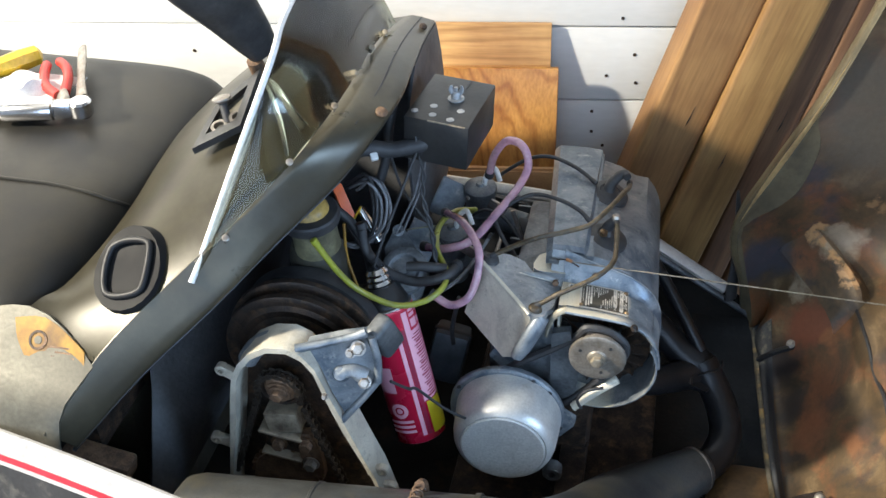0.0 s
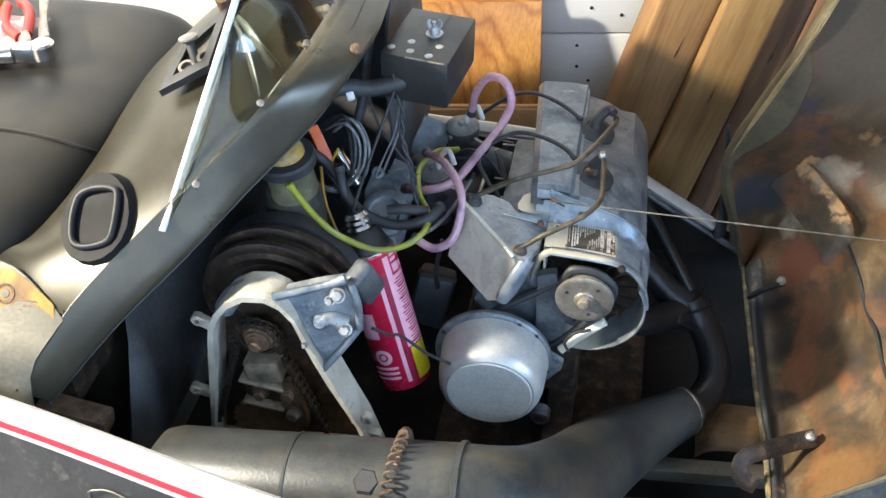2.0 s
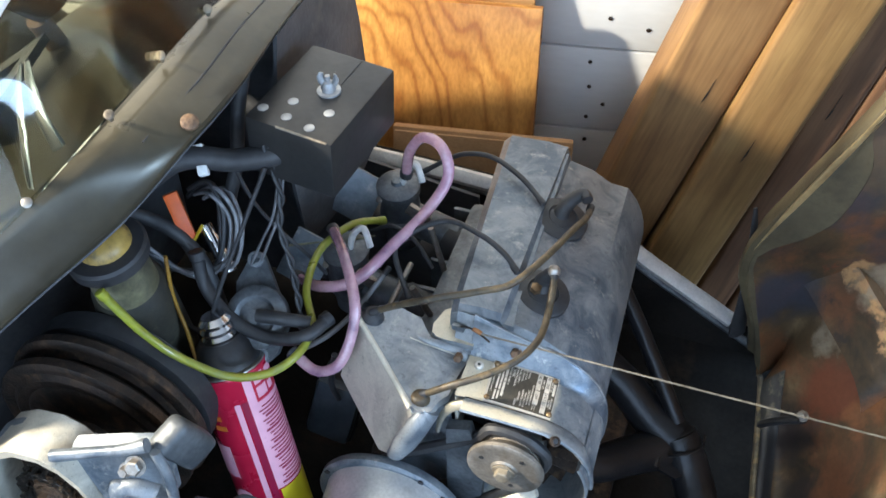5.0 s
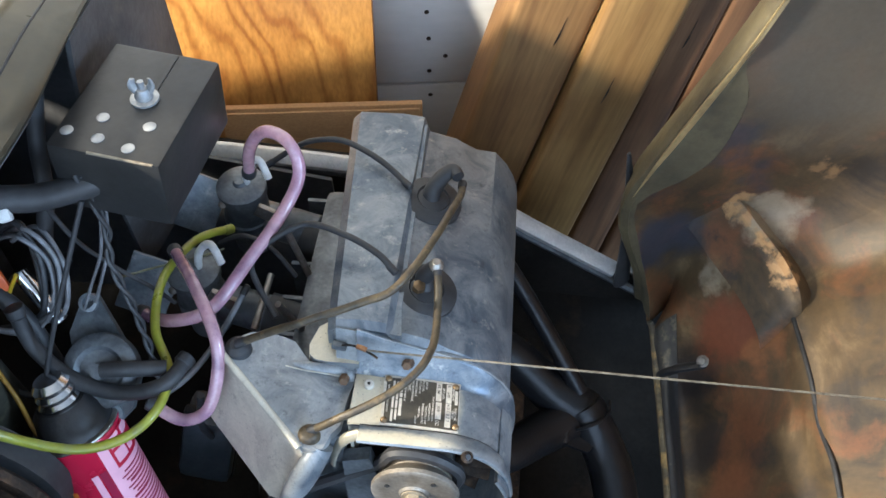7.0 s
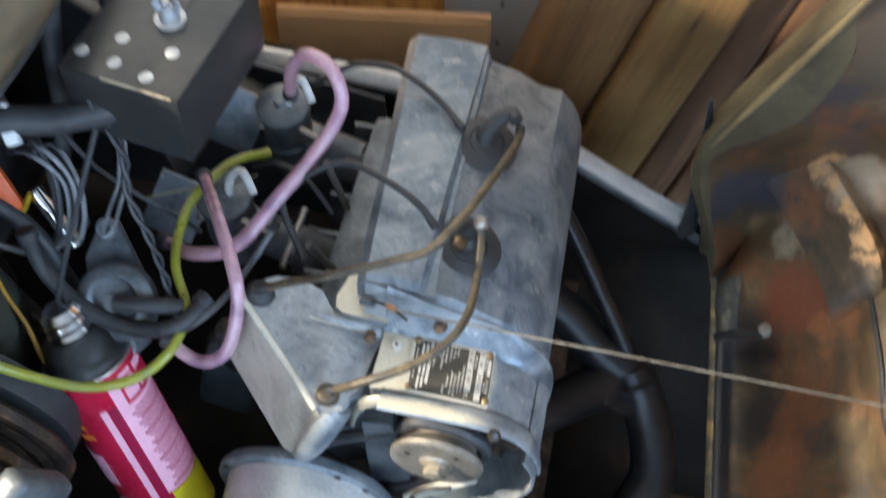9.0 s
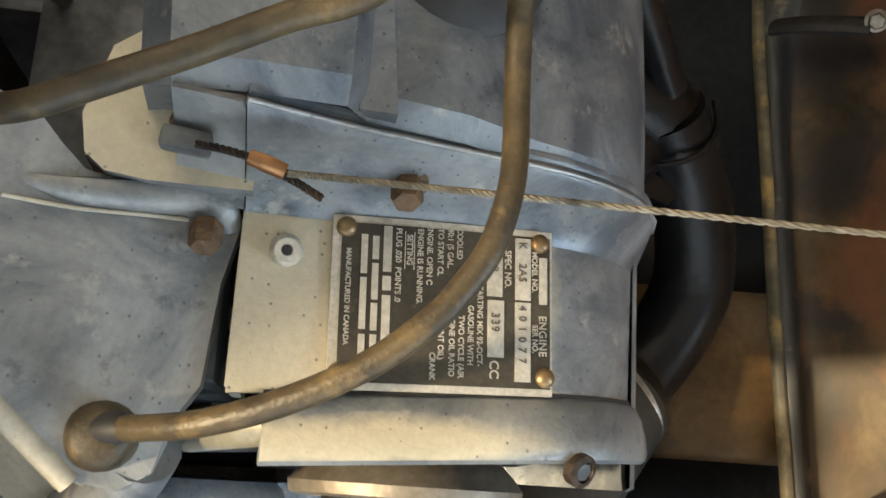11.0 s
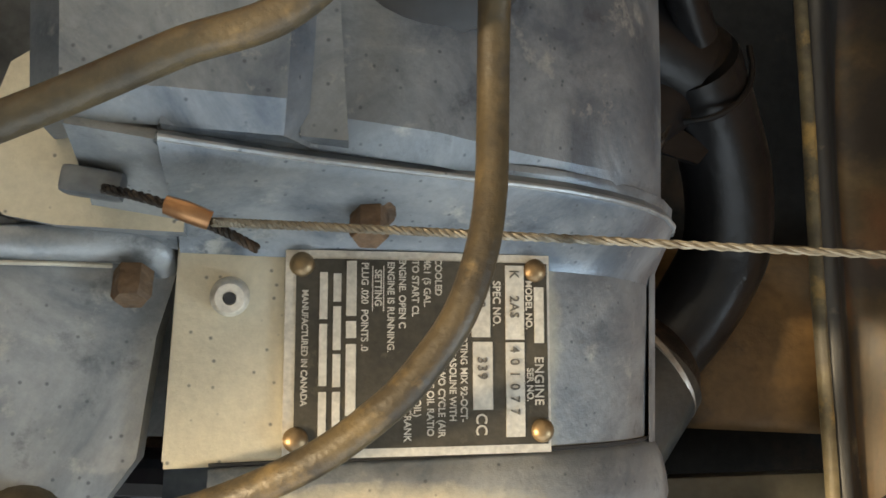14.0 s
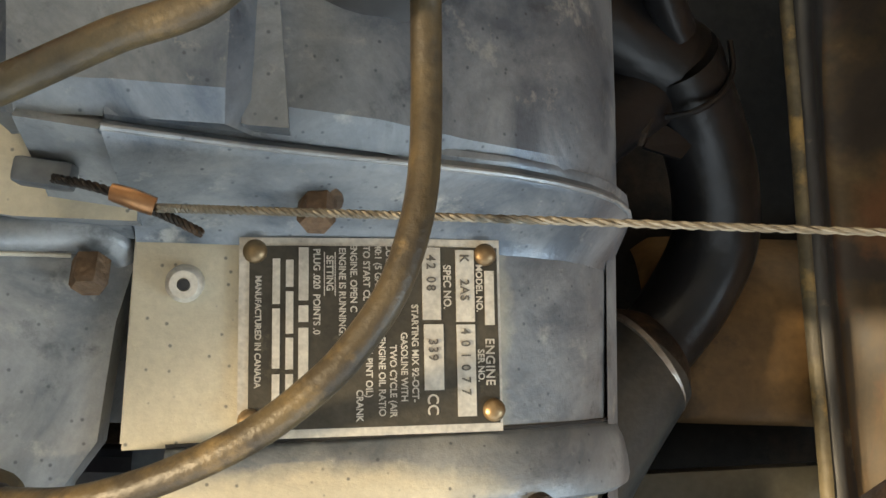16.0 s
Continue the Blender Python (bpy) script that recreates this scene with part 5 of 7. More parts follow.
for y, sag in ((0.1015, -0.004), (0.106, 0.0), (0.135, 0.001), (0.19, -0.001), (0.25, -0.003), (0.32, -0.006), (0.374, -0.008), (0.380, -0.011)):
    left = -0.077 - 0.022 * max(0.0, (y - 0.10)) / 0.27
    slim = 1.0 - 0.09 * max(0.0, y - 0.10) / 0.24
    pts = [(left - 0.004, y, -0.03), (left - 0.002, y, 0.055), (left, y, 0.0975), (left + 0.005, y, 0.1030), (-0.052, y, 0.1040), (-0.031, y, 0.1020)]
    low = 0.016 if y > 0.3 else 0.006
    pts += [(-0.026, y, 0.0985 - low), (0.002, y, 0.0900 - low), (0.024, y, 0.0760 - low)]
    pts += [(0.0765 * slim * math.cos(radians(a)), y, -0.006 + 0.084 * math.sin(radians(a))) for a in (49, 36, 24, 13, 2, -4, -9, -12)]
    rows.append([(px, py, pz + sag) for px, py, pz in pts])
part("cylinder_shroud", sheet(bm_new(), rows, -0.004), ALU, engine, "grey oxidised cast cylinder shroud", sharp=30)
part("back_wall", prism(bm_new(), [p for p in rows[-2]], (0, 0.004, 0), 0), ALU, engine)
part("front_step", prism(bm_new(), [rows[0][k] for k in range(1, 14)], (0, 0.004, 0), 0), ALU, engine)
part("rib", prism(bm_new(), [(-0.0265, 0.1000, 0.0880), (-0.0305, 0.130, 0.0890), (-0.0345, 0.37, 0.0850), (-0.0245, 0.37, 0.0840), (-0.0200, 0.130, 0.0880), (-0.0165, 0.1000, 0.0870)], (0, 0, 0.0095), 0.0022), ALU, engine, "raised cast rib")
part("rib_edge", prism(bm_new(), [(-0.0280, 0.1005, 0.0880), (-0.0322, 0.130, 0.0890), (-0.0362, 0.37, 0.0850), (-0.0338, 0.37, 0.0850), (-0.0298, 0.130, 0.0890), (-0.0258, 0.1005, 0.0880)], (0, 0, 0.0088), 0.0008), ALU_WARM, engine, "pale worn edge of the rib")
part("bolt", hexbolt(bm_new(), (0.025, 0.306, 0.0545), (0.35, 0.1, 1), 0.0065, 0.004), RUST_DARK, engine, "dark bolt in its hole")
for at in ((-0.060, 0.338, 0.0955), (-0.052, 0.279, 0.099)):
    part("stud", screw_head(bm_new(), at, (0, 0, 1), 0.006, 0.004), ALU_DARK, engine)

# spark plugs with round rubber seals
for at, elbow in (((-0.004, 0.157, 0.0880), ((0.000, 0.006, 0.012), (0.006, 0.004, 0.024), (0.011, 0.002, 0.032))), ((-0.010, 0.267, 0.0890), ((0.002, 0.004, 0.012), (0.010, 0.012, 0.022), (0.020, 0.018, 0.026), (0.026, 0.010, 0.026)))):
    at = Vector(at)
    seal = part("plug_seal", lathe(bm_new(), at + Vector((0, 0, -0.006)), (0.26, -0.05, 1), [(0, 0.0290), (0.008, 0.0290), (0.0105, 0.0262), (0.0115, 0.018), (0.0125, 0.0165), (0.0110, 0.015), (0.013, 0.011)], 36), RUBBER, engine, "black round rubber plug seal")
    part("plug_boot", tube(bm_new(), [at] + [at + Vector(e) for e in elbow], [0.0095] + [0.0085 - 0.0008 * k for k in range(len(elbow))], 6, 12), RUBBER, engine, "black rubber spark plug boot")
part("plug_tip", lathe(bm_new(), (0.007, 0.160, 0.1175), (0.1, -0.1, 1), [(0, 0.0055), (0.004, 0.0066), (0.008, 0.0060), (0.011, 0.0035), (0.0115, 0.0001)], 16), STEEL, engine, "bright metal plug terminal")
part("plug_hex", lathe(bm_new(), (-0.008, 0.152, 0.0975), (0.2, -0.1, 1), [(0, 0.0060), (0.006, 0.0060), (0.0065, 0.004)], 6), BRASS, engine, "brass plug collar")

# cast duct cover beside the ring: a sloping top with a raised far rim
def on_duct(x, y, h=0.0):
    return Vector((x, y, 0.088 - 0.293 * (x + 0.156) + 0.0465 * (y - 0.078) + h))
top = [on_duct(x, y) for x, y in ((-0.1690, 0.0730), (-0.1620, 0.0870), (-0.1480, 0.0985), (-0.1330, 0.1020), (-0.1200, 0.1010), (-0.1110, 0.0990), (-0.1030, 0.0900), (-0.0965, 0.0840), (-0.0880, 0.0825), (-0.0640, 0.0850), (-0.0578, 0.0830), (-0.0548, 0.0770), (-0.0562, 0.0700), (-0.0588, 0.0590), (-0.0601, 0.0440), (-0.0612, 0.0300), (-0.0675, 0.0200), (-0.0710, 0.0060), (-0.0790, 0.0010), (-0.0900, 0.0030))]
duct = part("duct_cover", prism(bm_new(), top, (0, 0, -0.010), 0.0028), ALU_DUCT, engine, "blue grey cast duct cover")
part("duct_rim", tube(bm_new(), [on_duct(x, y, h) for x, y, h in ((-0.1150, 0.0790, -0.003), (-0.0980, 0.0775, 0.0004), (-0.0800, 0.0785, 0.0022), (-0.0680, 0.0795, 0.0026), (-0.0600, 0.0778, 0.0020), (-0.0576, 0.0735, 0.0))], [0.002, 0.0042, 0.0052, 0.0052, 0.0046, 0.0026], 6, 12, flat=0.75), ALU_DUCT, engine, "rounded raised rim of the duct cover")
part("duct_rim_edge", tube(bm_new(), [on_duct(x, y, h) for x, y, h in ((-0.1150, 0.0735, 0.0), (-0.0980, 0.0728, 0.0012), (-0.0800, 0.0737, 0.0026), (-0.0690, 0.0742, 0.0028))], 0.0006, 6, 8), ALU_WARM, engine, "pale worn edge of the rim")
face = [on_duct(-0.1690, 0.0720, -0.006), on_duct(-0.0900, 0.0025, -0.006), Vector((-0.0860, -0.002, 0.030)), Vector((-0.112, -0.012, -0.004)), Vector((-0.124, -0.006, -0.012)), Vector((-0.190, 0.058, 0.004))]
part("duct_side", prism(bm_new(), face, (0.012, 0.014, 0.0), 0.003), ALU_WARM, engine, "dusty pale duct side")
part("duct_edge", tube(bm_new(), [on_duct(-0.1695, 0.0725, -0.001), on_duct(-0.131, 0.0385, -0.001), on_duct(-0.0905, 0.0025, -0.002)], 0.0034, 4, 10), ALU_WARM, engine, "pale worn edge of the duct")
part("duct_foot", tube(bm_new(), [(-0.074, 0.012, 0.054), (-0.082, 0.002, 0.040), (-0.094, -0.006, 0.016), (-0.104, -0.010, -0.004)], [0.012, 0.013, 0.013, 0.010], 5, 14, flat=0.8), ALU, engine, "blue grey cast foot")
part("duct_boss", lathe(bm_new(), on_duct(-0.0840, 0.0150, -0.003), (-0.1, -0.1, 1), [(0, 0.0095), (0.006, 0.0090), (0.0085, 0.0072), (0.0095, 0.005)], 20), WIRE_DARK, engine, "dusty rubber grommet in a cast boss")
part("duct_boss", lathe(bm_new(), on_duct(-0.1560, 0.0790, -0.003), (0, 0, 1), [(0, 0.012), (0.006, 0.011), (0.010, 0.006)], 20), RUBBER, engine, "rubber grommet in a cast boss")
part("bolt", hexbolt(bm_new(), on_duct(-0.0640, 0.0742, 0.0042), (0.05, -0.90, 0.42), 0.0046, 0.0078, False), RUST, engine, "rusty bolt head")
part("bolt", hexbolt(bm_new(), (-0.0105, 0.0900, 0.0720), (0, -0.85, 0.52), 0.0046, 0.0078, True), RUST, engine, "rusty bolt head with a washer")
part("bolt", hexbolt(bm_new(), (-0.072, 0.1000, 0.0760), (0.1, -0.6, 0.8), 0.0040, 0.004, False), RUST, engine, "small rusty bolt head")
nd = Vector((0.08, -0.20, 0.97)).normalized()
nut_at = Vector((-0.0420, 0.0690, 0.0625))
nut = lathe(bm_new(), nut_at, nd, [(0, 0.0046), (0.0035, 0.0046), (0.0048, 0.0042), (0.0056, 0.0034), (0.0056, 0.0016), (0.002, 0.0014)], 24)
collar = part("collar_nut", nut, PLATE_BARE, engine, "bright round collar nut")
part("bore", rod(bm_new(), nut_at + 0.0050 * nd, nut_at + 0.0058 * nd, 0.0014, seg=12), BLACK, collar, "dark bore")

# starter housing: flange and drum
starter = part("starter_flange", lathe(bm_new(), (-0.117, 0.004, -0.118), (0, -1, 0), [(0, 0.080), (0.004, 0.083), (0.010, 0.083), (0.013, 0.080), (0.013, 0.074)], 48), ALU, engine, "cast starter flange")
drum = [(0.008, 0.0765), (0.02, 0.0755), (0.055, 0.073), (0.066, 0.0705), (0.0735, 0.0665), (0.0775, 0.0615), (0.0765, 0.0604), (0.0758, 0.0596), (0.0758, 0.001)]
part("starter_drum", lathe(bm_new(), (-0.114, 0.002, -0.118), (0.03, -1, 0), drum, 56), ALU_BRIGHT, engine, "brushed aluminium recoil starter drum")
part("starter_cap", lathe(bm_new(), (-0.1117, -0.0738, -0.118), (0.03, -1, 0), [(-0.001, 0.0590), (0.0022, 0.0588), (0.0034, 0.0572), (0.0030, 0.0540), (0.0030, 0.001)], 56), surface("bare_aluminium_cap", (0.72, 0.71, 0.68), (0.60, 0.59, 0.57), 0.42, 0.35, scale=12, grain=320, bump=0.1), engine, "flat bare cap of the starter")
for w in (62, 40, -12, -22, 150):
    a = radians(w)
    part("flange_hole", rod(bm_new(), (-0.117 + 0.0795 * math.cos(a), -0.009, -0.118 + 0.0795 * math.sin(a)), (-0.117 + 0.0795 * math.cos(a), -0.0102, -0.118 + 0.0795 * math.sin(a)), 0.0032, seg=10), BLACK, engine)
part("flange_arm", prism(bm_new(), [(-0.045, -0.006, -0.10), (-0.018, -0.006, -0.118), (-0.02, -0.006, -0.13), (-0.05, -0.006, -0.17), (-0.065, -0.006, -0.15)], (0, 0.010, 0), 0.002), ALU, engine)
part("starter_lug", lathe(bm_new(), (-0.045, -0.02, -0.205), (0, -1, 0), [(0, 0.014), (0.016, 0.014), (0.018, 0.012), (0.018, 0.006), (0.004, 0.006)], 20), ALU_DARK, engine)
bm = bm_new()
block(bm, (0.17, 0.30, 0.14), Matrix.Translation((-0.05, 0.20, -0.06)), 0.012)
part("cylinder_block", bm, ALU_DARK, engine, "dark finned cylinder block")
part("crankcase", block(bm_new(), (0.17, 0.30, 0.14), Matrix.Translation((-0.085, 0.20, -0.19)), 0.02), RUST_DARK, engine, "dark grimy crankcase")
for k in range(7):
    part("cooling_fin", block(bm_new(), (0.20, 0.005, 0.11), Matrix.Translation((-0.055, 0.07 + 0.045 * k, -0.055)), 0.001), ALU_DARK, engine)

# data plate
PLATE_AT = Vector((-0.0298, 0.0806, 0.0620))
PU = Vector((0.0660, 0.0037, -0.0106)) / 0.067
PV = Vector((0.0022, -0.0492, 0.0)) / 0.052
pn = PV.cross(PU).normalized()
def on_plate(u, v, h):
    """u along the plate from its plain end (0 to 0.067), v from its far side (0 to 0.052), h metres above it; the sheet bows a little."""
    return PLATE_AT + u * PU + v * PV + (h + 0.0011 * (1 - (2 * u / 0.067 - 1) ** 2)) * pn
def plate_strip(u0, v0, u1, v1, h, thick):
    n = max(1, int(abs(u1 - u0) / 0.006))
    return sheet(bm_new(), [[on_plate(u0 + (u1 - u0) * k / n, v, h) for v in (v0, v1)] for k in range(n + 1)], thick)
plate = part("data_plate", plate_strip(0, 0, 0.067, 0.052, 0.0012, 0.0012), PLATE_BARE, engine, "black and bare metal engine data plate")
def plate_patch(u0, v0, u1, v1, h, material, name, label=""):
    return part(name, plate_strip(u0, v0, u1, v1, h + 0.0003, 0.0003), material, plate, label)
plate_patch(0.0025, 0.0022, 0.0662, 0.0498, 0.0013, PLATE_BLACK, "black_field", "black printed field")
# writing on the plate; lines run across it, tops towards its headed end
def plate_text(words, u, v, size, material=None, spread=1.0, h=0.0017):
    cu = bpy.data.curves.new("letters", "FONT")
    cu.body, cu.size, cu.extrude, cu.space_character, cu.offset = words, size, 0.00008, spread, 0.00005
    tmp = bpy.data.objects.new("letters", cu)
    scene.collection.objects.link(tmp)
    me = bpy.data.meshes.new_from_object(tmp.evaluated_get(bpy.context.evaluated_depsgraph_get()))
    bpy.data.objects.remove(tmp)
    rot = Matrix((PV, PU, pn)).transposed().to_4x4()
    rot.translation = on_plate(u, v, h) - OFFSET[plate]
    me.transform(rot)
    me.materials.clear()
    me.materials.append(material or PLATE_BARE)
    ob = new("lettering", me)
    ob.parent = plate
    OFFSET[ob] = OFFSET[plate]
    return ob


def plate_bar(u, v0, v1, size, material=None):
    plate_patch(u, v0, u + size, v1, 0.0016, material or PLATE_BARE, "print_bar")


US = 0.067 / 472
def col(px):
    return (px - 425) * US
def row(py):
    return (py - 420) * 0.052 / 350
for px0, px1, py0, py1 in ((811, 846, 440, 572), (811, 846, 577, 742), (748, 782, 436, 568), (750, 786, 576, 694)):
    plate_patch(col(px0), row(py0), col(px1), row(py1), 0.0016, PLATE_BARE, "blank_field", "bare metal field")
plate_bar(col(866), row(478), row(578), 18 * US)
plate_text("ENGINE", col(866), row(602), 0.0034, spread=1.08)
plate_text("MODEL NO.", col(850), row(466), 0.0024)
plate_text("SER NO.", col(851), row(622), 0.0024)
plate_text("SPEC NO.", col(788), row(468), 0.0028)
plate_text("401077", col(819), row(584), 0.0034, STAMP, 1.9, 0.0021)
plate_text("K    2AS", col(819), row(448), 0.0034, STAMP, 1.1, 0.0021)
plate_text("42 08", col(756), row(450), 0.0034, STAMP, 1.3, 0.0021)
plate_text("339", col(758), row(602), 0.0036, STAMP, 1.15, 0.0021)
plate_text("CC", col(756), row(700), 0.0040)
for words, px, py in (("STARTING MIX 92-OCT-", 728, 540), ("GASOLINE WITH", 708, 590), ("TWO CYCLE (AIR", 688, 612), ("COOLED", 682, 430), ("ENGINE OIL RATIO", 668, 598), ("40:1 (5 GAL.", 662, 432), ("1 PINT OIL)", 645, 622),
                      ("TO START CL", 641, 434), ("CRANK", 628, 690), ("ENGINE. OPEN C", 618, 430), ("ENGINE IS RUNNING.", 598, 438), ("SETTING", 576, 452), ("PLUG .020  POINTS .0", 553, 440)):
    plate_text(words, col(px), row(py), 0.0024)
for px, cap, words in ((527, 17, ((438, 532), (541, 570), (580, 700))), (505, 13, ((460, 508), (516, 590), (597, 652), (660, 730))), (482, 13, ((458, 538), (546, 650), (660, 744)))):
    for a, b in words:
        plate_bar(col(px), row(a), row(b), cap * US)
plate_text("MANUFACTURED IN CANADA", col(453), row(488), 0.0021)
for px0, px1 in ((571, 572.5), (590, 591.5)):
    plate_patch(col(px0), row(446), col(px1), row(524), 0.0016, PLATE_BARE, "print_line")
for u, v in ((col(452), row(445)), (col(868), row(448)), (col(879), row(732)), (col(446), row(738))):
    part("rivet", lathe(bm_new(), on_plate(u, v, 0.001), pn, [(0, 0.0030), (0.001, 0.0030), (0.002, 0.0023), (0.0026, 0.001), (0.0027, 0.0001)], 16), BRASS, plate, "tarnished brass rivet")

# ---------------------------------------------------------------- leads, cable and hoses
def hose_thing(name, label, pts, r, material, per=8, flat=1.0):
    ob = thing(name, label, name.split("_")[-1], pts[0])
    part("strand", tube(bm_new(), pts, r, per, 14, flat=flat), material, ob)
    if name in ("spark_plug_lead", "pink_fuel_line", "yellow_fuel_line", "black_hose", "vent_hose"):
        for a, b in ((0, 1), (-1, -2)):
            p, q = Vector(pts[a]), Vector(pts[b])
            d = (q - p).normalized()
            part("end_sleeve", lathe(bm_new(), p - 0.002 * d, d, [(0, r * 0.8), (0.001, r * 1.22), (0.009, r * 1.22), (0.011, r * 0.98)], 14), RUBBER if name != "yellow_fuel_line" else material, ob, "short sleeve at its end")
    return ob


hose_thing("spark_plug_lead", "brown grey rubber spark plug lead arching over the data plate",
           [(0.008, 0.159, 0.122), (0.0105, 0.146, 0.116), (0.0118, 0.130, 0.1065), (0.0125, 0.118, 0.1035), (0.0130, 0.105, 0.1025), (0.0128, 0.090, 0.1050), (0.0110, 0.077, 0.1085), (0.0070, 0.064, 0.1098), (0.0010, 0.054, 0.1092), (-0.0060, 0.0455, 0.1082), (-0.0195, 0.0345, 0.1045), (-0.038, 0.0250, 0.0980), (-0.057, 0.0190, 0.0890), (-0.072, 0.0172, 0.0770), (-0.084, 0.0168, 0.0670)], 0.0035, WIRE_DARK, 10)
hose_thing("spark_plug_lead", "brown grey rubber spark plug lead running to the duct cover",
           [(0.020, 0.277, 0.106), (0.020, 0.255, 0.112), (0.013, 0.215, 0.128), (0.002, 0.170, 0.139), (-0.012, 0.132, 0.1435), (-0.027, 0.112, 0.140), (-0.046, 0.1045, 0.1355), (-0.064, 0.0950, 0.1345), (-0.083, 0.0855, 0.1340), (-0.098, 0.0795, 0.1310), (-0.113, 0.080, 0.122), (-0.135, 0.080, 0.108), (-0.155, 0.079, 0.095)], 0.0035, WIRE_DARK, 10)
pull = thing("pull_cable", "thin twisted steel cable from the engine to the raised hood", "cable", (-0.04, 0.06, 0.12))
cable_line = [Vector((-0.043, 0.0806, 0.0985)), Vector((-0.010, 0.0815, 0.0962)), Vector((0.06, 0.0828, 0.0930)), Vector((0.243, 0.0862, 0.0842)), Vector((0.575, 0.0925, 0.068))]
fine_line = spline(cable_line, 60)
for k in range(3):
    bm = bm_new()
    tw = []
    for i, p in enumerate(fine_line):
        d = (fine_line[min(i + 1, len(fine_line) - 1)] - fine_line[max(i - 1, 0)]).normalized()
        _, u, v = basis_of(d)
        a = i * 1.1 + k * 2.094
        tw.append(p + 0.00055 * (math.cos(a) * u + math.sin(a) * v))
    tube(bm, tw, 0.00055, 1, 6)
    part("strand", bm, CABLE, pull)
part("ferrule", tube(bm_new(), [(-0.0525, 0.0835, 0.0992), (-0.048, 0.0822, 0.0993), (-0.0435, 0.0808, 0.0986)], [0.0021, 0.0024, 0.0022], 4, 12, flat=0.75), COPPER, pull, "crimped copper ferrule")
tail = spline([(-0.0455, 0.0808, 0.0980), (-0.040, 0.0788, 0.0966), (-0.034, 0.0762, 0.0948)], 14)
lead_in = spline([(-0.066, 0.0868, 0.0945), (-0.059, 0.0853, 0.0975), (-0.051, 0.0832, 0.0990)], 14)
for name_of, path in (("tail", tail), ("lead_in", lead_in)):
    bm = bm_new()
    for k in range(3):
        tw = []
        for i, p in enumerate(path):
            d, u, v = basis_of(path[min(i + 1, len(path) - 1)] - path[max(i - 1, 0)])
            a = i * 0.8 + k * 2.094
            tw.append(p + 0.0006 * (math.cos(a) * u + math.sin(a) * v))
        tube(bm, tw, 0.00058, 1, 6)
    part(name_of, bm, RUST_DARK, pull, "dark frayed strands")
part("anchor", block(bm_new(), (0.013, 0.006, 0.0065), Matrix.Translation((-0.0690, 0.0885, 0.0905)) @ Matrix.Rotation(radians(-6), 4, "Z"), 0.0015), ALU_DARK, pull, "blue grey anchor block")

hose_thing("yellow_fuel_line", "yellow plastic fuel line drooping in a loop",
           [(-0.211, 0.25, 0.046), (-0.234, 0.216, 0.065), (-0.246, 0.157, 0.079), (-0.237, 0.099, 0.081), (-0.216, 0.062, 0.073), (-0.212, 0.021, 0.077), (-0.233, -0.007, 0.072), (-0.269, -0.023, 0.074), (-0.312, -0.032, 0.100), (-0.336, -0.037, 0.130), (-0.351, -0.040, 0.158), (-0.364, -0.042, 0.184)], 0.0042, YELLOW_HOSE)
hose_thing("pink_fuel_line", "pink translucent fuel line bent in a tall loop",
           [(-0.196, 0.291, 0.085), (-0.186, 0.281, 0.13), (-0.165, 0.270, 0.164), (-0.140, 0.258, 0.165), (-0.129, 0.243, 0.140), (-0.141, 0.213, 0.118), (-0.164, 0.166, 0.103), (-0.19, 0.119, 0.088), (-0.229, 0.114, 0.071), (-0.265, 0.129, 0.059)], 0.0062, PINK_HOSE)
hose_thing("pink_fuel_line", "pink translucent fuel line hanging beside the duct",
           [(-0.244, 0.187, 0.082), (-0.206, 0.131, 0.109), (-0.178, 0.087, 0.109), (-0.17, 0.068, 0.093), (-0.172, 0.051, 0.069), (-0.181, 0.037, 0.049), (-0.205, 0.035, 0.035), (-0.234, 0.044, 0.044)], 0.0058, PINK_HOSE)
hose_thing("black_hose", "thick black rubber hose sagging past the fuel pump",
           [(-0.337, 0.069, 0.134), (-0.327, 0.057, 0.095), (-0.293, 0.042, 0.075), (-0.252, 0.037, 0.068), (-0.213, 0.041, 0.08), (-0.20, 0.07, 0.08)], 0.0068, RUBBER)
hose_thing("grey_wire", "grey insulated wire hanging from the cowl", [(-0.383, 0.015, 0.139), (-0.377, -0.006, 0.093), (-0.353, -0.03, 0.067), (-0.326, -0.034, 0.044)], 0.003, GREY_WIRE)
hose_thing("ochre_wire", "ochre thin wire hanging from the cowl", [(-0.351, 0.04, 0.153), (-0.348, 0.03, 0.108), (-0.336, 0.02, 0.071), (-0.318, 0.0, 0.055), (-0.30, -0.01, 0.045)], 0.0021, LABEL)
hose_thing("wiring_loom", "black taped wiring loom under the cowl", [(-0.40, 0.04, 0.19), (-0.354, 0.071, 0.236), (-0.327, 0.087, 0.246), (-0.293, 0.103, 0.238), (-0.25, 0.12, 0.243)], 0.011, RUBBER)
drop = spline([(-0.262, 0.112, 0.256), (-0.255, 0.112, 0.2), (-0.253, 0.097, 0.168), (-0.241, 0.085, 0.13), (-0.234, 0.075, 0.09), (-0.228, 0.06, 0.06)], 8)
for k in range(2):
    hose_thing("twisted_wire", "thin dark wire twisted with its pair below the black box", [p + 0.0022 * Vector((math.cos(i * 0.7 + math.pi * k), math.sin(i * 0.7 + math.pi * k), 0)) for i, p in enumerate(drop)], 0.0019, RUBBER, 2)
hose_thing("wiring_loom", "black wires dropping behind the flange", [(-0.30, 0.16, 0.30), (-0.31, 0.15, 0.25), (-0.315, 0.14, 0.2), (-0.33, 0.13, 0.14), (-0.34, 0.13, 0.06)], 0.007, RUBBER)
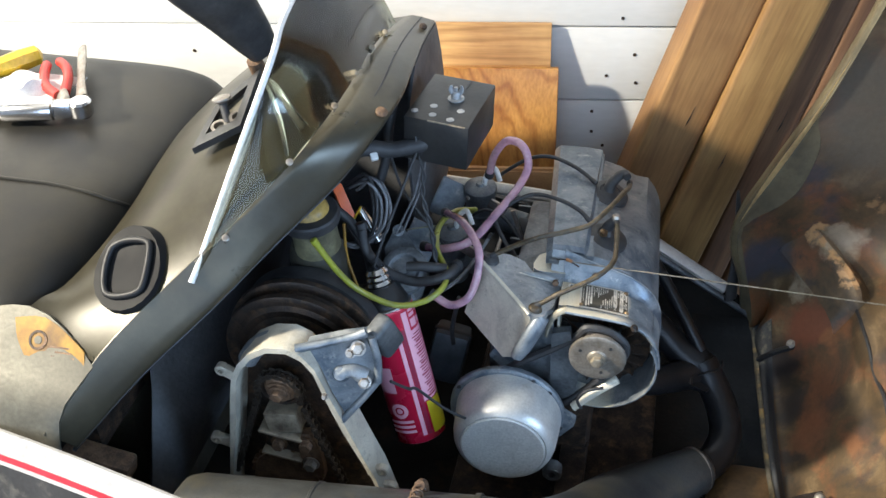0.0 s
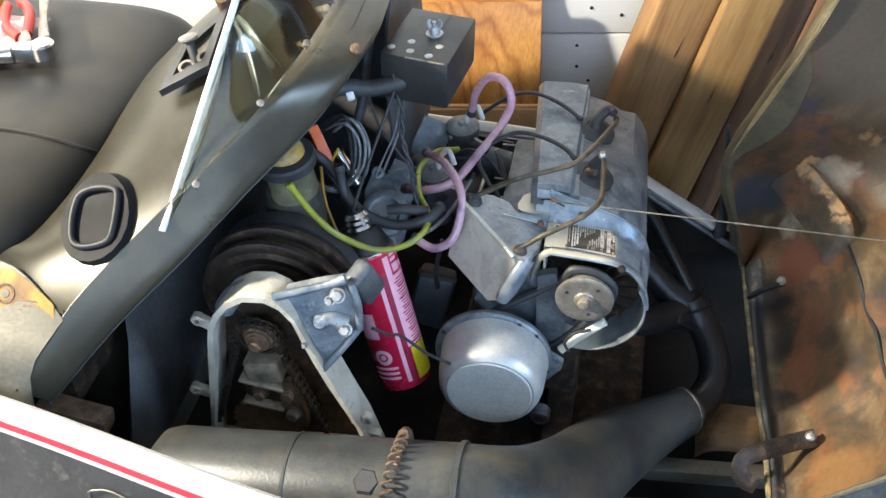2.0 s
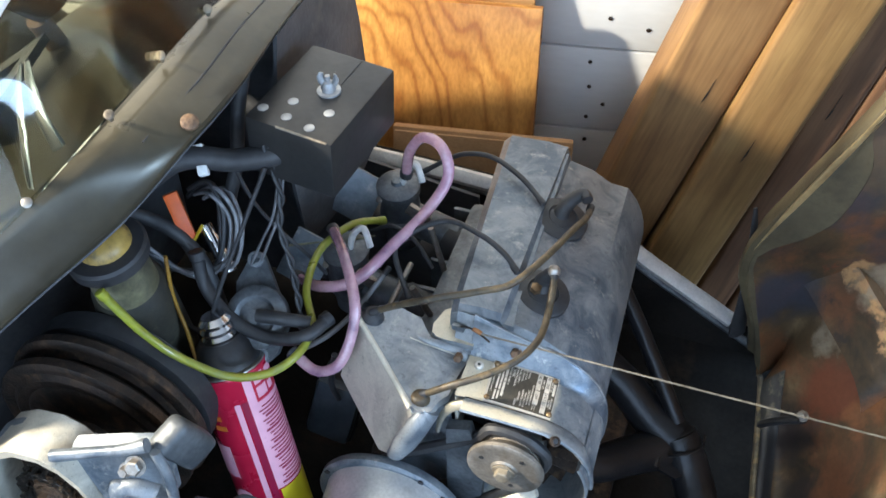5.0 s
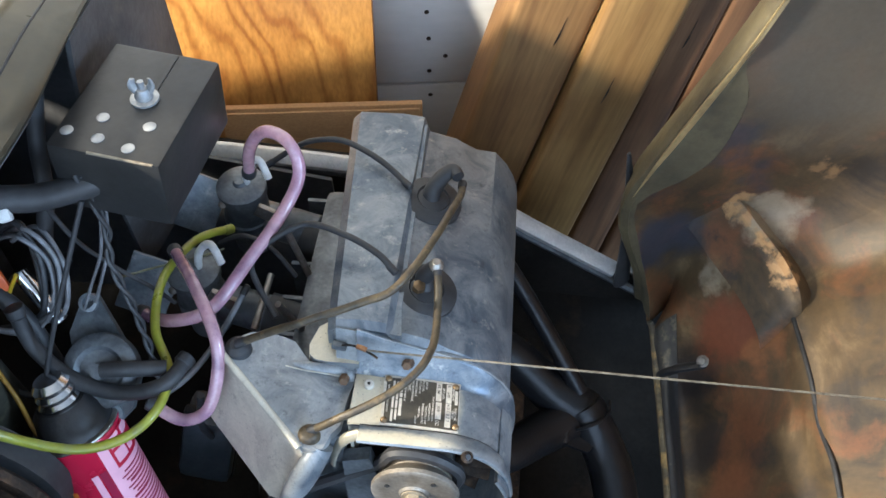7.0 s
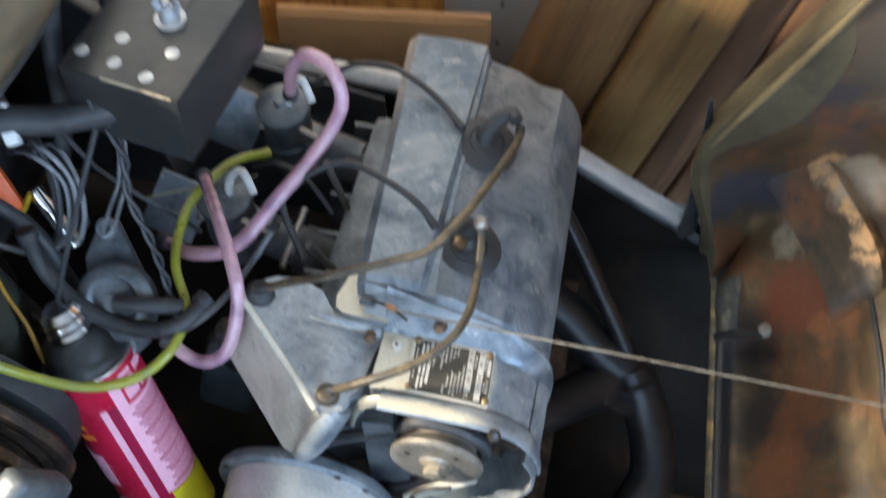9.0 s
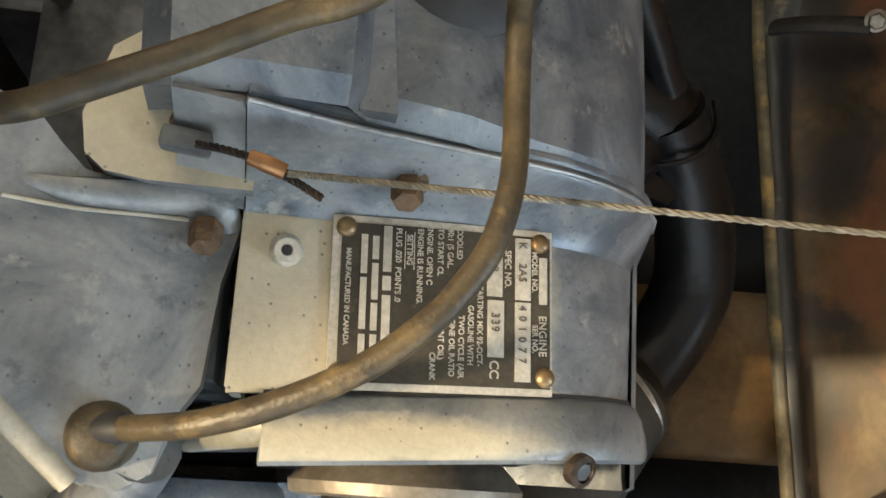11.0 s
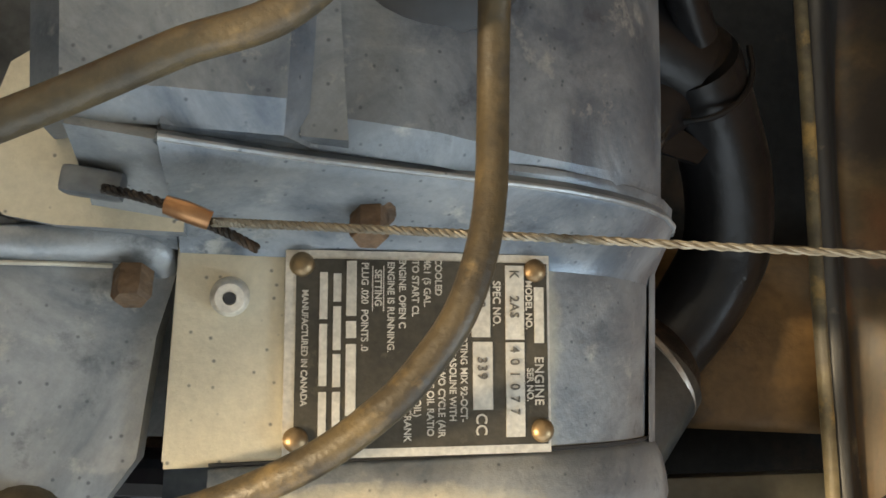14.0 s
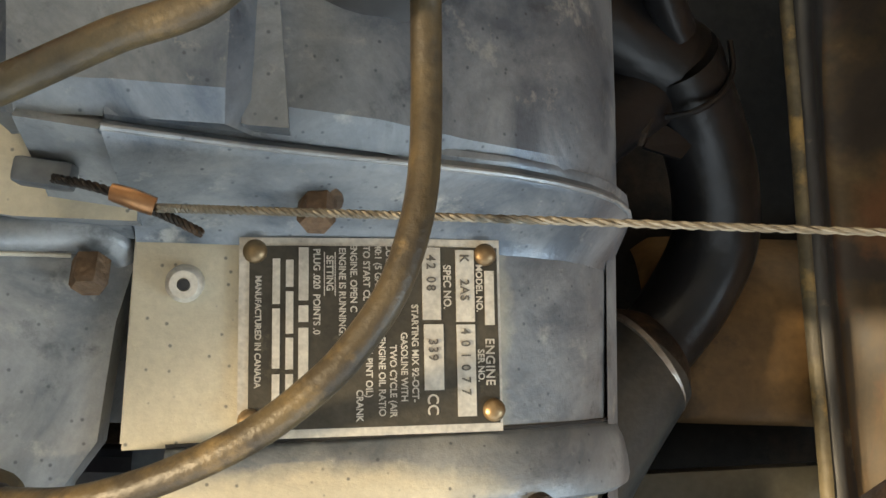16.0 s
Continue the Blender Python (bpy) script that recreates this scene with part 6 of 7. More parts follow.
hose_thing("wiring_loom", "black wire loops beside the bottle", [(-0.42, 0.06, 0.18), (-0.40, 0.085, 0.15), (-0.37, 0.09, 0.13), (-0.345, 0.085, 0.10), (-0.33, 0.075, 0.06), (-0.32, 0.07, 0.0)], 0.0075, RUBBER)
for k, (dxx, dz, r, m) in enumerate(((0, 0, 0.0022, GREY_WIRE), (0.006, 0.005, 0.0022, GREY_WIRE), (-0.005, 0.006, 0.0026, RUBBER), (0.010, -0.003, 0.0022, GREY_WIRE), (-0.009, -0.005, 0.0026, RUBBER))):
    hose_thing("coiled_wire", "loop of loose grey wire under the cowl" if m is GREY_WIRE else "loop of loose black wire under the cowl",
               [(-0.371 + dxx, 0.134, 0.146 + dz), (-0.338 + dxx, 0.115 + 0.005 * k, 0.172 + dz), (-0.318 + 1.3 * dxx, 0.11, 0.146 + dz), (-0.319 + dxx, 0.09, 0.109 + dz), (-0.344, 0.082 + 0.004 * k, 0.082 + dz), (-0.37 + dxx, 0.075, 0.091), (-0.394, 0.067, 0.123 + dz)], r, m)
for pts, r, m, label in (
        ([(-0.262, 0.105, 0.235), (-0.285, 0.075, 0.170), (-0.306, 0.050, 0.110), (-0.318, 0.028, 0.062), (-0.322, 0.010, 0.020)], 0.0022, RUBBER, "thin black wire dropping past the fuel pump"),
        ([(-0.300, 0.110, 0.228), (-0.290, 0.118, 0.170), (-0.270, 0.130, 0.120), (-0.252, 0.140, 0.085), (-0.240, 0.150, 0.050)], 0.0020, RUBBER, "thin black wire behind the fuel pump"),
        ([(-0.258, 0.118, 0.212), (-0.268, 0.112, 0.165), (-0.282, 0.104, 0.132), (-0.296, 0.098, 0.100)], 0.0014, GREY_WIRE, "thin pale wire below the black box"),
        ([(-0.254, 0.120, 0.212), (-0.262, 0.115, 0.168), (-0.276, 0.108, 0.130), (-0.290, 0.104, 0.095)], 0.0016, GREY_WIRE, "thin grey wire below the black box"),
        ([(-0.405, 0.060, 0.150), (-0.372, 0.045, 0.075), (-0.342, 0.040, 0.045), (-0.312, 0.046, 0.050), (-0.290, 0.055, 0.040)], 0.0030, RUBBER, "black wire sagging over the spray can"),
        ([(-0.220, 0.235, 0.040), (-0.190, 0.225, 0.066), (-0.160, 0.215, 0.062), (-0.135, 0.200, 0.040)], 0.0024, RUBBER, "short black hose between the carburettors")):
    hose_thing("loose_wire", label, pts, r, m)
hose_thing("vent_hose", "black thin hose clipped over the shroud", [(-0.138, 0.132, 0.066), (-0.164, 0.166, 0.092), (-0.151, 0.184, 0.106), (-0.115, 0.195, 0.124), (-0.075, 0.180, 0.130), (-0.045, 0.165, 0.126), (-0.028, 0.152, 0.118)], 0.003, RUBBER)
hose_thing("vent_hose", "black thin hose reaching the far plug", [(-0.19, 0.335, 0.055), (-0.155, 0.335, 0.085), (-0.13, 0.325, 0.105), (-0.10, 0.318, 0.112), (-0.062, 0.295, 0.112), (-0.03, 0.268, 0.106)], 0.003, RUBBER)
hose_thing("bare_wire", "thin pale wire across the bay", [(-0.30, 0.17, 0.055), (-0.27, 0.19, 0.05), (-0.235, 0.205, 0.05), (-0.21, 0.22, 0.05)], 0.0012, BOTTLE)
hose_thing("vent_hose", "grey thin hose bending down to the engine", [(-0.17, 0.16, 0.07), (-0.19, 0.11, 0.05), (-0.21, 0.075, 0.04), (-0.24, 0.05, 0.03)], 0.0028, GREY_WIRE)

connector = thing("wire_connector", "orange plastic wire connector with a white plug", "connector", (-0.38, 0.107, 0.13))
cd = Vector((0.025, -0.018, -0.049)).normalized()
part("orange_body", block(bm_new(), (0.015, 0.010, 0.052), oriented((-0.371, 0.102, 0.144), cd, 20), 0.002), ORANGE, connector)
part("black_body", block(bm_new(), (0.013, 0.011, 0.04), oriented((-0.354, 0.088, 0.104), cd + Vector((0.3, 0, 0)), 20), 0.002), BLACK, connector)
part("white_plug", block(bm_new(), (0.010, 0.010, 0.03), oriented((-0.318, 0.088, 0.244), (0.4, -0.6, -0.6), 10), 0.002), WHITE_PLASTIC, connector, "white plastic plug")
part("yellow_lead", tube(bm_new(), [(-0.362, 0.092, 0.108), (-0.355, 0.094, 0.122), (-0.345, 0.10, 0.14)], 0.0018), YELLOW_GRIP, connector)
clip = thing("chrome_sleeve", "short chrome sleeve among the wires", "sleeve", (-0.33, 0.1, 0.11))
part("sleeve", rod(bm_new(), (-0.352, 0.112, 0.128), (-0.318, 0.092, 0.088), 0.0075, bev=0.001), CHROME, clip)

# ---------------------------------------------------------------- black box, pump, carburettors, bottle
box = thing("control_box", "black steel box with a stud and five screw heads", "box", (-0.23, 0.175, 0.21))
bp = Matrix.Translation((-0.229, 0.170, 0.247)) @ Matrix.Rotation(radians(-7), 4, "Z") @ Matrix.Rotation(radians(3), 4, "Y")
part("body", block(bm_new(), (0.090, 0.124, 0.066), bp @ Matrix.Translation((0, 0, 0.003)), 0.003), BOXBLACK, box)
for u, v in ((-0.036, -0.044), (-0.010, -0.046), (0.016, -0.050), (-0.016, -0.024), (0.022, -0.024)):
    part("screw", screw_head(bm_new(), bp @ Vector((u, v, 0.036)), (0, 0, 1), 0.0052, 0.0012), ZINC, box, "pale flat screw head")
stud = lathe(bm_new(), bp @ Vector((0.006, 0.004, 0.036)), (0, 0, 1), [(0, 0.0115), (0.002, 0.0115), (0.0024, 0.007), (0.005, 0.0075), (0.011, 0.0048), (0.012, 0.0026), (0.018, 0.0026), (0.018, 0.0001)], 18)
for sgn in (-1, 1):
    tube(stud, [bp @ Vector((0.006 + sgn * u, 0.004 + sgn * 0.3 * u, 0.036 + h)) for u, h in ((0.002, 0.007), (0.0055, 0.011), (0.0072, 0.016), (0.0060, 0.021))], [0.0036, 0.0038, 0.0036, 0.002], 4, 10, flat=0.45)
part("wing_nut", stud, ZINC, box, "dull zinc wing nut on a stud")
part("worn_corner", rod(bm_new(), bp @ Vector((-0.012, -0.0612, 0.0352)), bp @ Vector((0.040, -0.0612, 0.0352)), 0.0012, seg=8), DUSTY, box, "dusty worn edge")
part("slot", block(bm_new(), (0.0025, 0.045, 0.001), bp @ Matrix.Translation((0.010, 0.036, 0.0363)), 0), BLACK, box)
pump = thing("fuel_pump", "dull grey round diaphragm fuel pump with a hose stub", "fuel pump", (-0.27, 0.05, 0.07))
pd = Vector((0.05, -0.62, 0.78)).normalized()
part("flange", prism(bm_new(), [(-0.300, 0.112, 0.104), (-0.288, 0.112, 0.104), (-0.240, 0.060, 0.070), (-0.246, 0.036, 0.046), (-0.262, 0.026, 0.030), (-0.275, 0.030, 0.030), (-0.300, 0.055, 0.058), (-0.310, 0.085, 0.082)], -0.008 * pd, 0.003), ALU_DARK, pump)
part("body", lathe(bm_new(), Vector((-0.274, 0.058, 0.068)) - 0.004 * pd, pd, [(0, 0.033), (0.012, 0.033), (0.015, 0.030), (0.016, 0.022), (0.012, 0.018), (0.012, 0.008), (0.018, 0.007), (0.018, 0.0001)], 32), ALU_DARK, pump)
part("hose_stub", tube(bm_new(), [(-0.268, 0.048, 0.084), (-0.245, 0.050, 0.086), (-0.215, 0.058, 0.08)], 0.007, 6, 12), RUBBER, pump, "black rubber hose stub")
for at in ((-0.294, 0.106, 0.100), (-0.264, 0.034, 0.038)):
    part("ear", lathe(bm_new(), Vector(at) - 0.006 * pd, pd, [(0, 0.0085), (0.010, 0.0085), (0.0105, 0.005), (0.006, 0.0045)], 16), ALU, pump)

for base_at, tilt, label in (((-0.212, 0.312, 0.0), 0, "dull grey carburettor with a white hose end"), ((-0.236, 0.205, -0.01), 4, "dull grey carburettor below the yellow fuel line")):
    carb = thing("carburettor", label, "carburettor", base_at, "pair of carburettors")
    o = Vector(base_at)
    part("body", lathe(bm_new(), o + Vector((0, 0, -0.04)), (0, -0.1, 1), [(0, 0.022), (0.03, 0.022), (0.032, 0.026), (0.05, 0.026), (0.052, 0.024), (0.085, 0.023), (0.086, 0.026), (0.095, 0.026), (0.098, 0.022), (0.1, 0.008), (0.104, 0.006)], 28), ALU_DARK, carb)
    part("side_plate", block(bm_new(), (0.050, 0.006, 0.062), Matrix.Translation(o + Vector((-0.050, -0.012, 0.026))) @ Matrix.Rotation(radians(24), 4, "Y") @ Matrix.Rotation(radians(-32), 4, "X"), 0.002), ALU, carb, "pale blue grey flange plate")
    part("throat", rod(bm_new(), o + Vector((0.0, 0.0, 0.0)), o + Vector((0.075, -0.01, -0.012)), 0.02, seg=20, bev=0.002), ALU_DARK, carb)
    part("fitting", tube(bm_new(), [o + Vector((0.006, -0.01, 0.056)), o + Vector((0.01, -0.006, 0.078)), o + Vector((0.022, -0.004, 0.088)), o + Vector((0.032, -0.012, 0.07))], 0.004, 6, 10), WHITE_PLASTIC, carb, "short white hose end")
    part("screw", screw_head(bm_new(), o + Vector((-0.016, -0.03, 0.045)), (0, -0.6, 0.8), 0.004), STEEL, carb)
    part("lever", block(bm_new(), (0.03, 0.006, 0.016), Matrix.Translation(o + Vector((0.03, -0.025, 0.03))) @ Matrix.Rotation(radians(30), 4, "Y"), 0.001), STEEL, carb)
manifold = thing("intake_manifold", "dark intake manifold between carburettors and engine", "manifold", (-0.15, 0.25, 0.0))
part("runner", tube(bm_new(), [(-0.15, 0.30, -0.015), (-0.12, 0.29, -0.02), (-0.09, 0.28, -0.02)], 0.024, 4, 16), RUBBER, manifold)
part("runner", tube(bm_new(), [(-0.17, 0.195, -0.02), (-0.13, 0.19, -0.025), (-0.09, 0.19, -0.02)], 0.024, 4, 16), RUBBER, manifold)
for k, (p, q) in enumerate((((-0.14, 0.15, 0.06), (-0.125, 0.16, 0.01)), ((-0.15, 0.24, 0.06), (-0.13, 0.23, 0.0)), ((-0.165, 0.14, 0.03), (-0.16, 0.20, 0.04)))):
    part("linkage", rod(bm_new(), p, q, 0.0035, seg=10), STEEL, manifold, "dull steel linkage rod")

coil = thing("ignition_coil", "dark blue grey ignition coil strapped low in the bay", "coil", (-0.23, 0.11, -0.13))
part("body", block(bm_new(), (0.055, 0.05, 0.085), Matrix.Translation((-0.228, 0.112, -0.13)) @ Matrix.Rotation(radians(12), 4, "Y") @ Matrix.Rotation(radians(-15), 4, "X"), 0.009), surface("blue_grey_moulding", (0.07, 0.085, 0.10), (0.045, 0.055, 0.065), 0.35, scale=30, bump=0.1), coil)
part("strap", block(bm_new(), (0.059, 0.012, 0.088), Matrix.Translation((-0.228, 0.105, -0.129)) @ Matrix.Rotation(radians(12), 4, "Y") @ Matrix.Rotation(radians(-15), 4, "X"), 0.003), BLACK, coil, "black strap")
part("lead", tube(bm_new(), [(-0.215, 0.09, -0.09), (-0.212, 0.075, -0.04), (-0.20, 0.07, 0.02)], 0.0035), RUBBER, coil)

bottle = thing("oil_bottle", "yellowed plastic filler bottle with an ochre cap under the cowl", "bottle", (-0.39, 0.01, 0.05))
ax = (-0.05, -0.1, 1)
at = Vector((-0.382, 0.002, 0.188))
part("body", lathe(bm_new(), (-0.385, 0.040, -0.05), (0.0, -0.14, 1), [(0, 0.034), (0.02, 0.039), (0.16, 0.039), (0.18, 0.036), (0.192, 0.031)], 32), BOTTLE_DIRT, bottle, "grimy dark lower body")
part("neck", lathe(bm_new(), at + Vector((0.003, 0.006, -0.052)), ax, [(0, 0.0315), (0.03, 0.0305), (0.052, 0.030)], 32), BOTTLE, bottle, "yellowed neck")
part("collar", lathe(bm_new(), at, ax, [(-0.008, 0.034), (-0.006, 0.0385), (0.006, 0.0395), (0.009, 0.037), (0.010, 0.028)], 32), RUBBER, bottle, "black collar ring")
part("cap", lathe(bm_new(), at + Vector((0, 0, 0.008)), ax, [(0, 0.026), (0.006, 0.0255), (0.013, 0.021), (0.017, 0.013), (0.018, 0.0001)], 28), BOTTLE_CAP, bottle, "ochre domed filler cap")

# ---------------------------------------------------------------- spray can
can = thing("spray_can", "red, pink and yellow spray can leaning in the engine bay", "spray can", (-0.237, -0.035, -0.155))
ct, cb = Vector((-0.294, 0.018, 0.036)), Vector((-0.238, -0.034, -0.155))
cax = (ct - cb).normalized()
clen = (ct - cb).length
R_CAN = 0.0375
_, cu0, cv0 = basis_of(cax)
def can_pt(a, h, r=R_CAN):
    """a: degrees round the can from the side that faces the starter drum; h: metres up from its foot."""
    east = (Vector((1, 0, 0)) - Vector((1, 0, 0)).dot(cax) * cax).normalized()
    south = east.cross(cax)
    if south.y > 0:
        south = -south
    return cb + h * cax + r * (math.cos(radians(a - 14)) * east + math.sin(radians(a - 14)) * south)
def can_patch(name, a0, a1, h0, h1, material, label="", r=R_CAN + 0.0003, parent=None, skew=0.0):
    n = max(2, int(abs(a1 - a0) / 8))
    rows = [[can_pt(a0 + (a1 - a0) * k / n + skew, h, r) for k in range(n + 1)] for h in (h0, h1)]
    return part(name, sheet(bm_new(), rows, 0.0002), material, parent or can, label)
body = part("body", lathe(bm_new(), cb, cax, [(0, 0.0345), (0.002, 0.037), (0.004, 0.037), (0.005, 0.0375), (clen - 0.004, 0.0375), (clen - 0.002, 0.038), (clen, 0.0375)], 48), CAN_RED, can, "red printed tin body")
can_patch("text_panel", -14, 58, 0.062, clen - 0.006, CAN_PINK, "pale pink panel with rows of small print", parent=body)
can_patch("dark_band", 59, 69, 0.012, clen - 0.03, CAN_MAROON, "dark red band", parent=body)
# the highlight down the tin, painted on as a pale strip
can_patch("highlight_band", 71, 80, 0.012, clen - 0.03, CAN_PINK, "pale band painted as the tin's highlight", parent=body)
can_patch("yellow_panel", -16, 54, 0.010, 0.060, CAN_YELLOW, "yellow warning panel", parent=body)
for k in range(27):
    h = 0.0655 + 0.0042 * k
    if h < clen - 0.040:
        can_patch("print_bar", -14, 47 - (7 * k) % 11, h, h + (0.0017 if k % 4 else 0.0026), CAN_MAROON, parent=body, r=R_CAN + 0.0006)
can_patch("print_field", -14, 44, clen - 0.036, clen - 0.004, CAN_RED, "red printed field", parent=body, r=R_CAN + 0.0005)
for a0, a1, h0, h1 in ((20, 40, 0.020, 0.032), (4, 16, 0.022, 0.031), (20, 40, 0.0115, 0.0165), (20, 40, 0.005, 0.009), (-8, 14, 0.006, 0.014)):
    can_patch("print_box", a0, a1, clen - h1, clen - h0, CAN_PINK, parent=body, r=R_CAN + 0.0008)
for k, h in enumerate((0.020, 0.028, 0.036)):
    can_patch("print_bar", 92, 150, h, h + 0.004, CAN_PINK, parent=body, r=R_CAN + 0.0006)
part("emblem", sheet(bm_new(), [[can_pt(118 + 20 * math.cos(w) * r, 0.056 + 0.012 * math.sin(w) * r, R_CAN + 0.0007) for w in (2 * math.pi * k / 16 for k in range(17))] for r in (1.0, 0.55)], 0.0002), CAN_PINK, body, "pale hexagonal warning ring")
part("emblem_core", sheet(bm_new(), [[can_pt(118 + 20 * math.cos(w) * r, 0.056 + 0.012 * math.sin(w) * r, R_CAN + 0.0007) for w in (2 * math.pi * k / 12 for k in range(13))] for r in (0.35, 0.02)], 0.0002), CAN_PINK, body)
for k in range(3):
    can_patch("flame_bar", 104, 126, clen - 0.06 + 0.012 * k, clen - 0.054 + 0.012 * k, CAN_ORANGE, parent=body, r=R_CAN + 0.0006, skew=4 * k)
can_patch("brand_shape", 112, 160, 0.085, 0.125, CAN_PINK, "pale brand shape", parent=body, r=R_CAN + 0.0005)
part("shoulder", lathe(bm_new(), ct, cax, [(0, 0.0365), (0.0012, 0.0382), (0.0028, 0.0378), (0.004, 0.035)], 36), STEEL, can, "bright crimped rim")
part("cap", lathe(bm_new(), ct + 0.003 * cax, cax, [(0, 0.0345), (0.008, 0.0338), (0.020, 0.0285), (0.028, 0.021), (0.028, 0.0001)], 32), BLACK, can, "dark plastic cap")
part("nozzle", lathe(bm_new(), ct + 0.030 * cax, cax, [(0, 0.018), (0.004, 0.019), (0.008, 0.0165), (0.012, 0.0178), (0.016, 0.0155), (0.020, 0.0168), (0.026, 0.0125)], 24), CHROME, can, "bright ribbed neck")

# ---------------------------------------------------------------- chain case and clutch
case = thing("chain_case", "open cast aluminium chain case with a greasy drive chain", "chain case", (-0.37, -0.15, -0.1))
outer = [(-0.482, -0.19), (-0.473, -0.128), (-0.464, -0.07), (-0.455, -0.014), (-0.448, 0.028), (-0.441, 0.062), (-0.430, 0.084), (-0.413, 0.105), (-0.389, 0.120), (-0.362, 0.123), (-0.343, 0.114), (-0.328, 0.094), (-0.318, 0.062), (-0.307, 0.030), (-0.292, -0.014), (-0.277, -0.058), (-0.262, -0.10), (-0.245, -0.17)]
centre = Vector((-0.365, -0.02))
inner = []
for x, z in outer:
    d = Vector((x, z)) - centre
    inner.append((centre + d * (1 - 0.0085 / d.length)))
wall = bm_new()
o3 = [(x, -0.181, z) for x, z in outer]
i3 = [(p.x, -0.181, p.y) for p in inner]
prism(wall, o3, (0, 0.046, 0), 0.0022, 2, hole=i3)
part("case_wall", wall, ALU_WARM, case, "dusty pale cast case wall")
part("case_back", prism(bm_new(), [(x * 0.97 - 0.011, -0.1385, z * 0.97) for x, z in outer], (0, 0.006, 0), 0), RUST_DARK, case, "dark greasy case back")
for lx, lz, turn in ((-0.452, 0.052, 150), (-0.480, -0.080, 165), (-0.268, -0.095, 10), (-0.258, -0.125, 0)):
    cx, cz = lx + 0.010 * math.cos(radians(turn)), lz + 0.010 * math.sin(radians(turn))
    ear = lathe(bm_new(), (cx, -0.160, cz), (0, -1, 0), [(0, 0.0085), (0.009, 0.0085), (0.0105, 0.007), (0.0105, 0.0036), (0.0, 0.0036), (0, 0.0085)], 18, False)
    block(ear, (0.018, 0.009, 0.016), Matrix.Translation((lx - 0.003 * math.cos(radians(turn)), -0.1648, lz)) @ Matrix.Rotation(radians(-turn), 4, "Y"), 0.002)
    part("ear", ear, ALU_WARM, case, "cast ear with a bolt hole")
part("case_dome", tube(bm_new(), [(-0.432, -0.146, 0.062), (-0.414, -0.146, 0.088), (-0.388, -0.146, 0.105), (-0.362, -0.146, 0.107), (-0.342, -0.146, 0.095)], 0.013, 6, 14), ALU, case, "blue grey rounded back of the arch")
web = [(-0.345, -0.160, 0.112), (-0.300, -0.152, 0.124), (-0.272, -0.146, 0.128), (-0.262, -0.146, 0.100), (-0.262, -0.150, 0.058), (-0.298, -0.172, 0.014), (-0.312, -0.172, 0.050), (-0.326, -0.168, 0.092)]
part("bracket_web", prism(bm_new(), web, (0.003, 0.014, 0.004), 0.003), ALU, case, "blue grey cast bracket web")
part("bracket_rib", tube(bm_new(), [(-0.352, -0.172, 0.117), (-0.316, -0.162, 0.124), (-0.286, -0.154, 0.131), (-0.268, -0.148, 0.137)], [0.006, 0.0052, 0.0052, 0.0065], 6, 12), ALU, case, "dusty pale rib")
part("bracket_rib", tube(bm_new(), [(-0.258, -0.152, 0.060), (-0.276, -0.162, 0.036), (-0.302, -0.177, 0.006)], 0.0048, 6, 10), ALU, case, "dusty pale rib")
part("bracket_rib", tube(bm_new(), [(-0.262, -0.148, 0.130), (-0.256, -0.150, 0.095), (-0.257, -0.153, 0.060)], 0.0050, 6, 10), ALU, case, "dusty pale rib")
part("boss", lathe(bm_new(), (-0.301, -0.160, 0.074), (0.1, -0.75, 0.62), [(0, 0.0115), (0.010, 0.010), (0.013, 0.008), (0.014, 0.0005)], 20), ALU, case, "pale cast boss")
part("boss", tube(bm_new(), [(-0.301, -0.166, 0.078), (-0.286, -0.162, 0.082), (-0.272, -0.158, 0.072)], [0.010, 0.009, 0.012], 5, 14, flat=0.7), ALU, case, "pale cast boss")
part("brake_block", block(bm_new(), (0.024, 0.036, 0.058), Matrix.Translation((-0.254, -0.122, 0.110)) @ Matrix.Rotation(radians(-28), 4, "Z") @ Matrix.Rotation(radians(24), 4, "X"), 0.009, 3), BLOCK_GREY, case, "grimy grey brake block")
for at, r in (((-0.270, -0.166, 0.070), 0.008), ((-0.276, -0.160, 0.120), 0.009), ((-0.286, -0.162, 0.112), 0.006), ((-0.318, -0.182, 0.052), 0.004)):
    part("bolt", hexbolt(bm_new(), at, (0.1, -0.85, 0.5), r * 0.8, 0.007), STEEL, case, "dirty bolt head")
# sprockets and chain
SX, SZ = -0.387, 0.031
sprocket = part("top_sprocket", lathe(bm_new(), (SX, -0.150, SZ), (0, -1, 0), [(0, 0.022), (0.005, 0.024), (0.010, 0.022), (0.010, 0.020), (0.013, 0.0195), (0.015, 0.0165), (0.018, 0.016), (0.018, 0.0125), (0.021, 0.012), (0.021, 0.008)], 30), RUST, case, "rusty top sprocket with stacked washers")
part("nut", hexbolt(bm_new(), (SX, -0.170, SZ), (0, -1, 0), 0.0085, 0.008), RUST, sprocket, "rusty nut")
lower = bm_new()
lathe(lower, (-0.400, -0.150, -0.142), (0, -1, 0), [(0, 0.046), (0.006, 0.047), (0.010, 0.046), (0.010, 0.018)], 36)
for k in range(24):
    a = 2 * math.pi * k / 24
    block(lower, (0.006, 0.007, 0.006), Matrix.Translation((-0.400 + 0.049 * math.cos(a), -0.155, -0.142 + 0.049 * math.sin(a))) @ Matrix.Rotation(-a, 4, "Y"), 0.001, 1)
part("lower_sprocket", lower, RUST, case, "greasy toothed lower sprocket")
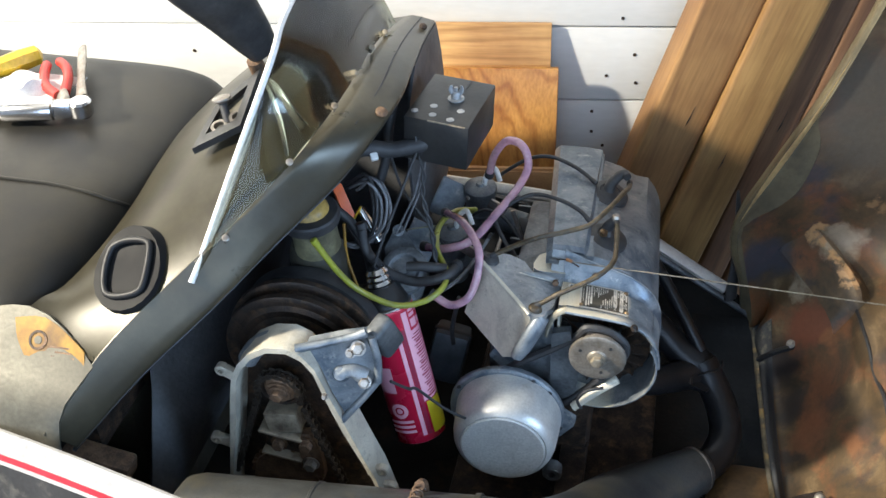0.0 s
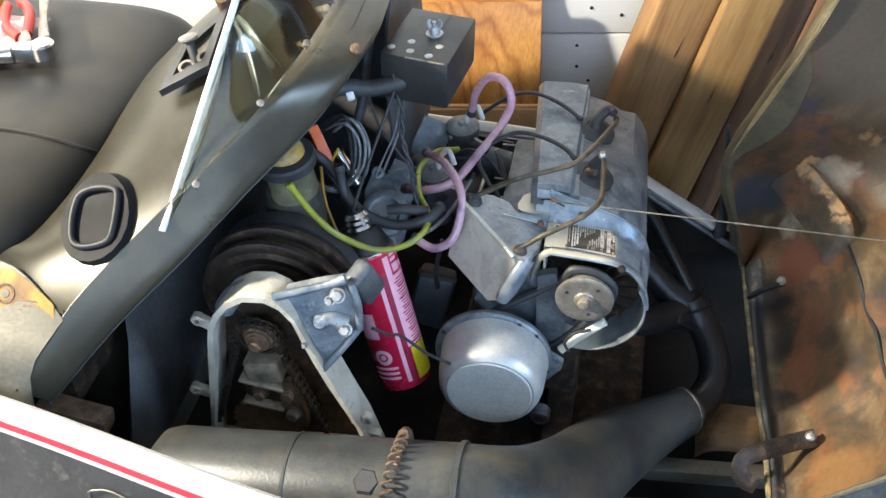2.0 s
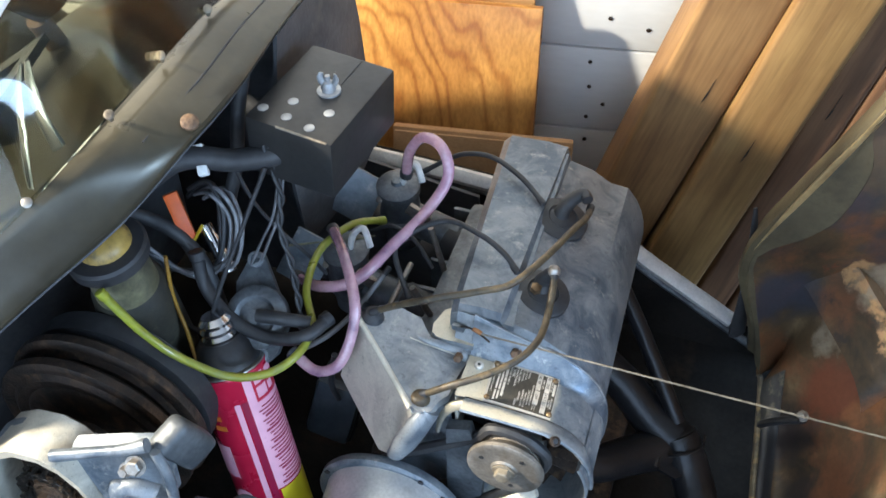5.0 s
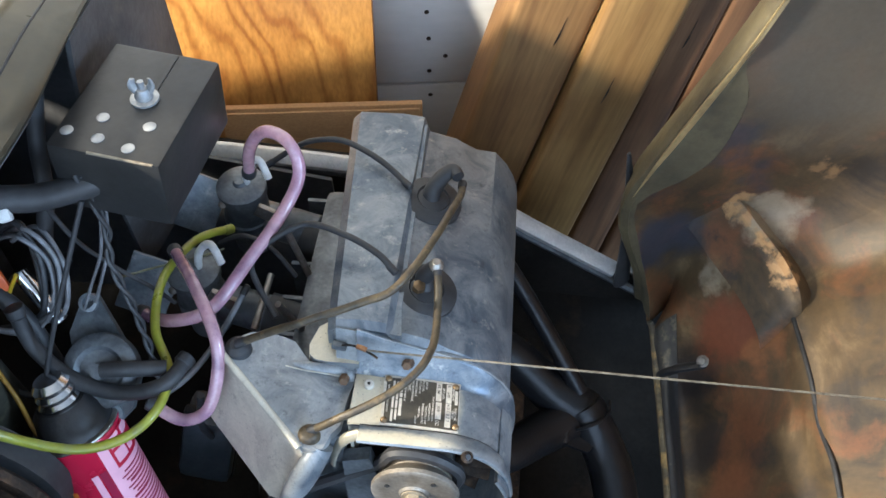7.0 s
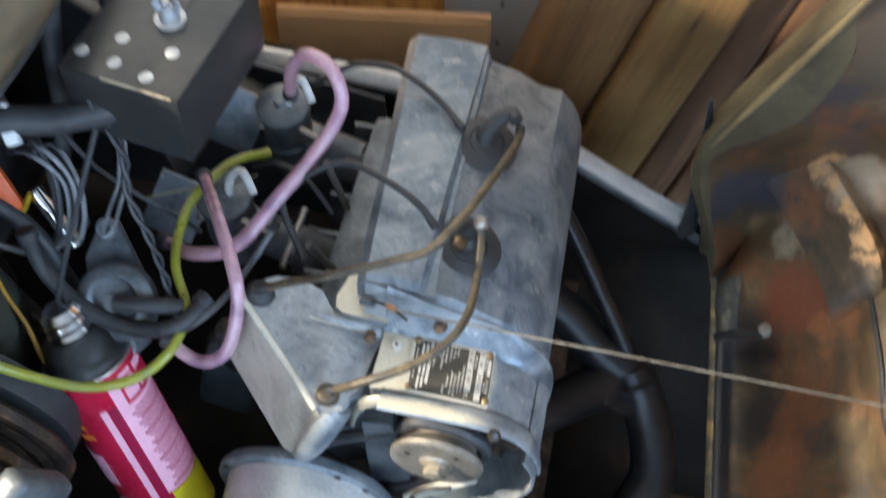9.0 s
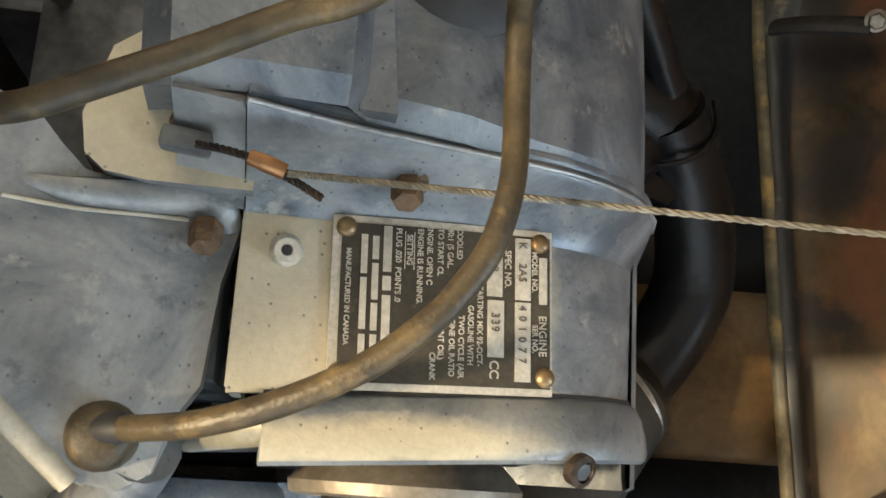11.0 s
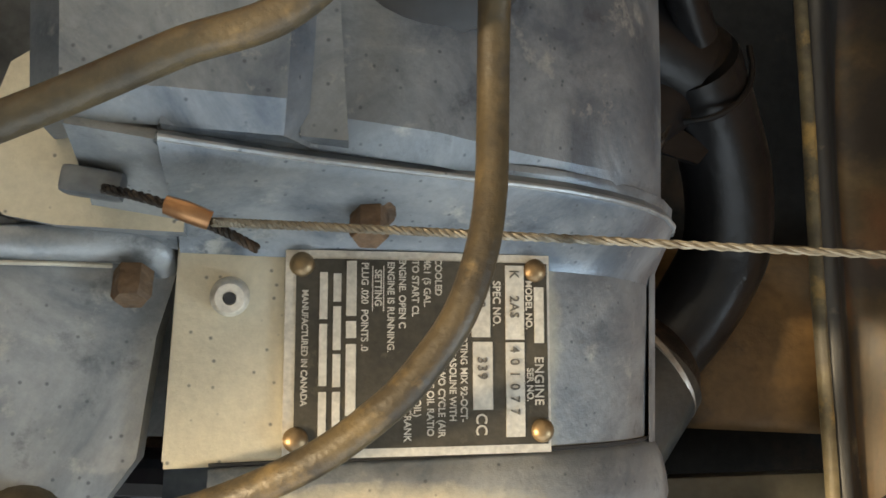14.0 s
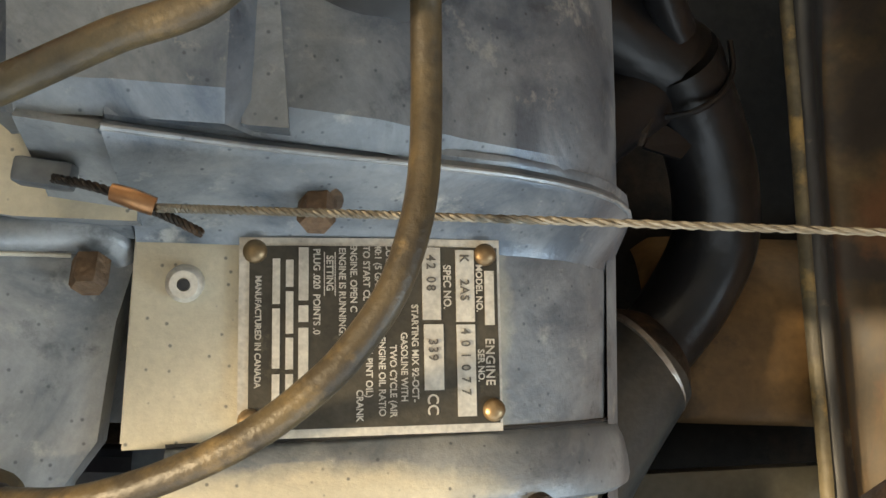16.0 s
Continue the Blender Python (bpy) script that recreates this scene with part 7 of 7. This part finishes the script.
chain = part("drive_chain", tube(bm_new(), [(SX + 0.0255 * math.cos(a), -0.160, SZ + 0.0255 * math.sin(a)) for a in (2 * math.pi * k / 16 for k in range(16))], 0.003, 2, 6, True), RUST_DARK, case, "rusty drive chain")
run = [(-0.466 + 0.0055 * k, -0.128 + 0.0166 * k) for k in range(9)]
run += [(SX + 0.028 * math.cos(radians(a)), SZ + 0.028 * math.sin(radians(a))) for a in range(185, -20, -22)]
run += [(-0.357 + 0.0034 * k, 0.012 - 0.0118 * k) for k in range(1, 13)]
me = bpy.data.meshes.new("link")
b = bm_new()
for yy in (-0.0045, 0.0045):
    rod(b, (-0.0055, yy, 0), (-0.0055, yy * 1.4, 0), 0.0046, seg=10)
    rod(b, (0.0055, yy, 0), (0.0055, yy * 1.4, 0), 0.0046, seg=10)
    block(b, (0.011, 0.0018, 0.0066), Matrix.Translation((0, yy * 1.2, 0)), 0.0006, 1)
rod(b, (0.0055, -0.0075, 0), (0.0055, 0.0075, 0), 0.0022, seg=8)
rod(b, (-0.0055, -0.0075, 0), (-0.0055, 0.0075, 0), 0.0022, seg=8)
b.to_mesh(me)
b.free()
me.materials.append(CHAIN)
for k, (x, z) in enumerate(run):
    nx, nz = run[min(k + 1, len(run) - 1)]
    px, pz = run[max(k - 1, 0)]
    ob = new("link", me)
    ob.parent = chain
    ob.location = Vector((x, -0.164 + 0.0012 * (k % 2), z)) - OFFSET[chain]
    ob.rotation_euler = (0, -math.atan2(nz - pz, nx - px), 0)
part("tensioner_block", block(bm_new(), (0.046, 0.026, 0.034), Matrix.Translation((-0.390, -0.154, -0.028)) @ Matrix.Rotation(radians(-8), 4, "Y"), 0.002), DUSTY, case, "pale dusty tensioner block")
part("tensioner_plate", block(bm_new(), (0.060, 0.022, 0.004), Matrix.Translation((-0.395, -0.160, -0.051)) @ Matrix.Rotation(radians(10), 4, "Y"), 0.001), DUSTY, case)
part("tensioner_plate", block(bm_new(), (0.056, 0.020, 0.004), Matrix.Translation((-0.398, -0.160, -0.093)) @ Matrix.Rotation(radians(10), 4, "Y"), 0.001), DUSTY, case)
part("tensioner_arm", block(bm_new(), (0.060, 0.012, 0.038), Matrix.Translation((-0.392, -0.152, -0.072)) @ Matrix.Rotation(radians(8), 4, "Y"), 0.003), RUST_DARK, case, "greasy tensioner arm")
bracket = prism(bm_new(), [(-0.372, -0.152, -0.066), (-0.366, -0.152, -0.046), (-0.354, -0.152, -0.044), (-0.347, -0.152, -0.058), (-0.345, -0.152, -0.080), (-0.342, -0.152, -0.098), (-0.342, -0.152, -0.128), (-0.374, -0.152, -0.122)], (0, -0.012, 0), 0.002)
part("tensioner_bracket", bracket, RUST, case, "rusty folded tensioner bracket")
for at, m in (((-0.401, -0.162, -0.072), RUST), ((-0.360, -0.166, -0.062), RUST), ((-0.358, -0.166, -0.100), STEEL)):
    part("bolt", hexbolt(bm_new(), at, (0, -1, 0), 0.0088, 0.009), m, case, "bolt with a washer")
part("oil_line", tube(bm_new(), [(-0.245, -0.14, 0.05), (-0.228, -0.12, 0.02), (-0.222, -0.10, 0.0), (-0.19, -0.085, -0.045), (-0.165, -0.07, -0.075)], 0.0021), RUBBER, case, "thin black line")

clutch = thing("drive_clutch", "dark worn clutch sheaves behind the chain case", "clutch", (-0.39, -0.06, 0.03))
for y, r, m in ((-0.098, 0.102, RUST_DARK), (-0.072, 0.106, RUST_DARK)):
    part("sheave", lathe(bm_new(), (-0.386, y, 0.024), (0, 1, 0), [(0, 0.02), (0.001, r * 0.65), (0.004, r * 0.7), (0.002, r * 0.8), (0.006, r * 0.86), (0.004, r - 0.004), (0.006, r), (0.014, r), (0.018, r - 0.004), (0.024, 0.05)], 56), m, clutch)
part("belt", lathe(bm_new(), (-0.386, -0.046, 0.024), (0, 1, 0), [(0, 0.094), (0.002, 0.099), (0.024, 0.099), (0.026, 0.094)], 48), RUBBER, clutch, "black drive belt")
part("hub", rod(bm_new(), (-0.386, -0.12, 0.024), (-0.386, 0.05, 0.024), 0.028), RUST_DARK, clutch)

# ---------------------------------------------------------------- exhaust
muffler = thing("muffler", "sooty black steel muffler lying along the engine bay", "muffler", (-0.28, -0.31, -0.05))
part("barrel", lathe(bm_new(), (-0.475, -0.322, -0.062), (0.375, 0.012, 0.026), [(0, 0.02), (0.004, 0.05), (0.014, 0.062), (0.03, 0.066), (0.372, 0.066)], 48), MUFFLER, muffler)
part("seam", lathe(bm_new(), (-0.108, -0.310, -0.0365), (0.375, 0.012, 0.026), [(0, 0.066), (0.001, 0.0685), (0.007, 0.0685), (0.008, 0.066)], 48, False), MUFFLER, muffler)
part("seam", lathe(bm_new(), (-0.300, -0.316, -0.050), (0.375, 0.012, 0.026), [(0, 0.066), (0.001, 0.0672), (0.004, 0.0672), (0.005, 0.066)], 48, False), MUFFLER, muffler)
part("outlet_bend", tube(bm_new(), [(-0.135, -0.311, -0.0385), (-0.104, -0.310, -0.0365), (-0.07, -0.300, -0.046), (-0.03, -0.258, -0.086), (0.010, -0.180, -0.148), (0.048, -0.090, -0.206), (0.104, -0.004, -0.246), (0.1665, 0.0685, -0.2715)], [0.0655, 0.0658, 0.0655, 0.064, 0.061, 0.057, 0.046, 0.036], 8, 40, cap=False), MUFFLER, muffler)
END_AXIS = Vector((0.78, 0.61, -0.14)).normalized()
END_AT = Vector((0.164, 0.0665, -0.271))
part("rim", lathe(bm_new(), END_AT, END_AXIS, [(0, 0.0362), (0.001, 0.0376), (0.004, 0.0376), (0.005, 0.0362), (0.006, 0.034)], 40, False), STEEL, muffler, "worn bright rim of the pipe end")
part("end_cap", lathe(bm_new(), END_AT + 0.0045 * END_AXIS, END_AXIS, [(0, 0.0358), (0.006, 0.0335), (0.012, 0.029), (0.015, 0.026)], 40, False), RUST_DARK, muffler, "rusty tapered end cap")
part("plug", lathe(bm_new(), (-0.205, -0.330, -0.006), (0, -0.35, 0.94), [(0, 0.016), (0.024, 0.016), (0.027, 0.013), (0.027, 0.001)], 6), RUBBER, muffler, "black hexagonal plug")
bm = bm_new()
spring_line = []
for k in range(90):
    a = k * 0.75
    u = k / 89
    w = radians(62 + 88 * u)
    c = Vector((-0.176 - 0.004 * u, -0.313 + 0.0745 * math.cos(w), -0.042 + 0.0745 * math.sin(w)))
    spring_line.append(c + 0.0065 * Vector((math.cos(a), math.sin(a) * math.cos(w), math.sin(a) * math.sin(w))))
tube(bm, spring_line, 0.0017, 1, 6)
part("spring", bm, RUST, muffler, "rusty hold-down spring")
part("spring_post", tube(bm_new(), [(-0.175, -0.262, -0.01), (-0.175, -0.266, 0.018), (-0.176, -0.278, 0.030)], 0.0065, 4, 10), RUST, muffler, "rusty spring hook")

header = thing("exhaust_header", "black curved exhaust header pipe beside the engine", "exhaust pipe", (0.18, 0.12, -0.15))
part("pipe", tube(bm_new(), [(0.163, 0.228, -0.192), (0.186, 0.204, -0.220), (0.203, 0.174, -0.242), (0.210, 0.142, -0.262), (0.200, 0.112, -0.274), (0.184, 0.088, -0.277), (0.168, 0.0715, -0.2735)], [0.0245, 0.0245, 0.025, 0.0255, 0.0255, 0.025, 0.0245], 8, 28), HEADER, header)
part("elbow", lathe(bm_new(), (0.164, 0.226, -0.214), (0.25, -0.05, 0.97), [(-0.024, 0.020), (-0.012, 0.0255), (0.0, 0.0285), (0.010, 0.0295), (0.020, 0.0275), (0.029, 0.0215), (0.035, 0.0125), (0.037, 0.001)], 28), HEADER, header, "rounded welded elbow")
part("weld", tube(bm_new(), [(0.158, 0.194, -0.190), (0.172, 0.196, -0.184), (0.186, 0.206, -0.184), (0.195, 0.222, -0.190), (0.196, 0.240, -0.196)], 0.0018, 5, 8), HEADER, header, "rough weld bead")
part("branch", tube(bm_new(), [(0.03, 0.27, -0.115), (0.085, 0.256, -0.150), (0.125, 0.240, -0.182), (0.160, 0.228, -0.198)], [0.022, 0.023, 0.025, 0.027], 8, 22), HEADER, header)
part("branch", tube(bm_new(), [(0.03, 0.115, -0.13), (0.075, 0.140, -0.165), (0.115, 0.185, -0.195), (0.150, 0.216, -0.208)], [0.021, 0.022, 0.024, 0.026], 8, 22), HEADER, header)
part("brace", tube(bm_new(), [(0.055, 0.33, -0.05), (0.09, 0.30, -0.088), (0.13, 0.262, -0.135), (0.160, 0.235, -0.175)], 0.010, 4, 14), HEADER, header)
stud = part("clamp_stud", rod(bm_new(), (0.136, 0.194, -0.199), (0.151, 0.187, -0.195), 0.0095, 0.0095, 6, 0.001), RUST_DARK, header, "rusty hollow hex nut")
part("bore", rod(bm_new(), (0.1335, 0.1951, -0.1996), (0.1355, 0.1942, -0.1991), 0.006, seg=14), BLACK, stud)
part("tab", prism(bm_new(), [(0.150, 0.180, -0.205), (0.172, 0.176, -0.210), (0.180, 0.186, -0.212), (0.156, 0.196, -0.205)], (0, 0, 0.004), 0.001), HEADER, header)

# ---------------------------------------------------------------- raised hood
hood = thing("raised_hood", "raised snowmobile hood with stained brown fibreglass inside", "hood", (0.4, 0.15, -0.1))
# across the skin at several depths: rim, in-turned edge, trough, floor, then up the far wall
WALL = [(0.46, -0.120), (0.525, -0.055), (0.565, 0.05), (0.592, 0.18), (0.612, 0.34), (0.622, 0.52)]
ACROSS = [(-0.092, [(0.283, -0.268), (0.291, -0.262), (0.312, -0.262), (0.350, -0.226), (0.400, -0.178)]),
          (0.010, [(0.285, -0.283), (0.294, -0.278), (0.311, -0.288), (0.345, -0.252), (0.402, -0.188)]),
          (0.120, [(0.276, -0.280), (0.286, -0.276), (0.304, -0.290), (0.340, -0.256), (0.402, -0.182)]),
          (0.240, [(0.271, -0.282), (0.281, -0.277), (0.300, -0.292), (0.336, -0.248), (0.402, -0.162)]),
          (0.330, [(0.268, -0.286), (0.277, -0.276), (0.297, -0.272), (0.334, -0.218), (0.398, -0.142)]),
          (0.400, [(0.262, -0.272), (0.270, -0.252), (0.291, -0.222), (0.332, -0.172), (0.390, -0.118)])]
cols = [[(x, y, z) for x, z in low] + [(x - 0.03 * max(0.0, y - 0.1), y, z + 0.06 * max(0.0, y - 0.1)) for x, z in WALL] for y, low in ACROSS]
rim = [(0.256, 0.408, -0.262), (0.246, 0.414, -0.205), (0.222, 0.42, -0.120), (0.212, 0.42, -0.055), (0.262, 0.42, -0.005), (0.288, 0.42, 0.035), (0.302, 0.42, 0.11), (0.290, 0.42, 0.165), (0.310, 0.42, 0.24), (0.34, 0.42, 0.345), (0.39, 0.42, 0.52)]
outer = [(0.232, 0.43, -0.235), (0.222, 0.43, -0.180), (0.196, 0.43, -0.105), (0.196, 0.43, -0.05), (0.214, 0.43, 0.0), (0.232, 0.43, 0.045), (0.258, 0.43, 0.11), (0.281, 0.43, 0.168), (0.306, 0.43, 0.245), (0.336, 0.43, 0.35), (0.385, 0.43, 0.525)]
wall_mid = [tuple(Vector(a).lerp(Vector(b), 0.42) + Vector((0.022, 0.042, -0.012))) for a, b in zip(cols[-1], rim)]
# a low fold runs along the floor of the skin
FOLDS = [([(0.402, 0.345, -0.140), (0.414, 0.250, -0.145), (0.424, 0.150, -0.160), (0.432, 0.030, -0.172), (0.438, -0.092, -0.165)], 0.010, (0.98, 0.10, 0.15))]
FOLD_LINES = [(spline(pts, 8), h, Vector(d).normalized()) for pts, h, d in FOLDS]
def fold_lift(p):
    lift = 0.0
    for line_, high, away in FOLD_LINES:
        k = min(range(len(line_)), key=lambda i: (line_[i] - p).length)
        off = p - line_[k]
        side_ = off.dot(away)
        run = min(1.0, 0.25 + 6 * k / len(line_), 0.15 + 6 * (len(line_) - 1 - k) / len(line_))
        run *= min(1.0, max(0.0, 2.0 - (off - side_ * away).length / 0.03))
        stops = [(-0.055, 0.0), (-0.030, -0.10), (-0.016, 0.0), (0.0, 0.92), (0.008, 1.0), (0.018, 0.70), (0.036, 0.25), (0.060, 0.0)]
        for (a, u), (b, v) in zip(stops, stops[1:]):
            if a <= side_ < b:
                lift += high * run * (u + (v - u) * (side_ - a) / (b - a))
    return lift
OUTWARD = Vector((-0.42, -0.40, 0.81))
hood_grid = [[Vector(p) for p in r] for r in smooth_grid(cols + [wall_mid, rim], 9, 9)]
hood_grid = [[p + OUTWARD * (fold_lift(p) + 0.0012 * noise.noise(p * 30)) for p in r] for r in hood_grid]
def on_hood(x, y, h=0.0):
    """The point of the hood's inner skin over plan position x, y, lifted by h."""
    p = min((q for r in hood_grid for q in r), key=lambda q: (q.x - x) ** 2 + (q.y - y) ** 2 + 0.02 * max(0.0, q.z + 0.05) ** 2)
    return Vector((x, y, p.z)) + h * OUTWARD
split = 9 * 5 + 1
part("skin", sheet(bm_new(), hood_grid[:split + 4], 0.005), HOOD, hood, "stained brown inner skin with stamped folds", sharp=30)
part("side_wall", sheet(bm_new(), hood_grid[split + 3:], 0.005), HOOD, hood, "dark stained inside of the hood's far side", sharp=30)
lip = [[Vector(o) + Vector((0.012, 0.05, -0.004)), Vector(o), Vector(o) + Vector((0.010, -0.012, 0.002)), Vector(o).lerp(Vector(p), 0.45) + Vector((0.004, -0.006, 0)), Vector(p)] for o, p in zip(outer, rim)]
def stamped_fold(crest, left, right, label):
    """A stamped fold: a steep flank, a narrow crest and a long back that runs out into the skin."""
    pts = spline(crest, 6)
    rows = []
    for k, p in enumerate(pts):
        u = k / (len(pts) - 1)
        end = min(1.0, 0.35 + 4 * u, 0.10 + 5 * (1 - u))
        drop = (1 - end) * Vector((0.006, 0.006, -0.042))
        l_, r_ = Vector(left), Vector(right)
        rows.append([p + drop + v for v in (l_ * 2.2, l_ * 1.5, l_ * 0.8, l_ * 0.16 + OUTWARD * 0.001, OUTWARD * 0.001 + r_ * 0.1, r_ * 0.5, r_ * 1.2, r_ * 2.0 + l_ * 0.3, r_ * 2.4 + l_ * 0.8)])
    return part("stamped_fold", sheet(bm_new(), rows, 0.003), HOOD, hood, label, sharp=24)
stamped_fold([(0.300, 0.474, -0.044), (0.320, 0.460, -0.060), (0.350, 0.420, -0.075), (0.380, 0.378, -0.088), (0.398, 0.346, -0.106), (0.409, 0.322, -0.138)], (-0.015, -0.009, -0.026), (0.017, 0.010, -0.016), "fold stamped into the skin, its lit crest put into the colour")
part("far_lip", sheet(bm_new(), smooth_grid(lip, 3, 3), 0.004), HOOD_BAND, hood, "olive resin band along the hood's far edge")
# leaf-shaped strip: the lit stretch of the edge, done in colour
part("edge_strip", tube(bm_new(), [Vector(p) + Vector((0.008, -0.010, 0.0)) for p in outer[3:10]], [0.001, 0.006, 0.010, 0.011, 0.008, 0.006, 0.004], 6, 10, flat=0.28), HOOD_LIT_EDGE, hood, "pale strip with the lit edge put into its colour")
part("rim_band", sheet(bm_new(), [[p + OUTWARD * 0.0018 for p in r[1:17]] for r in hood_grid[:split]], 0.002), RIM_GREY, hood, "scuffed grey rolled rim")
part("rim_bead", tube(bm_new(), [Vector(c[0]) + Vector((-0.002, 0, 0.003)) for c in cols] + [Vector(rim[0])], 0.0045, 5, 10, flat=0.6), HOOD_EDGE, hood, "scuffed pale edging of the lower rim")
part("near_bead", tube(bm_new(), [Vector(p) + Vector((0, -0.003, 0.003)) for p in cols[0][:8]], 0.006, 4, 8, flat=0.7), SIDE_PANEL, hood, "pale worn near edge")
part("seam_bead", tube(bm_new(), [on_hood(p.x - 0.004, p.y, 0.001) for p in FOLD_LINES[0][0][::4]], 0.0030, 4, 8), RUBBER, hood, "dark seam bead")
part("bolt", hexbolt(bm_new(), (0.308, 0.312, -0.205), (-0.4, -0.5, 0.75), 0.0055, 0.006), STEEL, hood, "bright bolt head")
part("hinge_arm", tube(bm_new(), [(0.268, 0.328, -0.262), (0.276, 0.325, -0.250), (0.288, 0.320, -0.234), (0.310, 0.311, -0.211)], 0.010, 4, 10, flat=0.5), RUBBER, hood, "black hinge arm")
part("hook_strap", tube(bm_new(), [(0.345, 0.018, -0.236), (0.315, 0.008, -0.240), (0.280, -0.012, -0.238), (0.252, -0.030, -0.234), (0.240, -0.044, -0.240), (0.246, -0.054, -0.258), (0.266, -0.054, -0.270)], 0.013, 6, 10, flat=0.18), RUST_DARK, hood, "bent rusty strap")
part("bolt", screw_head(bm_new(), (0.338, 0.016, -0.232), (-0.3, -0.3, 0.9), 0.008, 0.006), STEEL, hood, "bright screw")
part("hanging_clip", tube(bm_new(), [(0.318, 0.455, 0.060), (0.322, 0.448, 0.042), (0.334, 0.444, 0.034), (0.348, 0.446, 0.042)], 0.0022, 6, 8), STEEL, hood, "bright wire clip")

strap = thing("hood_strap", "black rubber strap hanging at the rail", "strap", (0.21, 0.455, -0.1))
part("band", tube(bm_new(), [(0.196, 0.452, -0.005), (0.204, 0.45, -0.06), (0.212, 0.448, -0.15), (0.216, 0.45, -0.235)], [0.003, 0.007, 0.010, 0.014], 6, 10, flat=0.5), RUBBER, strap)
